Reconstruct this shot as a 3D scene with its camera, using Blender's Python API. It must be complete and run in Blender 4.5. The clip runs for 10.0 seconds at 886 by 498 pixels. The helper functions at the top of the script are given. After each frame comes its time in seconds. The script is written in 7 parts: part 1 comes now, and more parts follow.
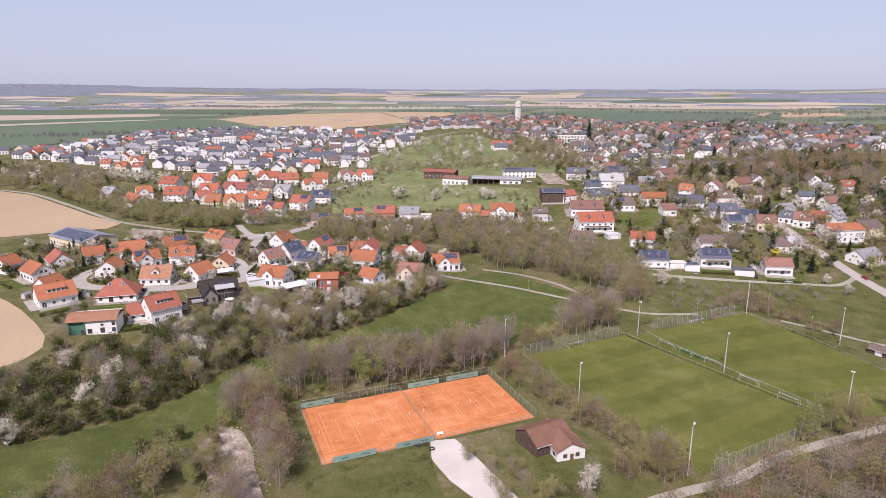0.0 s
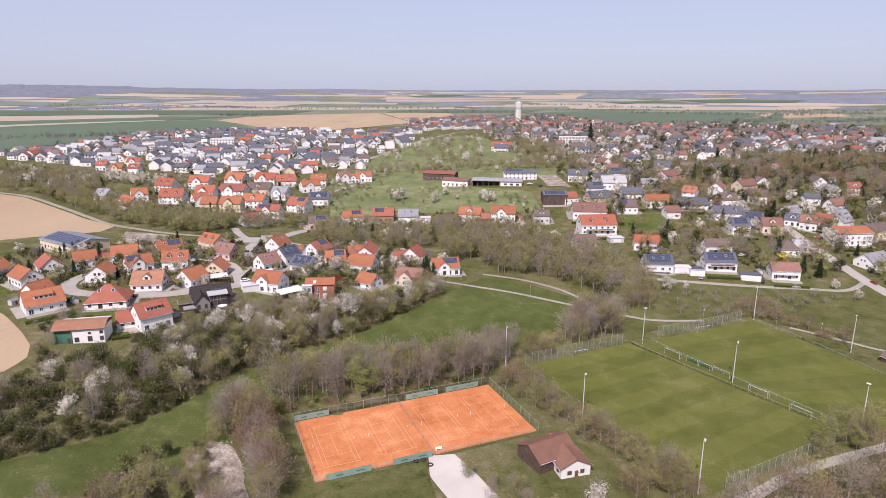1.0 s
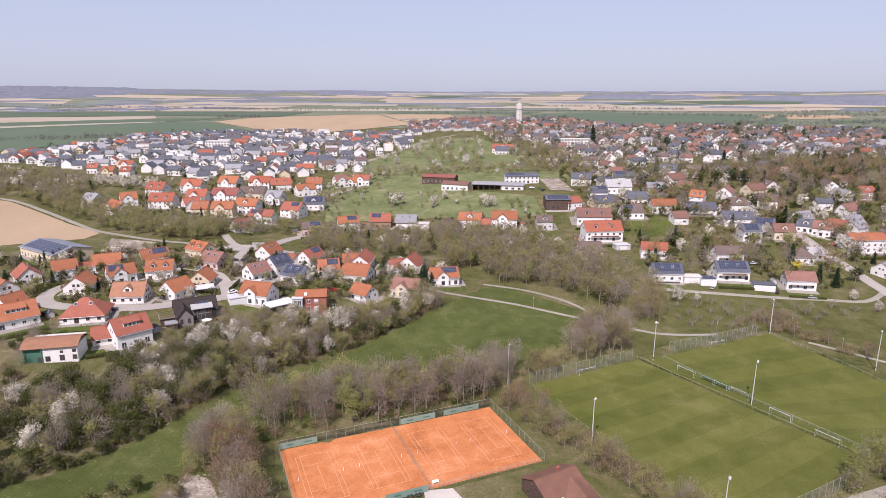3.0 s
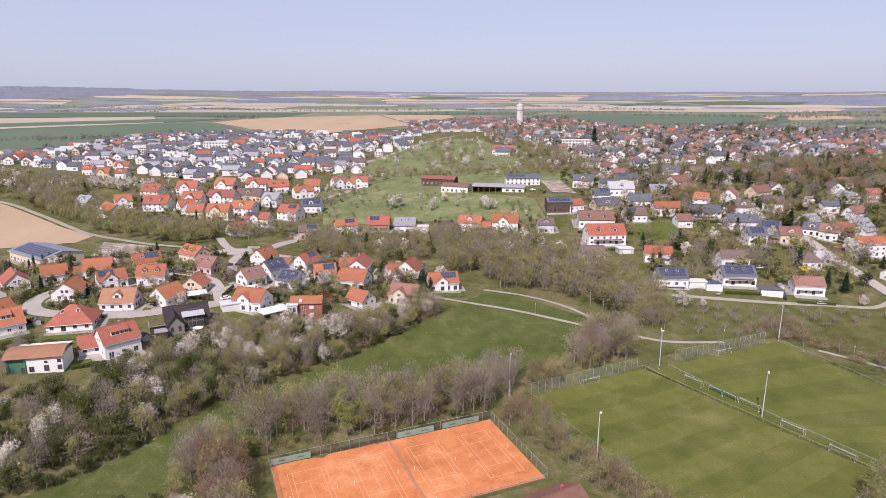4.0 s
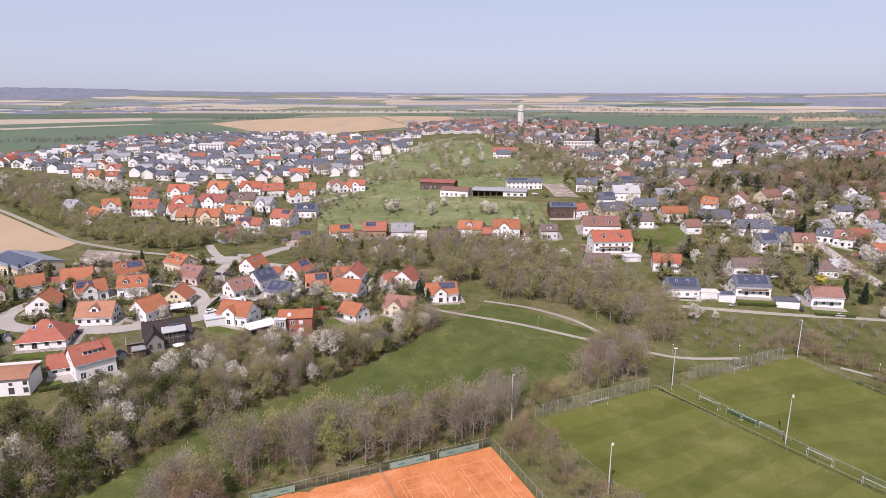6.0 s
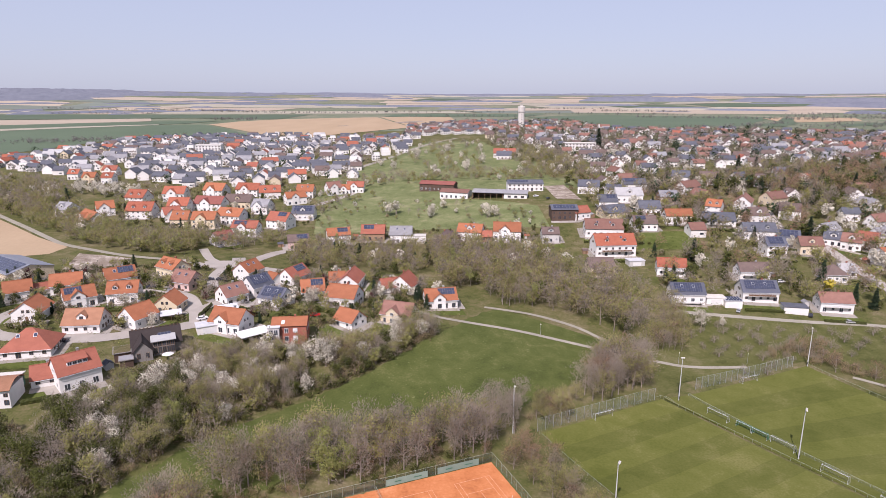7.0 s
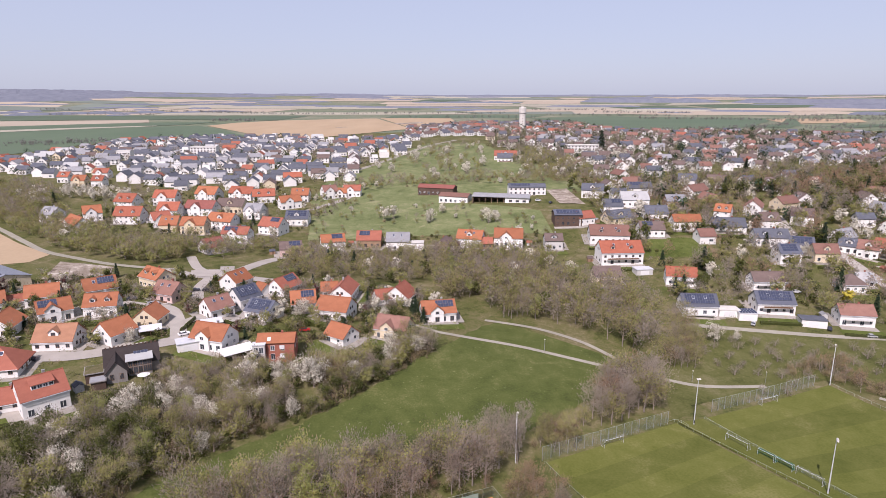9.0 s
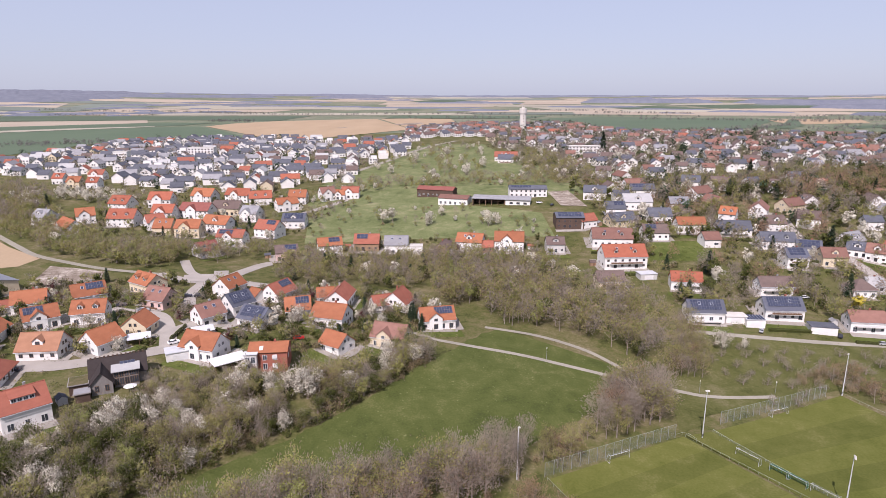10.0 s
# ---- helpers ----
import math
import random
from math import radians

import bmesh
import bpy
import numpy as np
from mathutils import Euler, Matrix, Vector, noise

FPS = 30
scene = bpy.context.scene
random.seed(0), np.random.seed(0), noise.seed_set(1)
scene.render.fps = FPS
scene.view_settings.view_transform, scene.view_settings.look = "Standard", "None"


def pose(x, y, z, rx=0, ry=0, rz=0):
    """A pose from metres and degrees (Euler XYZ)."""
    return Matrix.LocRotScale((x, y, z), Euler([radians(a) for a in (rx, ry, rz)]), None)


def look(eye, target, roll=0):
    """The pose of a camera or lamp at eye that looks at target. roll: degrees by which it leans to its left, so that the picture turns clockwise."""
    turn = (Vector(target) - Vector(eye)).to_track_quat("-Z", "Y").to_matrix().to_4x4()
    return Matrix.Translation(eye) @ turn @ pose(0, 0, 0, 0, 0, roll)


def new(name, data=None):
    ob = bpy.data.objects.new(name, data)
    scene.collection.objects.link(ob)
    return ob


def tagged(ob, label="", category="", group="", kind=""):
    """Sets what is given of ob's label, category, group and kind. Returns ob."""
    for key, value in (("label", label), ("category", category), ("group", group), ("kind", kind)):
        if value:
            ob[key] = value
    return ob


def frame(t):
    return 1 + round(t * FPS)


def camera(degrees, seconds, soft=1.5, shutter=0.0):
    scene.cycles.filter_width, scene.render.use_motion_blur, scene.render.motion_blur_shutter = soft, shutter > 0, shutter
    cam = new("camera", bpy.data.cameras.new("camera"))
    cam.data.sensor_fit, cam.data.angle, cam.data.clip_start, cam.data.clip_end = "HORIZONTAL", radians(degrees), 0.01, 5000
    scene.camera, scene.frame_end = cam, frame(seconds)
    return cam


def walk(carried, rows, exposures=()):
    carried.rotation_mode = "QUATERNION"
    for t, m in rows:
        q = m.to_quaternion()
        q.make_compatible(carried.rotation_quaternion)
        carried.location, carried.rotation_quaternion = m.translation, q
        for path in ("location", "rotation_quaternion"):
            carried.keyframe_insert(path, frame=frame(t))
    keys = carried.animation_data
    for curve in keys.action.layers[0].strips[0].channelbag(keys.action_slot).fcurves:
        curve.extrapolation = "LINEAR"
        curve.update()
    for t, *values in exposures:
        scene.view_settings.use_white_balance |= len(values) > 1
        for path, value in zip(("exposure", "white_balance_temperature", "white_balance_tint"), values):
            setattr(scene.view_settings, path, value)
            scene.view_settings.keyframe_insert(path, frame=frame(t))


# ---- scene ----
# ---- camera ----
cam = camera(71.5, 10.0, soft=0.8)
PATH = [
    (0, (-2.132, 6.570, 104.945), (-1.977, 103.536, 80.499), 0.0),
    (1, (-1.732, 14.601, 104.930), (-1.597, 111.592, 80.583), 0.0),
    (2, (-1.310, 22.625, 104.914), (-1.198, 119.640, 80.664), 0.0),
    (3, (-0.864, 30.640, 104.899), (-0.780, 127.678, 80.742), 0.0),
    (4, (-0.395, 38.647, 104.884), (-0.342, 135.708, 80.818), 0.0),
    (5, (0.097, 46.646, 104.869), (0.114, 143.729, 80.890), 0.0),
    (6, (0.612, 54.637, 104.854), (0.590, 151.740, 80.959), 0.0),
    (7, (1.150, 62.620, 104.839), (1.084, 159.743, 81.026), 0.0),
    (8, (1.711, 70.594, 104.823), (1.598, 167.737, 81.089), 0.0),
    (9, (2.296, 78.561, 104.808), (2.131, 175.721, 81.150), 0.0),
    (10, (2.903, 86.519, 104.793), (2.683, 183.697, 81.207), 0.0),
]
walk(cam, [(t, look(eye, target, roll)) for t, eye, target, roll in PATH], [(0.0, 0.42, 6350, 27.0)])

# ---- daylight ----
SUN_TO = Vector((-0.22, -0.604, 0.766)).normalized()
world = bpy.data.worlds.new("sky")
scene.world = world
world.use_nodes = True
wn = world.node_tree.nodes
sky = wn.new("ShaderNodeTexSky")
sky.sky_type = "NISHITA"
sky.sun_disc = False
sky.sun_elevation = math.asin(SUN_TO.z)
sky.sun_rotation = math.atan2(SUN_TO.x, SUN_TO.y)
sky.altitude, sky.air_density, sky.dust_density, sky.ozone_density = 300, 1.0, 1.6, 3.0
wn["Background"].inputs["Strength"].default_value = 0.092
# spring haze evens out the sky
haze = wn.new("ShaderNodeMix")
haze.data_type = "RGBA"
haze.inputs["Factor"].default_value = 0.72
haze.inputs["B"].default_value = (4.65, 5.30, 6.15, 1)
world.node_tree.links.new(sky.outputs["Color"], haze.inputs["A"])
world.node_tree.links.new(haze.outputs["Result"], wn["Background"].inputs["Color"])
sun_data = bpy.data.lights.new("sun", "SUN")
sun_data.energy, sun_data.angle, sun_data.color = 4.7, radians(0.8), (1.0, 0.95, 0.88)
sun = new("sun", sun_data)
sun.matrix_world = look(SUN_TO * 300, (0, 0, 0))

# ---- materials ----
MATS = {}


def surface(name, c1, c2, scale=1.0, rough=0.85, bump=0.15, fine=8.0, vary=0.12, metal=0.0, where="Object", stretch=(1, 1, 1), mid=0.5, spread=0.25):
    """A weathered surface: two tones mixed by coarse and fine grain, a little relief, and each thing a shade of its own."""
    m = bpy.data.materials.new(name)
    m.use_nodes = True
    n, l = m.node_tree.nodes, m.node_tree.links
    b = n["Principled BSDF"]
    b.inputs["Roughness"].default_value, b.inputs["Metallic"].default_value = rough, metal
    b.inputs["Specular IOR Level"].default_value = 0.15 if name.startswith("soil") else 0.2 if name.startswith(("roof_", "wall_")) and "solar" not in name else 0.5
    if where == "World":
        src = n.new("ShaderNodeNewGeometry").outputs["Position"]
    else:
        src = n.new("ShaderNodeTexCoord").outputs["Object"]
    mp = n.new("ShaderNodeMapping")
    mp.inputs["Scale"].default_value = stretch
    l.new(src, mp.inputs["Vector"])
    coarse, grain = n.new("ShaderNodeTexNoise"), n.new("ShaderNodeTexNoise")
    coarse.inputs["Scale"].default_value, coarse.inputs["Detail"].default_value = scale, 4
    grain.inputs["Scale"].default_value, grain.inputs["Detail"].default_value = scale * fine, 3
    both = n.new("ShaderNodeMix")
    both.inputs["Factor"].default_value = 0.4
    for t in (coarse, grain):
        l.new(mp.outputs["Vector"], t.inputs["Vector"])
    l.new(coarse.outputs["Fac"], both.inputs["A"])
    l.new(grain.outputs["Fac"], both.inputs["B"])
    ramp = n.new("ShaderNodeValToRGB")
    ramp.color_ramp.elements[0].position, ramp.color_ramp.elements[1].position = mid - spread, mid + spread
    ramp.color_ramp.elements[0].color, ramp.color_ramp.elements[1].color = (*c1, 1), (*c2, 1)
    l.new(both.outputs["Result"], ramp.inputs["Fac"])
    info, rng, hsv = n.new("ShaderNodeObjectInfo"), n.new("ShaderNodeMapRange"), n.new("ShaderNodeHueSaturation")
    rng.inputs["To Min"].default_value, rng.inputs["To Max"].default_value = 1 - vary, 1 + vary
    l.new(info.outputs["Random"], rng.inputs["Value"])
    l.new(rng.outputs["Result"], hsv.inputs["Value"])
    l.new(ramp.outputs["Color"], hsv.inputs["Color"])
    l.new(hsv.outputs["Color"], b.inputs["Base Color"])
    if bump:
        bm = n.new("ShaderNodeBump")
        bm.inputs["Strength"].default_value, bm.inputs["Distance"].default_value = bump, 0.1
        l.new(grain.outputs["Fac"], bm.inputs["Height"])
        l.new(bm.outputs["Normal"], b.inputs["Normal"])
    MATS[name] = m
    return m


def leafy(name, c1, c2, vary=0.2, rough=0.7, passing=0.18, gaps=0.0):
    """Leaves, petals or twigs: each clump its own tone, each plant its own shade, some light passing through."""
    m = bpy.data.materials.new(name)
    m.use_nodes = True
    n, l = m.node_tree.nodes, m.node_tree.links
    b = n["Principled BSDF"]
    b.inputs["Roughness"].default_value = rough
    b.inputs["Specular IOR Level"].default_value = 0.25
    geo, ramp = n.new("ShaderNodeNewGeometry"), n.new("ShaderNodeValToRGB")
    ramp.color_ramp.elements[0].color, ramp.color_ramp.elements[1].color = (*c1, 1), (*c2, 1)
    l.new(geo.outputs["Random Per Island"], ramp.inputs["Fac"])
    info, rng, hsv = n.new("ShaderNodeObjectInfo"), n.new("ShaderNodeMapRange"), n.new("ShaderNodeHueSaturation")
    rng.inputs["To Min"].default_value, rng.inputs["To Max"].default_value = 1 - vary, 1 + vary
    l.new(info.outputs["Random"], rng.inputs["Value"])
    l.new(rng.outputs["Result"], hsv.inputs["Value"])
    l.new(ramp.outputs["Color"], hsv.inputs["Color"])
    l.new(hsv.outputs["Color"], b.inputs["Base Color"])
    if passing:
        tr, mix = n.new("ShaderNodeBsdfTranslucent"), n.new("ShaderNodeMixShader")
        l.new(hsv.outputs["Color"], tr.inputs["Color"])
        mix.inputs["Fac"].default_value = passing
        l.new(b.outputs["BSDF"], mix.inputs[1])
        l.new(tr.outputs["BSDF"], mix.inputs[2])
        l.new(mix.outputs["Shader"], n["Material Output"].inputs["Surface"])
    if gaps:
        # a spray of twigs too fine to tell apart lets some light between them
        clear, veil = n.new("ShaderNodeBsdfTransparent"), n.new("ShaderNodeMixShader")
        veil.inputs["Fac"].default_value = gaps
        l.new(n["Material Output"].inputs["Surface"].links[0].from_socket, veil.inputs[1])
        l.new(clear.outputs["BSDF"], veil.inputs[2])
        l.new(veil.outputs["Shader"], n["Material Output"].inputs["Surface"])
    MATS[name] = m
    return m


# land
def turf(name, tones, scale, patch, fine, bump=0.5, spots=0.0):
    """Grass and weeds: tones from dark to pale, mixed by broad patches, tufts and fine blades, with sparse pale flecks."""
    m = bpy.data.materials.new(name)
    m.use_nodes = True
    n, l = m.node_tree.nodes, m.node_tree.links
    b = n["Principled BSDF"]
    b.inputs["Roughness"].default_value, b.inputs["Specular IOR Level"].default_value = 0.95, 0.12
    at = n.new("ShaderNodeNewGeometry").outputs["Position"]
    total = None
    for k, (size, weight) in enumerate(((scale, 0.40), (patch, 0.34), (fine, 0.26))):
        t, w = n.new("ShaderNodeTexNoise"), n.new("ShaderNodeMath")
        t.inputs["Scale"].default_value, t.inputs["Detail"].default_value, t.inputs["Distortion"].default_value = size, 3, 0.6 if k < 2 else 0
        w.operation, w.inputs[1].default_value = "MULTIPLY_ADD", weight
        l.new(at, t.inputs["Vector"])
        l.new(t.outputs["Fac"], w.inputs[0])
        if total is None:
            w.inputs[2].default_value = 0.0
        else:
            l.new(total, w.inputs[2])
        total, last = w.outputs["Value"], t
    ramp = n.new("ShaderNodeValToRGB")
    e = ramp.color_ramp.elements
    while len(e) < len(tones):
        e.new(0.5)
    for k, c in enumerate(tones):
        e[k].position, e[k].color = 0.36 + 0.28 * k / (len(tones) - 1), (*c, 1)
    l.new(total, ramp.inputs["Fac"])
    colour = ramp.outputs["Color"]
    if spots:
        t, r, mix = n.new("ShaderNodeTexNoise"), n.new("ShaderNodeValToRGB"), n.new("ShaderNodeMix")
        t.inputs["Scale"].default_value, t.inputs["Detail"].default_value = 0.9, 4
        l.new(at, t.inputs["Vector"])
        r.color_ramp.elements[0].position, r.color_ramp.elements[1].position = 0.64, 0.74
        l.new(t.outputs["Fac"], r.inputs["Fac"])
        mix.data_type = "RGBA"
        mix.inputs["B"].default_value = (0.26, 0.27, 0.13, 1)
        share = n.new("ShaderNodeMath")
        share.operation, share.inputs[1].default_value = "MULTIPLY", spots
        l.new(r.outputs["Color"], share.inputs[0])
        l.new(share.outputs["Value"], mix.inputs["Factor"])
        l.new(colour, mix.inputs["A"])
        colour = mix.outputs["Result"]
    l.new(colour, b.inputs["Base Color"])
    h = n.new("ShaderNodeBump")
    h.inputs["Strength"].default_value, h.inputs["Distance"].default_value = bump, 0.15
    l.new(last.outputs["Fac"], h.inputs["Height"])
    l.new(h.outputs["Normal"], b.inputs["Normal"])
    MATS[name] = m


turf("ground", ((0.036, 0.042, 0.014), (0.072, 0.078, 0.024), (0.108, 0.098, 0.045), (0.165, 0.138, 0.085)), 0.045, 0.22, 1.3)
turf("meadow", ((0.038, 0.050, 0.014), (0.055, 0.069, 0.018), (0.070, 0.083, 0.024), (0.106, 0.110, 0.041)), 0.035, 0.16, 1.6, 0.6, 0.30)
turf("orchard_grass", ((0.038, 0.044, 0.013), (0.067, 0.072, 0.022), (0.085, 0.087, 0.031), (0.126, 0.115, 0.058)), 0.05, 0.20, 1.2, 0.5, 0.16)
# grass of the farther slopes, lightened in colour to imitate haze
turf("hazed_grass", ((0.070, 0.088, 0.034), (0.108, 0.128, 0.052), (0.140, 0.156, 0.070), (0.205, 0.200, 0.110)), 0.04, 0.15, 0.9, 0.5, 0.30)
# far ground: turf tones lightened and greyed to stand for distance haze
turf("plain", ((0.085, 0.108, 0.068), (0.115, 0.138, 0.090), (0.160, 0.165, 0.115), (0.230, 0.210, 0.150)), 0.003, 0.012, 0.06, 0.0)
turf("rubble", ((0.090, 0.070, 0.052), (0.170, 0.138, 0.108), (0.270, 0.232, 0.192), (0.430, 0.390, 0.345)), 0.10, 0.35, 1.6, 0.6)
turf("lawn", ((0.043, 0.058, 0.013), (0.066, 0.083, 0.019), (0.083, 0.100, 0.026), (0.112, 0.120, 0.043)), 0.06, 0.3, 1.6, 0.4)
surface("soil", (0.275, 0.204, 0.130), (0.358, 0.270, 0.178), 0.02, 0.95, 0.3, 30, 0, where="World", stretch=(1, 0.35, 1))
# far soil: greyer than the near field, distance haze mixed into its tan
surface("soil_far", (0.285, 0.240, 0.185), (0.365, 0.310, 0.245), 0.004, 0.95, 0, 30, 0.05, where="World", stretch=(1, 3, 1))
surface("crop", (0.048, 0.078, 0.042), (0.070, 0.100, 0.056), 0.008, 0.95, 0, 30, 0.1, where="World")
# far crops: green paled and greyed in the colour to imitate haze
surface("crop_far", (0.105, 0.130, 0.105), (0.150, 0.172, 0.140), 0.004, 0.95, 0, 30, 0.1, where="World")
surface("stubble", (0.235, 0.218, 0.165), (0.320, 0.295, 0.228), 0.006, 0.95, 0, 30, 0.1, where="World")
turf("clay", ((0.275, 0.096, 0.038), (0.395, 0.143, 0.054), (0.455, 0.175, 0.072), (0.52, 0.235, 0.115)), 0.05, 0.17, 1.2, 0.05)
surface("asphalt", (0.235, 0.214, 0.190), (0.335, 0.308, 0.276), 0.15, 0.9, 0.2, 20, 0.05, where="World")
surface("gravel", (0.185, 0.172, 0.135), (0.295, 0.276, 0.226), 0.12, 0.95, 0.4, 25, 0.05, where="World")
surface("drive_gravel", (0.36, 0.325, 0.285), (0.50, 0.465, 0.425), 0.10, 0.95, 0.4, 25, 0.05, where="World")
# horizon hills: the blue-grey is distance haze put into the base colour
surface("hazed_hillside", (0.130, 0.145, 0.190), (0.215, 0.220, 0.235), 0.0030, 1.0, 0, 9, 0.06, where="World", stretch=(0.35, 0.35, 14), mid=0.60, spread=0.10)
# crowns of the far woods, tinted blue to stand for haze
surface("hazed_woods", (0.095, 0.106, 0.140), (0.150, 0.160, 0.190), 0.03, 1.0, 0, 6, 0, where="World")
# buildings
ROOFS = {
    "orange": ((0.215, 0.080, 0.040), (0.320, 0.124, 0.064)), "orangered": ((0.215, 0.066, 0.040), (0.310, 0.106, 0.064)),
    "red": ((0.20, 0.068, 0.045), (0.30, 0.108, 0.072)), "brownred": ((0.145, 0.076, 0.060), (0.225, 0.120, 0.095)),
    "darkred": ((0.15, 0.055, 0.045), (0.22, 0.080, 0.065)), "brown": ((0.085, 0.062, 0.056), (0.140, 0.102, 0.090)),
    "grey": ((0.16, 0.16, 0.17), (0.26, 0.26, 0.27)), "palegrey": ((0.28, 0.28, 0.28), (0.38, 0.38, 0.38)),
    "slate": ((0.055, 0.060, 0.075), (0.105, 0.110, 0.130)), "solar": ((0.055, 0.060, 0.080), (0.095, 0.10, 0.125)),
    "weathered": ((0.120, 0.062, 0.044), (0.190, 0.098, 0.068)), "rust": ((0.200, 0.098, 0.058), (0.290, 0.150, 0.092)), "solarhall": ((0.12, 0.13, 0.16), (0.18, 0.19, 0.22)),
}
for key, (a, b) in ROOFS.items():
    surface("roof_" + key, a, b, 0.35, 0.75 if key not in ("solar", "solarhall") else 0.4, 0.4, 12, 0.14, stretch=(1, 1, 2.2))
WALLS = {
    "white": ((0.57, 0.555, 0.53), (0.71, 0.70, 0.68)), "cream": ((0.50, 0.42, 0.30), (0.60, 0.52, 0.38)),
    "pink": ((0.46, 0.33, 0.30), (0.55, 0.41, 0.38)), "brick": ((0.22, 0.075, 0.055), (0.32, 0.120, 0.085)),
    "brown": ((0.20, 0.13, 0.085), (0.30, 0.20, 0.13)), "grey": ((0.38, 0.37, 0.36), (0.50, 0.49, 0.47)),
    "darkwood": ((0.060, 0.040, 0.032), (0.110, 0.075, 0.058)),
}
for key, (a, b) in WALLS.items():
    surface("wall_" + key, a, b, 0.5, 0.9, 0.1, 10, 0.06)
surface("frame_white", (0.55, 0.55, 0.55), (0.66, 0.66, 0.66), 2, 0.5, 0, 5, 0.05)
surface("frame_brown", (0.10, 0.055, 0.03), (0.16, 0.09, 0.05), 2, 0.6, 0, 5, 0.05)
surface("glass", (0.030, 0.036, 0.045), (0.050, 0.058, 0.070), 1, 0.12, 0, 5, 0.3)
surface("panel", (0.030, 0.036, 0.062), (0.048, 0.056, 0.090), 1.5, 0.22, 0, 5, 0.15)
surface("panel_rim", (0.075, 0.080, 0.100), (0.110, 0.115, 0.135), 1.5, 0.4, 0, 5, 0.1)
surface("metal_grey", (0.42, 0.43, 0.44), (0.55, 0.56, 0.57), 1, 0.45, 0, 6, 0.05, 0.7)
surface("zinc", (0.45, 0.46, 0.48), (0.60, 0.61, 0.63), 0.4, 0.6, 0, 6, 0.1, 0.2)
surface("concrete", (0.40, 0.38, 0.35), (0.55, 0.53, 0.49), 0.4, 0.9, 0.2, 10, 0.08)
surface("green_sheet", (0.035, 0.115, 0.075), (0.060, 0.165, 0.110), 0.4, 0.8, 0.1, 10, 0.08)
surface("chalk", (0.46, 0.19, 0.09), (0.60, 0.34, 0.21), 1, 0.9, 0, 8, 0)
surface("line_white", (0.72, 0.70, 0.66), (0.84, 0.83, 0.80), 1, 0.9, 0, 8, 0)
# plants
leafy("twig_grey", (0.265, 0.220, 0.178), (0.385, 0.328, 0.268), 0.20, 0.9, 0.45, 0.40)
leafy("twig_brown", (0.270, 0.208, 0.130), (0.390, 0.308, 0.200), 0.20, 0.9, 0.45, 0.40)
leafy("twig_russet", (0.215, 0.142, 0.094), (0.345, 0.232, 0.155), 0.22, 0.9, 0.45, 0.36)
leafy("bud_olive", (0.195, 0.190, 0.064), (0.345, 0.332, 0.122), 0.20, 0.7, 0.45, 0.28)
leafy("leaf_green", (0.046, 0.058, 0.013), (0.125, 0.136, 0.036), 0.20, 0.7, 0.40, 0.18)
leafy("leaf_fresh", (0.215, 0.232, 0.074), (0.345, 0.360, 0.128), 0.16, 0.7, 0.45, 0.24)
leafy("leaf_yellow", (0.34, 0.28, 0.030), (0.50, 0.42, 0.070), 0.15)
leafy("blossom", (0.45, 0.42, 0.34), (0.70, 0.665, 0.57), 0.12, 0.7, 0.35)
leafy("needle", (0.012, 0.026, 0.012), (0.035, 0.056, 0.026), 0.25, 0.8, 0.1)
leafy("red_leaf", (0.060, 0.022, 0.024), (0.120, 0.045, 0.042), 0.2)
surface("bark", (0.15, 0.12, 0.10), (0.28, 0.24, 0.20), 1.5, 0.95, 0.5, 6, 0.15)
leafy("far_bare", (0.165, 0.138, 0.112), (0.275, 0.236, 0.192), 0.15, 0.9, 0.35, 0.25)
# far garden and hedgerow foliage, haze put in as paler, greyer colour
leafy("hazed_green", (0.090, 0.096, 0.046), (0.185, 0.184, 0.092), 0.15, 0.9, 0.35, 0.25)
leafy("hazed_hedge", (0.165, 0.158, 0.145), (0.270, 0.258, 0.235), 0.1, 0.9, 0.4, 0.35)

# ---- the lie of the land: heights over a fan of rows (y) and columns (x / (y + 60)) ----
ROWS_Y = (100, 180, 240, 300, 360, 430, 520, 640, 850, 1300, 2300, 3000, 4000, 4700)
COLS_U = (-0.8, -0.5, -0.3, -0.1, 0.1, 0.3, 0.55, 0.8)
LAND = (
    (13, 8, 2, 0, 0, 0, 0, -1),
    (15, 12, 4, 0, 0, 0, 0, 0),
    (17, 16.5, 13, 4.5, 0.3, 0, 0, 0),
    (19, 18.5, 18.5, 14, 8, 2, 2, 1.5),
    (21, 21, 20, 15, 12, 10.5, 8, 5),
    (23, 22, 20, 16, 17, 18, 16, 13),
    (25, 24, 22, 22, 30, 32, 31, 26),
    (29, 28, 27, 30, 38, 40, 39, 36),
    (34, 34, 35, 39, 45, 46, 46, 44),
    (42, 43, 45, 50, 56, 55, 53, 51),
    (58, 58, 59, 60, 61, 61, 60, 60),
    (82, 81, 80, 80, 80, 80, 80, 82),
    (128, 124, 116, 113, 112, 111, 111, 113),
    (160, 154, 140, 133, 131, 129, 128, 130),
)


def cell(v, marks):
    """Which interval of marks holds v, and how far along it, eased at the knots."""
    v = min(max(v, marks[0]), marks[-1])
    i = 0
    while i < len(marks) - 2 and v > marks[i + 1]:
        i += 1
    return i, (v - marks[i]) / (marks[i + 1] - marks[i])


def spline(a, b, c, d, f):
    return b + 0.5 * f * (c - a + f * (2 * a - 5 * b + 4 * c - d + f * (3 * (b - c) + d - a)))


def terrace(x, y):
    """How far a spot belongs to the levelled ground of the tennis courts, 0 to 1."""
    a, b = x + 10.9, y - 194.9
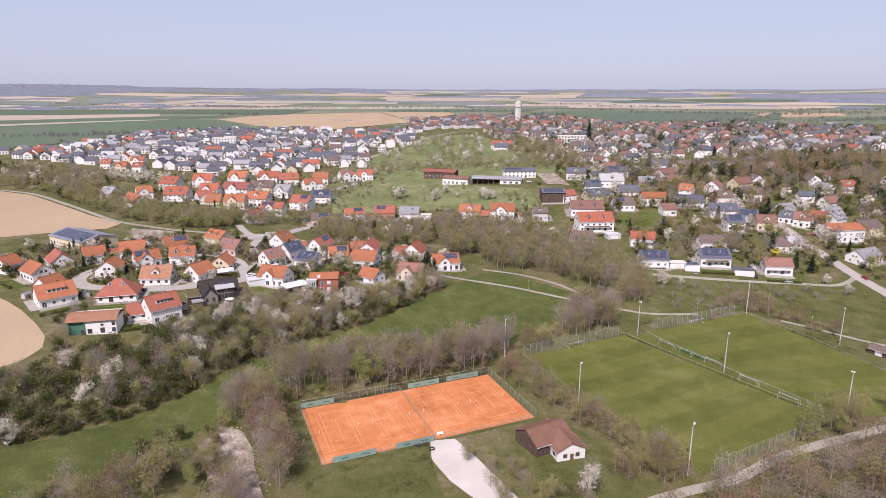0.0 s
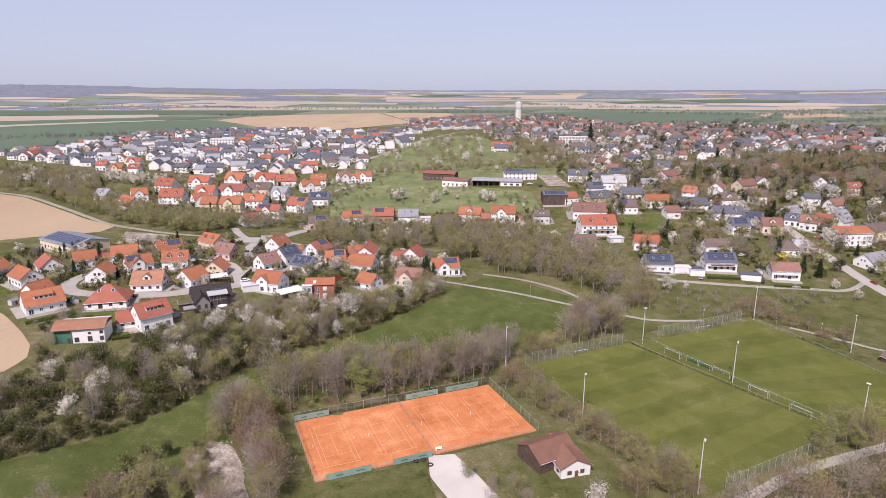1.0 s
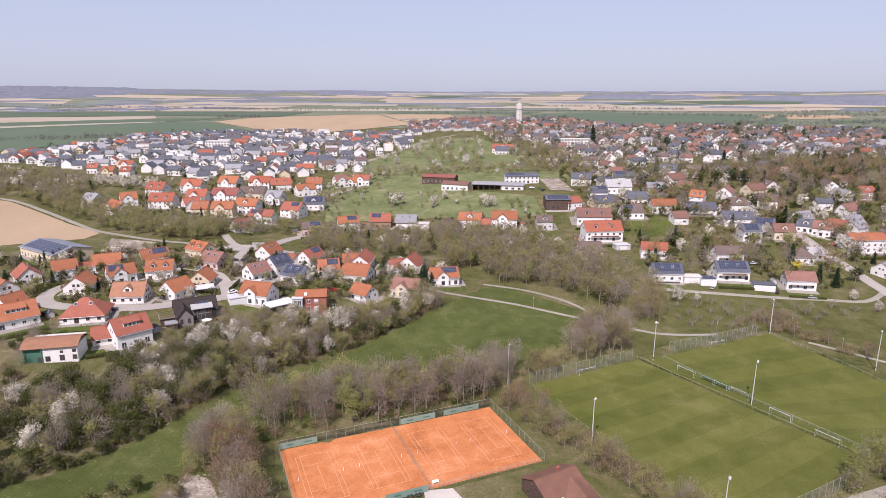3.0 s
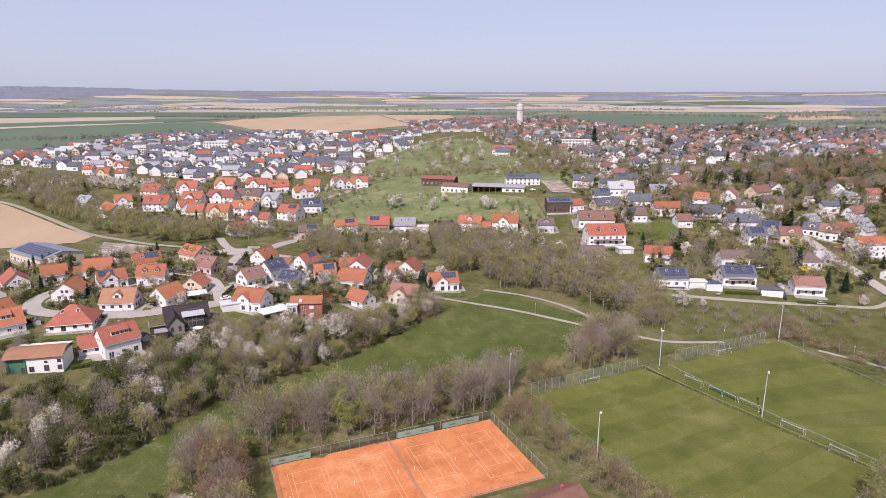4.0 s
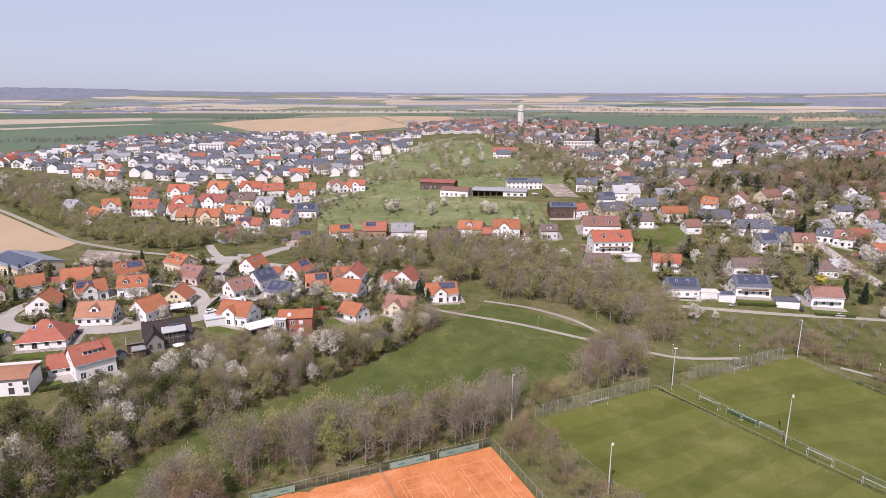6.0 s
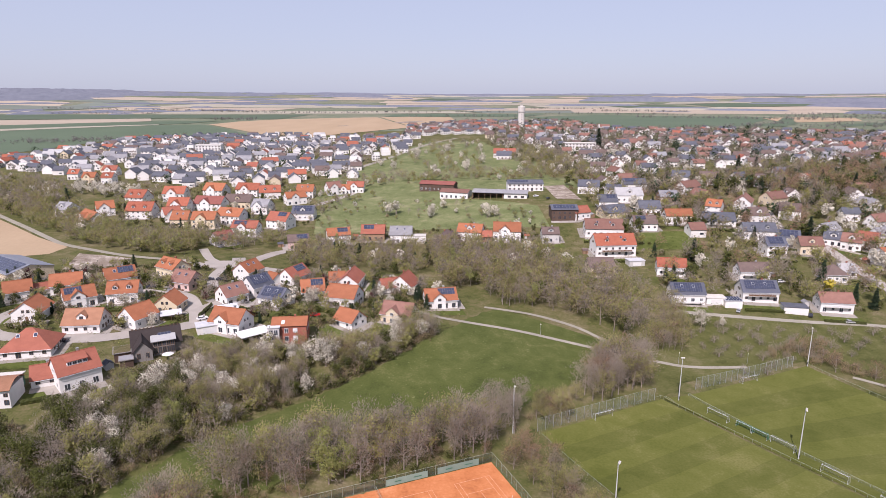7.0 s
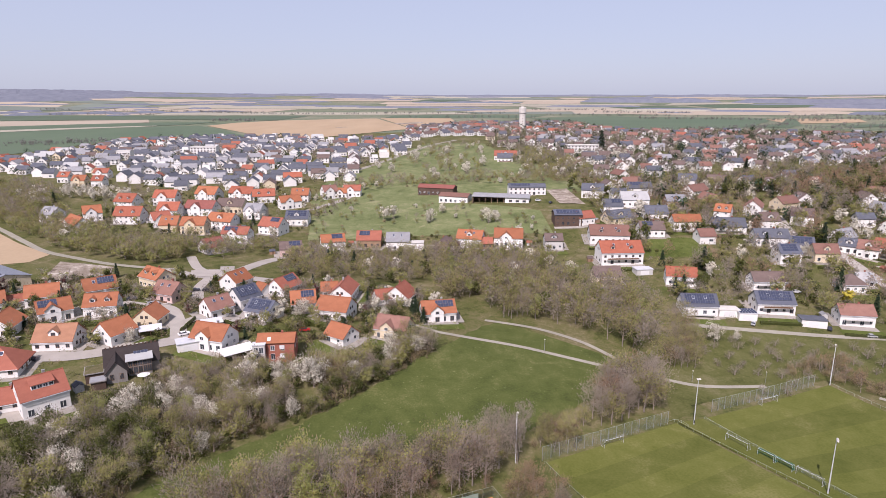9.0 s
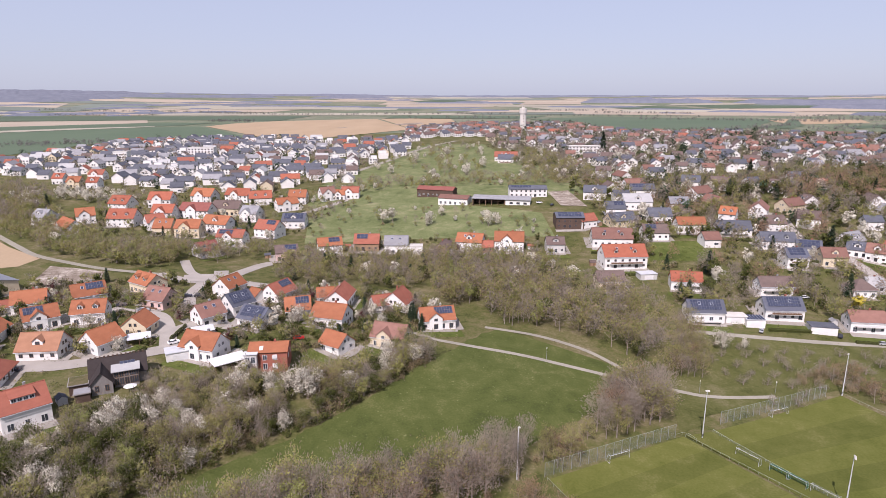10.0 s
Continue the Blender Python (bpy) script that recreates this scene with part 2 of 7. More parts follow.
    u, v = abs(a * 0.925 + b * 0.379) - 37.0, abs(b * 0.925 - a * 0.379) - 19.0
    return 1 - min(max(max(u, v) / 9.0, 0.0), 1.0)


def land(x, y):
    """Ground height in metres."""
    s = terrace(x, y)
    return hills(x, y) * (1 - s * s * (3 - 2 * s))


def hills(x, y):
    if y > 1500:
        y += (math.hypot(x, y) - y) * min((y - 1500) / 1200, 1.0)
    i, f = cell(y, ROWS_Y)
    j, g = cell(x / (max(y, 60) + 60), COLS_U)
    rows = []
    for k in range(i - 1, i + 3):
        r = LAND[min(max(k, 0), len(LAND) - 1)]
        rows.append(spline(*[r[min(max(m, 0), len(r) - 1)] for m in range(j - 1, j + 3)], g))
    return spline(*rows, f)

# ---- building blocks ----
def mesh_from(name, bm, *mats):
    me = bpy.data.meshes.new(name)
    bm.to_mesh(me)
    bm.free()
    for m in mats:
        me.materials.append(MATS[m])
    return me


def part(name, bm, material, parent=None, label="", at=None):
    """One mesh object under a thing or a part; bm may be a finished mesh that several parts share."""
    me = bm if isinstance(bm, bpy.types.Mesh) else mesh_from(name, bm, *([material] if isinstance(material, str) else material))
    ob = new(name, me)
    if parent is not None:
        ob.parent = parent
    if at is not None:
        ob.matrix_basis = at
    if label:
        ob["label"] = label
    return ob


def thing(name, m, label, category, group="", kind=""):
    ob = new(name)
    ob.matrix_basis = m
    return tagged(ob, label, category, group, kind)


def block(bm, x0, x1, y0, y1, z0, z1, mat=0):
    v = [bm.verts.new(p) for p in ((x0, y0, z0), (x1, y0, z0), (x1, y1, z0), (x0, y1, z0), (x0, y0, z1), (x1, y0, z1), (x1, y1, z1), (x0, y1, z1))]
    for q in ((3, 2, 1, 0), (4, 5, 6, 7), (0, 1, 5, 4), (1, 2, 6, 5), (2, 3, 7, 6), (3, 0, 4, 7)):
        bm.faces.new([v[i] for i in q]).material_index = mat
    return v


def slab(bm, corners, thick, mat=0):
    """A plate: four corners of its upper face, counter-clockwise from above, and its thickness downwards."""
    c = [Vector(p) for p in corners]
    nrm = (c[1] - c[0]).cross(c[2] - c[0]).normalized() * thick
    top, low = [bm.verts.new(p) for p in c], [bm.verts.new(p - nrm) for p in c]
    bm.faces.new(top).material_index = mat
    bm.faces.new(low[::-1]).material_index = mat
    for i in range(4):
        j = (i + 1) % 4
        bm.faces.new((top[i], low[i], low[j], top[j])).material_index = mat


def tube(bm, pts, radii, sides=6, mat=0):
    """A tapered round bar along some points."""
    rings = []
    for k, p in enumerate(pts):
        p = Vector(p)
        way = (Vector(pts[min(k + 1, len(pts) - 1)]) - Vector(pts[max(k - 1, 0)])).normalized()
        a = way.orthogonal().normalized()
        b = way.cross(a)
        rings.append([bm.verts.new(p + (a * math.cos(s * math.tau / sides) + b * math.sin(s * math.tau / sides)) * radii[k]) for s in range(sides)])
    for r, q in zip(rings, rings[1:]):
        for s in range(sides):
            bm.faces.new((r[s], r[(s + 1) % sides], q[(s + 1) % sides], q[s])).material_index = mat
    bm.faces.new(rings[-1]).material_index = mat
    bm.faces.new(rings[0][::-1]).material_index = mat


# ---- ground ----
def along(pts, n):
    """n + 1 points evenly spaced along a line of points."""
    run = [0.0]
    for a, b in zip(pts, pts[1:]):
        run.append(run[-1] + math.dist(a, b))
    out = []
    for k in range(n + 1):
        s = run[-1] * k / n
        i = max(j for j in range(len(pts) - 1) if run[j] <= s + 1e-6)
        f = (s - run[i]) / max(run[i + 1] - run[i], 1e-6)
        out.append((pts[i][0] + (pts[i + 1][0] - pts[i][0]) * f, pts[i][1] + (pts[i + 1][1] - pts[i][1]) * f))
    return out


def curve_line(pts, n):
    """A smooth line through some points."""
    out = []
    for k in range(n + 1):
        s = (len(pts) - 1) * k / n
        i = min(int(s), len(pts) - 2)
        q = [pts[min(max(j, 0), len(pts) - 1)] for j in (i - 1, i, i + 1, i + 2)]
        out.append(tuple(spline(q[0][c], q[1][c], q[2][c], q[3][c], s - i) for c in (0, 1)))
    return out


def drape(name, left, right, material, lift, n=40, m=8, ragged=0.0, label="", category=""):
    """A sheet laid on the ground between two lines."""
    a, b = along(left, n), along(right, n)
    verts, faces = [], []
    for i in range(n + 1):
        for j in range(m + 1):
            f = j / m
            x, y = a[i][0] + (b[i][0] - a[i][0]) * f, a[i][1] + (b[i][1] - a[i][1]) * f
            if ragged and j in (0, m):
                w = noise.noise((x * 0.15, y * 0.15, 3.1)) * ragged
                x, y = x + w, y - w
            verts.append((x, y, land(x, y) + lift))
    for i in range(n):
        for j in range(m):
            k = i * (m + 1) + j
            faces.append((k, k + 1, k + m + 2, k + m + 1))
    me = bpy.data.meshes.new(name)
    me.from_pydata(verts, [], faces)
    me.materials.append(MATS[material])
    me.update()
    if me.polygons[0].normal.z < 0:
        me.flip_normals()
    ob = new(name, me)
    return tagged(ob, label, category, kind="structure")


LANES = []


def lane(name, pts, width, material, lift=0.12, label="", category="road", n=60):
    line = curve_line(pts, n)
    left, right = [], []
    LANES.extend((p[0], p[1], width / 2) for p in line)
    for i, p in enumerate(line):
        q, r = line[max(i - 1, 0)], line[min(i + 1, n)]
        d = Vector((r[0] - q[0], r[1] - q[1])).normalized() * width / 2
        left.append((p[0] - d.y, p[1] + d.x))
        right.append((p[0] + d.y, p[1] - d.x))
    return drape(name, left, right, material, lift, n, 3, 0, label, category)


def build_ground():
    ys = [-4000, -1500, -600, -250, -120, -60] + [-30 + 7 * k for k in range(108)]
    while ys[-1] < 4900:
        ys.append(ys[-1] + max(7.0, (ys[-1] - 500) * 0.026))
    us = [-1.3 + 2.6 * k / 170 for k in range(171)]
    verts, faces = [], []
    for y in ys:
        s = max(y, 60) + 60
        xs = [-9000] + [u * s for u in us] + [9000]
        verts += [(x, y, land(x, y)) for x in xs]
    w = len(us) + 2
    for i in range(len(ys) - 1):
        for j in range(w - 1):
            k = i * w + j
            faces.append((k, k + 1, k + w + 1, k + w))
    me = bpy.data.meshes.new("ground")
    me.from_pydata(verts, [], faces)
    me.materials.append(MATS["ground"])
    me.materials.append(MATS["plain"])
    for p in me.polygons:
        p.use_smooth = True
        # beyond 1180 m the ground takes the turf with haze in its colour
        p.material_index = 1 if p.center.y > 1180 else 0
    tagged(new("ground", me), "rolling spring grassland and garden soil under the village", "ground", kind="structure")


build_ground()
# meadow in the valley, between the hedge and the row of trees
drape("meadow", [(-150, 125), (-121, 153), (-97, 177), (-80, 208), (-64, 228), (-45, 248), (-22, 272), (2, 303), (24, 331)],
      [(-120, 115), (-95, 140), (-70, 170), (-60, 196), (-38, 215), (-10, 232), (24, 250), (50, 272), (84, 296)], "meadow", 0.10, 60, 14, 2.0,
      "lush green valley meadow of long grass", "meadow")
drape("paddock", [(84, 291), (108, 338), (150, 334), (190, 328), (228, 322)], [(78, 262), (92, 275), (146, 294), (172, 268), (236, 240)], "orchard_grass", 0.10, 50, 14, 1.0,
      "olive green orchard meadow with low fruit bushes", "meadow")
drape("orchard_meadow", [(-95, 526), (-60, 552), (-24, 562), (70, 506)], [(-84, 458), (-40, 466), (5, 466), (72, 462)], "hazed_grass", 0.12, 40, 12, 2.0,
      "green orchard slope with scattered trees", "meadow")
drape("hill_meadow", [(-110, 640), (-92, 700), (-62, 800), (-20, 955)], [(96, 606), (98, 700), (70, 790), (56, 930)], "hazed_grass", 0.3, 40, 14, 6.0, "green hillside meadow with fruit trees", "meadow")
drape("farm_meadow", [(-98, 534), (-108, 590), (-100, 640)], [(118, 560), (108, 600), (96, 606)], "hazed_grass", 0.09, 30, 24, 4.0, "rough grass slope round the farm buildings", "meadow")
drape("house_lawn", [(124, 452), (165, 452)], [(118, 421), (157, 421)], "lawn", 0.14, 12, 10, 0.6, "fresh green lawn behind houses", "lawn")
drape("field", [(-720, 560), (-379, 527), (-340, 509), (-287, 465), (-248, 431), (-215, 407)], [(-520, 340), (-330, 350), (-268, 366), (-252, 375), (-216, 391)], "soil", 0.12, 40, 14, 1.0,
      "bare tan ploughed field", "field")
drape("field", [(-260, 300), (-193, 262), (-178, 250), (-162, 235), (-152, 224), (-147.5, 215), (-148, 207), (-152, 201)], [(-240, 215), (-215, 203), (-198, 197), (-184, 194), (-174, 192.5), (-166, 192.5), (-160, 194), (-153, 200)], "soil", 0.12, 30, 12, 1.0,
      "bare tan ploughed field", "field")
TRACK = [(-379, 530), (-338, 511), (-285, 468), (-246, 434), (-222, 414), (-196, 400), (-169, 388), (-135, 380)]
lane("farm_track", TRACK, 3.6, "gravel", 0.2, "pale gravel farm track beside the field", "path")
lane("footpath", [(0, 315), (12, 312), (32, 307.5), (49, 302), (70, 295.6), (86, 291), (99, 288), (122, 289)], 2.1, "gravel", 0.2, "pale gravel footpath over the meadow", "path")
lane("footpath", [(0, 315), (-12, 322), (-20, 330)], 2.1, "gravel", 0.2, "pale gravel footpath to the houses", "path", 12)
lane("footpath", [(20, 331), (40, 326), (57, 317), (67, 307.5), (76, 295)], 2.1, "gravel", 0.2, "pale gravel footpath over the meadow", "path", 30)
lane("footpath", [(158, 280), (163, 275.5), (174.5, 264), (183.5, 255), (200, 243)], 2.1, "gravel", 0.2, "pale gravel footpath past the pitch", "path", 30)
lane("village_road", [(232, 270), (232, 315), (231, 346), (232, 382), (234, 420), (231.5, 432), (222, 455), (229, 492)], 7.5, "asphalt", 0.2, "grey asphalt village road", "road")
lane("street", [(108, 337), (139, 333), (168, 329), (189, 327), (212, 325), (229, 336)], 3.0, "gravel", 0.2, "narrow grey gravel lane below the houses", "road", 40)
lane("street", [(-112, 392), (-106, 378), (-92, 372), (-74, 367), (-77, 349), (-79, 333), (-80, 314), (-94, 295), (-119, 281), (-136, 277), (-167, 280), (-178, 293), (-176, 307)], 7.0, "asphalt", 0.2,
     "grey asphalt housing street", "road", 80)
lane("street", [(-140, 381), (-119, 371), (-106, 378), (-100, 396), (-92, 412), (-67, 432), (-30, 442), (10, 444)], 7.0, "asphalt", 0.2, "grey asphalt housing street", "road", 50)
lane("street", [(-97, 294), (-104, 310), (-113, 323), (-123, 325), (-136, 329)], 6.0, "asphalt", 0.24, "grey asphalt housing street", "road", 30)
lane("street", [(-124, 374), (-112, 378), (-99, 377)], 13.0, "asphalt", 0.36, "wide grey asphalt street junction", "road", 14)
lane("street", [(-106, 336), (-112, 354), (-114, 373), (-126, 387), (-138, 409)], 5.0, "asphalt", 0.28, "grey asphalt housing street", "road", 40)
lane("street", [(-102, 304), (-98, 313), (-89, 322)], 5.0, "asphalt", 0.32, "grey asphalt turning place", "road", 16)
drape("grass_plot", [(-38, 159), (-20, 166), (-6, 171.5)], [(-36, 130), (-16, 128), (2, 134)], "orchard_grass", 0.13, 40, 14, 3.0, "worn garden grass below the tennis courts", "grass")
drape("grass_plot", [(22, 183), (34, 189), (42, 184)], [(24, 146), (44, 143), (62, 149)], "orchard_grass", 0.11, 40, 14, 3.0, "worn garden grass round the club house", "grass")
lane("street", [(-95, 505), (-110, 520), (-98, 545), (-80, 575), (-70, 600)], 6.0, "asphalt", 0.25, "grey asphalt housing street", "road", 30)
lane("hill_road", [(-98, 690), (-60, 790), (-15, 925), (20, 990)], 7.0, "gravel", 0.6, "pale country road up the hill", "road", 40)
drape("yard", [(84, 566), (100, 572)], [(86, 522), (104, 518)], "rubble", 0.25, 16, 8, 2.0, "pale stony farm yard", "yard")
drape("yard", [(-200, 392), (-168, 384)], [(-190, 360), (-158, 360)], "rubble", 0.25, 16, 8, 2.0, "pale gravel yard beside the hall", "yard")
drape("drive", [(-6, 178), (-5, 168), (0, 158), (8, 148), (20, 130)], [(2, 179), (7, 171), (13, 160), (19, 148), (30, 130)], "drive_gravel", 0.16, 24, 6, 0.5, "pale gravel drive to the tennis courts", "path")
lane("farm_track", [(30, 138), (60, 151), (80, 158), (102, 170.5), (141, 185), (200, 205), (260, 225)], 3.6, "gravel", 0.16, "pale gravel track below the pitches", "path", 50)
drape("rubble_yard", [(-71, 180), (-75, 170), (-70, 162), (-66, 154), (-62, 146), (-58, 136)], [(-65, 179), (-60, 172), (-57, 164), (-53, 156), (-49, 148), (-44, 136)], "rubble", 0.16, 24, 8, 2.4, "pale rubble yard among trees", "yard")

# patchwork of far fields on the plain: corners run left to right, near edge then far edge
def far_field(material, near, far, label):
    d = max(p[1] for p in near)
    drape("field", far, near, material, 0.25 + d * 0.00022, 24, 8, d * 0.003, label, "field")


far_field("crop", [(-1100, 700), (-640, 782), (-560, 880), (-545, 1050), (-400, 1140), (-330, 1150)], [(-1250, 1000), (-1010, 1180), (-890, 1250), (-760, 1370), (-640, 1465), (-540, 1475)], "dark green winter wheat field")
far_field("stubble", [(-1250, 1012), (-1010, 1192), (-890, 1262), (-760, 1382), (-640, 1477)], [(-1290, 1075), (-1035, 1262), (-915, 1330), (-785, 1445), (-660, 1525)], "pale strip of dry grass")
far_field("crop", [(-1400, 1090), (-1030, 1240), (-790, 1430), (-600, 1520)], [(-1600, 1420), (-1180, 1520), (-800, 1620), (-560, 1640)], "dark green winter wheat field")
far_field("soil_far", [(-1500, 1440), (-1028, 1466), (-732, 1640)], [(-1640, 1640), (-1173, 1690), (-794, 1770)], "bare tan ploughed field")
far_field("crop", [(-1700, 1690), (-1180, 1720), (-700, 1790), (-430, 1700)], [(-1800, 1980), (-1250, 2000), (-760, 2010), (-400, 2000)], "dark green winter wheat field")
far_field("soil", [(-527, 1476), (-311, 1150), (-239, 1060), (-60, 1250)], [(-500, 1600), (-423, 1690), (-300, 1740), (-177, 1760)], "bare tan ploughed field")
far_field("soil", [(-60, 1262), (-20, 1280), (30, 1420)], [(-170, 1770), (-90, 1770), (20, 1700)], "bare tan ploughed field with dark furrows")
far_field("rubble", [(-210, 1330), (-120, 1380), (-40, 1450)], [(-230, 1370), (-140, 1430), (-50, 1510)], "brown strip of turned soil")
far_field("crop", [(230, 1500), (288, 1240), (364, 1150), (571, 1250)], [(212, 1640), (435, 1826), (620, 1780), (857, 1692)], "green winter wheat field")
far_field("crop", [(-160, 1790), (60, 1720), (205, 1660)], [(-150, 1960), (60, 1960), (300, 1900)], "green winter wheat field")
far_field("soil", [(720, 1400), (860, 1450), (960, 1500)], [(800, 1640), (900, 1700), (1060, 1680)], "bare brown ploughed field")
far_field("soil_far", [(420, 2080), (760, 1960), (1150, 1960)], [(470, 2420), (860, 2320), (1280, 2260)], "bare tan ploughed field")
far_field("crop", [(590, 1270), (690, 1370), (880, 1690)], [(640, 1240), (720, 1340), (900, 1680)], "green winter wheat field")
far_field("crop", [(760, 1250), (900, 1330), (1100, 1400)], [(800, 1330), (950, 1410), (1150, 1470)], "green winter wheat field")
frng = random.Random(77)
yy = 2050
while yy < 4500:
    depth = yy * frng.uniform(0.07, 0.12)
    xx = -0.82 * yy
    while xx < 0.82 * yy:
        wide = frng.uniform(0.10, 0.30) * yy
        slant = frng.uniform(-0.05, 0.05) * yy
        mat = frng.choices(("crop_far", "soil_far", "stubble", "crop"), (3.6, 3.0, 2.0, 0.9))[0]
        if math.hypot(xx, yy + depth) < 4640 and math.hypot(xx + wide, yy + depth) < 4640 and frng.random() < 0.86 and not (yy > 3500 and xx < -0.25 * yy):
            words = {"crop_far": "green far crop field, paled by painted haze", "soil_far": "tan bare far field, greyed by painted haze", "stubble": "yellowish fallow far field", "crop": "green far crop field"}[mat]
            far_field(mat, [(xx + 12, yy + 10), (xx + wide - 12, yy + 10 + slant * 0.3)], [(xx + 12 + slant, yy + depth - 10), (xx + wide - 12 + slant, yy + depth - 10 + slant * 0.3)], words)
        xx += wide
    yy += depth

# low wooded hills along the horizon, highest at their western end
def ridge(name, radius, deep, lift, seed, material):
    verts, faces = [], []
    n, m = 260, 4
    for i in range(n + 1):
        a = radians(-48 + 96 * i / n)
        u = i / n
        x, y = math.sin(a) * (radius + deep), math.cos(a) * (radius + deep)
        crest = land(x, y) + lift * (0.75 + 0.9 * noise.noise((u * 11, seed, 0.3))) + 4.0 * noise.noise((u * 60, seed, 4.0)) + 2.0 * noise.noise((u * 240, seed, 7.0))
        for j in range(m + 1):
            f = j / m
            r = radius + deep * f
            z = land(math.sin(a) * radius, math.cos(a) * radius) - 6
            verts.append((math.sin(a) * r, math.cos(a) * r, z + (crest - z) * math.sin(f * math.pi / 2)))
    for i in range(n):
        for j in range(m):
            k = i * (m + 1) + j
            faces.append((k, k + m + 1, k + m + 2, k + 1))
    me = bpy.data.meshes.new(name)
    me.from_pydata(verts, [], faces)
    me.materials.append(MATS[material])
    tagged(new(name, me), "low wooded hills on the horizon, coloured in painted haze blue", "hills", kind="structure")


ridge("hills_far", 4650, 200, 9, 5.0, "hazed_hillside")


def clump_stuff(name, spots, material, label, size, quads, high, seed, category="trees"):
    """Many far trees as one mass of leaf and twig clumps."""
    rng = random.Random(seed)
    verts, faces = [], []
    for x, y in spots:
        z, h = land(x, y), rng.uniform(*high)
        r = h * rng.uniform(0.30, 0.45)
        for _ in range(quads):
            d = Vector((rng.gauss(0, 1), rng.gauss(0, 1), rng.gauss(0, 1))).normalized() * rng.uniform(0.5, 1.0)
            p = Vector((x + d.x * r, y + d.y * r, z + h * 0.55 + d.z * h * 0.45))
            nrm = (d + Vector((rng.gauss(0, 0.5), rng.gauss(0, 0.5), rng.gauss(0.2, 0.5)))).normalized()
            a = nrm.orthogonal().normalized()
            b = nrm.cross(a)
            s, k = h * rng.uniform(*size), len(verts)
            verts += [p - a * s, p - b * s * 0.9, p + a * s * 1.1]
            faces.append((k, k + 1, k + 2))
    me = bpy.data.meshes.new(name)
    me.from_pydata(verts, [], faces)
    me.materials.append(MATS[material])
    tagged(new(name, me), label, category, kind="stuff")


def canopy(name, strips, material, label, seed):
    """Far woods seen as one closed, bumpy roof of crowns: long low masses that taper at their ends."""
    verts, faces = [], []
    for n, (cx, cy, lx, ly, high, turn) in enumerate(strips):
        ca, sa, base = math.cos(radians(turn)), math.sin(radians(turn)), len(verts)
        p, q = max(12, int(lx / 9)), 5
        for i in range(p + 1):
            for j in range(q + 1):
                u, v = 2 * i / p - 1, 2 * j / q - 1
                a, b = u * lx, v * ly * (1 - 0.5 * u * u)
                x, y = cx + a * ca - b * sa, cy + a * sa + b * ca
                rim = (1 - abs(u) ** 6) * (1 - abs(v) ** 4)
                verts.append((x, y, land(x, y) - 2 + rim * high * (0.85 + 0.28 * noise.noise((x * 0.012, y * 0.012, seed)) + 0.14 * noise.noise((x * 0.08, y * 0.08, seed)))))
        for i in range(p):
            for j in range(q):
                k = base + i * (q + 1) + j
                faces.append((k, k + q + 1, k + q + 2, k + 1))
    me = bpy.data.meshes.new(name)
    me.from_pydata(verts, [], faces)
    me.materials.append(MATS[material])
    tagged(new(name, me), label, "woods", kind="stuff")


# hedges, copses and far woods on the plain
hrng = random.Random(31)
spots = []
for x0, y0, x1, y1, n in ((-905, 2288, -560, 2120, 80), (-560, 2120, -250, 2060, 46), (-630, 1000, -520, 1060, 26), (-600, 1690, -480, 1660, 60), (-1300, 2050, -900, 2040, 40), (-120, 1780, 220, 1660, 30),
                          (300, 1900, 700, 1790, 40), (560, 1240, 700, 1340, 26), (870, 1700, 1250, 1740, 40), (1050, 1480, 1300, 1500, 24), (620, 1200, 1000, 1260, 60), (-20, 1270, 60, 1420, 20), (850, 1250, 1250, 1330, 50),
                          (380, 1140, 620, 1230, 40), (700, 1290, 1100, 1360, 40), (480, 1640, 900, 1520, 110), (900, 1640, 1300, 1560, 100), (330, 2440, 600, 2400, 60),
                          (500, 2200, 800, 2120, 70), (-700, 1010, -540, 1080, 60), (-1450, 2350, -600, 2200, 110), (-300, 2150, 200, 2080, 60), (1000, 1900, 1500, 1800, 80)):
    for k in range(n):
        f = hrng.random()
        spots.append((x0 + (x1 - x0) * f + hrng.gauss(0, 7), y0 + (y1 - y0) * f + hrng.gauss(0, 7)))
clump_stuff("hedgerow_trees", spots, "hazed_hedge", "leafless hedgerow trees between far fields, greyed by painted haze", (0.07, 0.13), 60, (5, 9.5), 3)
def strip(bearing, r, half, deep, high, skew=0.0):
    return (math.sin(radians(bearing)) * r, math.cos(radians(bearing)) * r, half, deep, high, skew - bearing)


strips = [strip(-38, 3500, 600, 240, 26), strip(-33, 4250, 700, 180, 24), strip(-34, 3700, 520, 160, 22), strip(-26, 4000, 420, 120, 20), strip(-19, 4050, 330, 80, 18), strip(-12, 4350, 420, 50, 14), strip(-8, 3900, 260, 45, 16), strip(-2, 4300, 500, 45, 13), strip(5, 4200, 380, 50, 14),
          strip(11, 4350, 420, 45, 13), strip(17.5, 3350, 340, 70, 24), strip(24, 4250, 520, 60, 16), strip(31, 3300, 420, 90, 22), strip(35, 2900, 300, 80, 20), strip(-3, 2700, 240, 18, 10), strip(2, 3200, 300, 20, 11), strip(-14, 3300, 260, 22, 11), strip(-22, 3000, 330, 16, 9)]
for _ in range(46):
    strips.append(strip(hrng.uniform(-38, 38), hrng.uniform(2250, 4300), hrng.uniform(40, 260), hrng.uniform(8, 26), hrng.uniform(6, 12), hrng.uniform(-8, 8)))
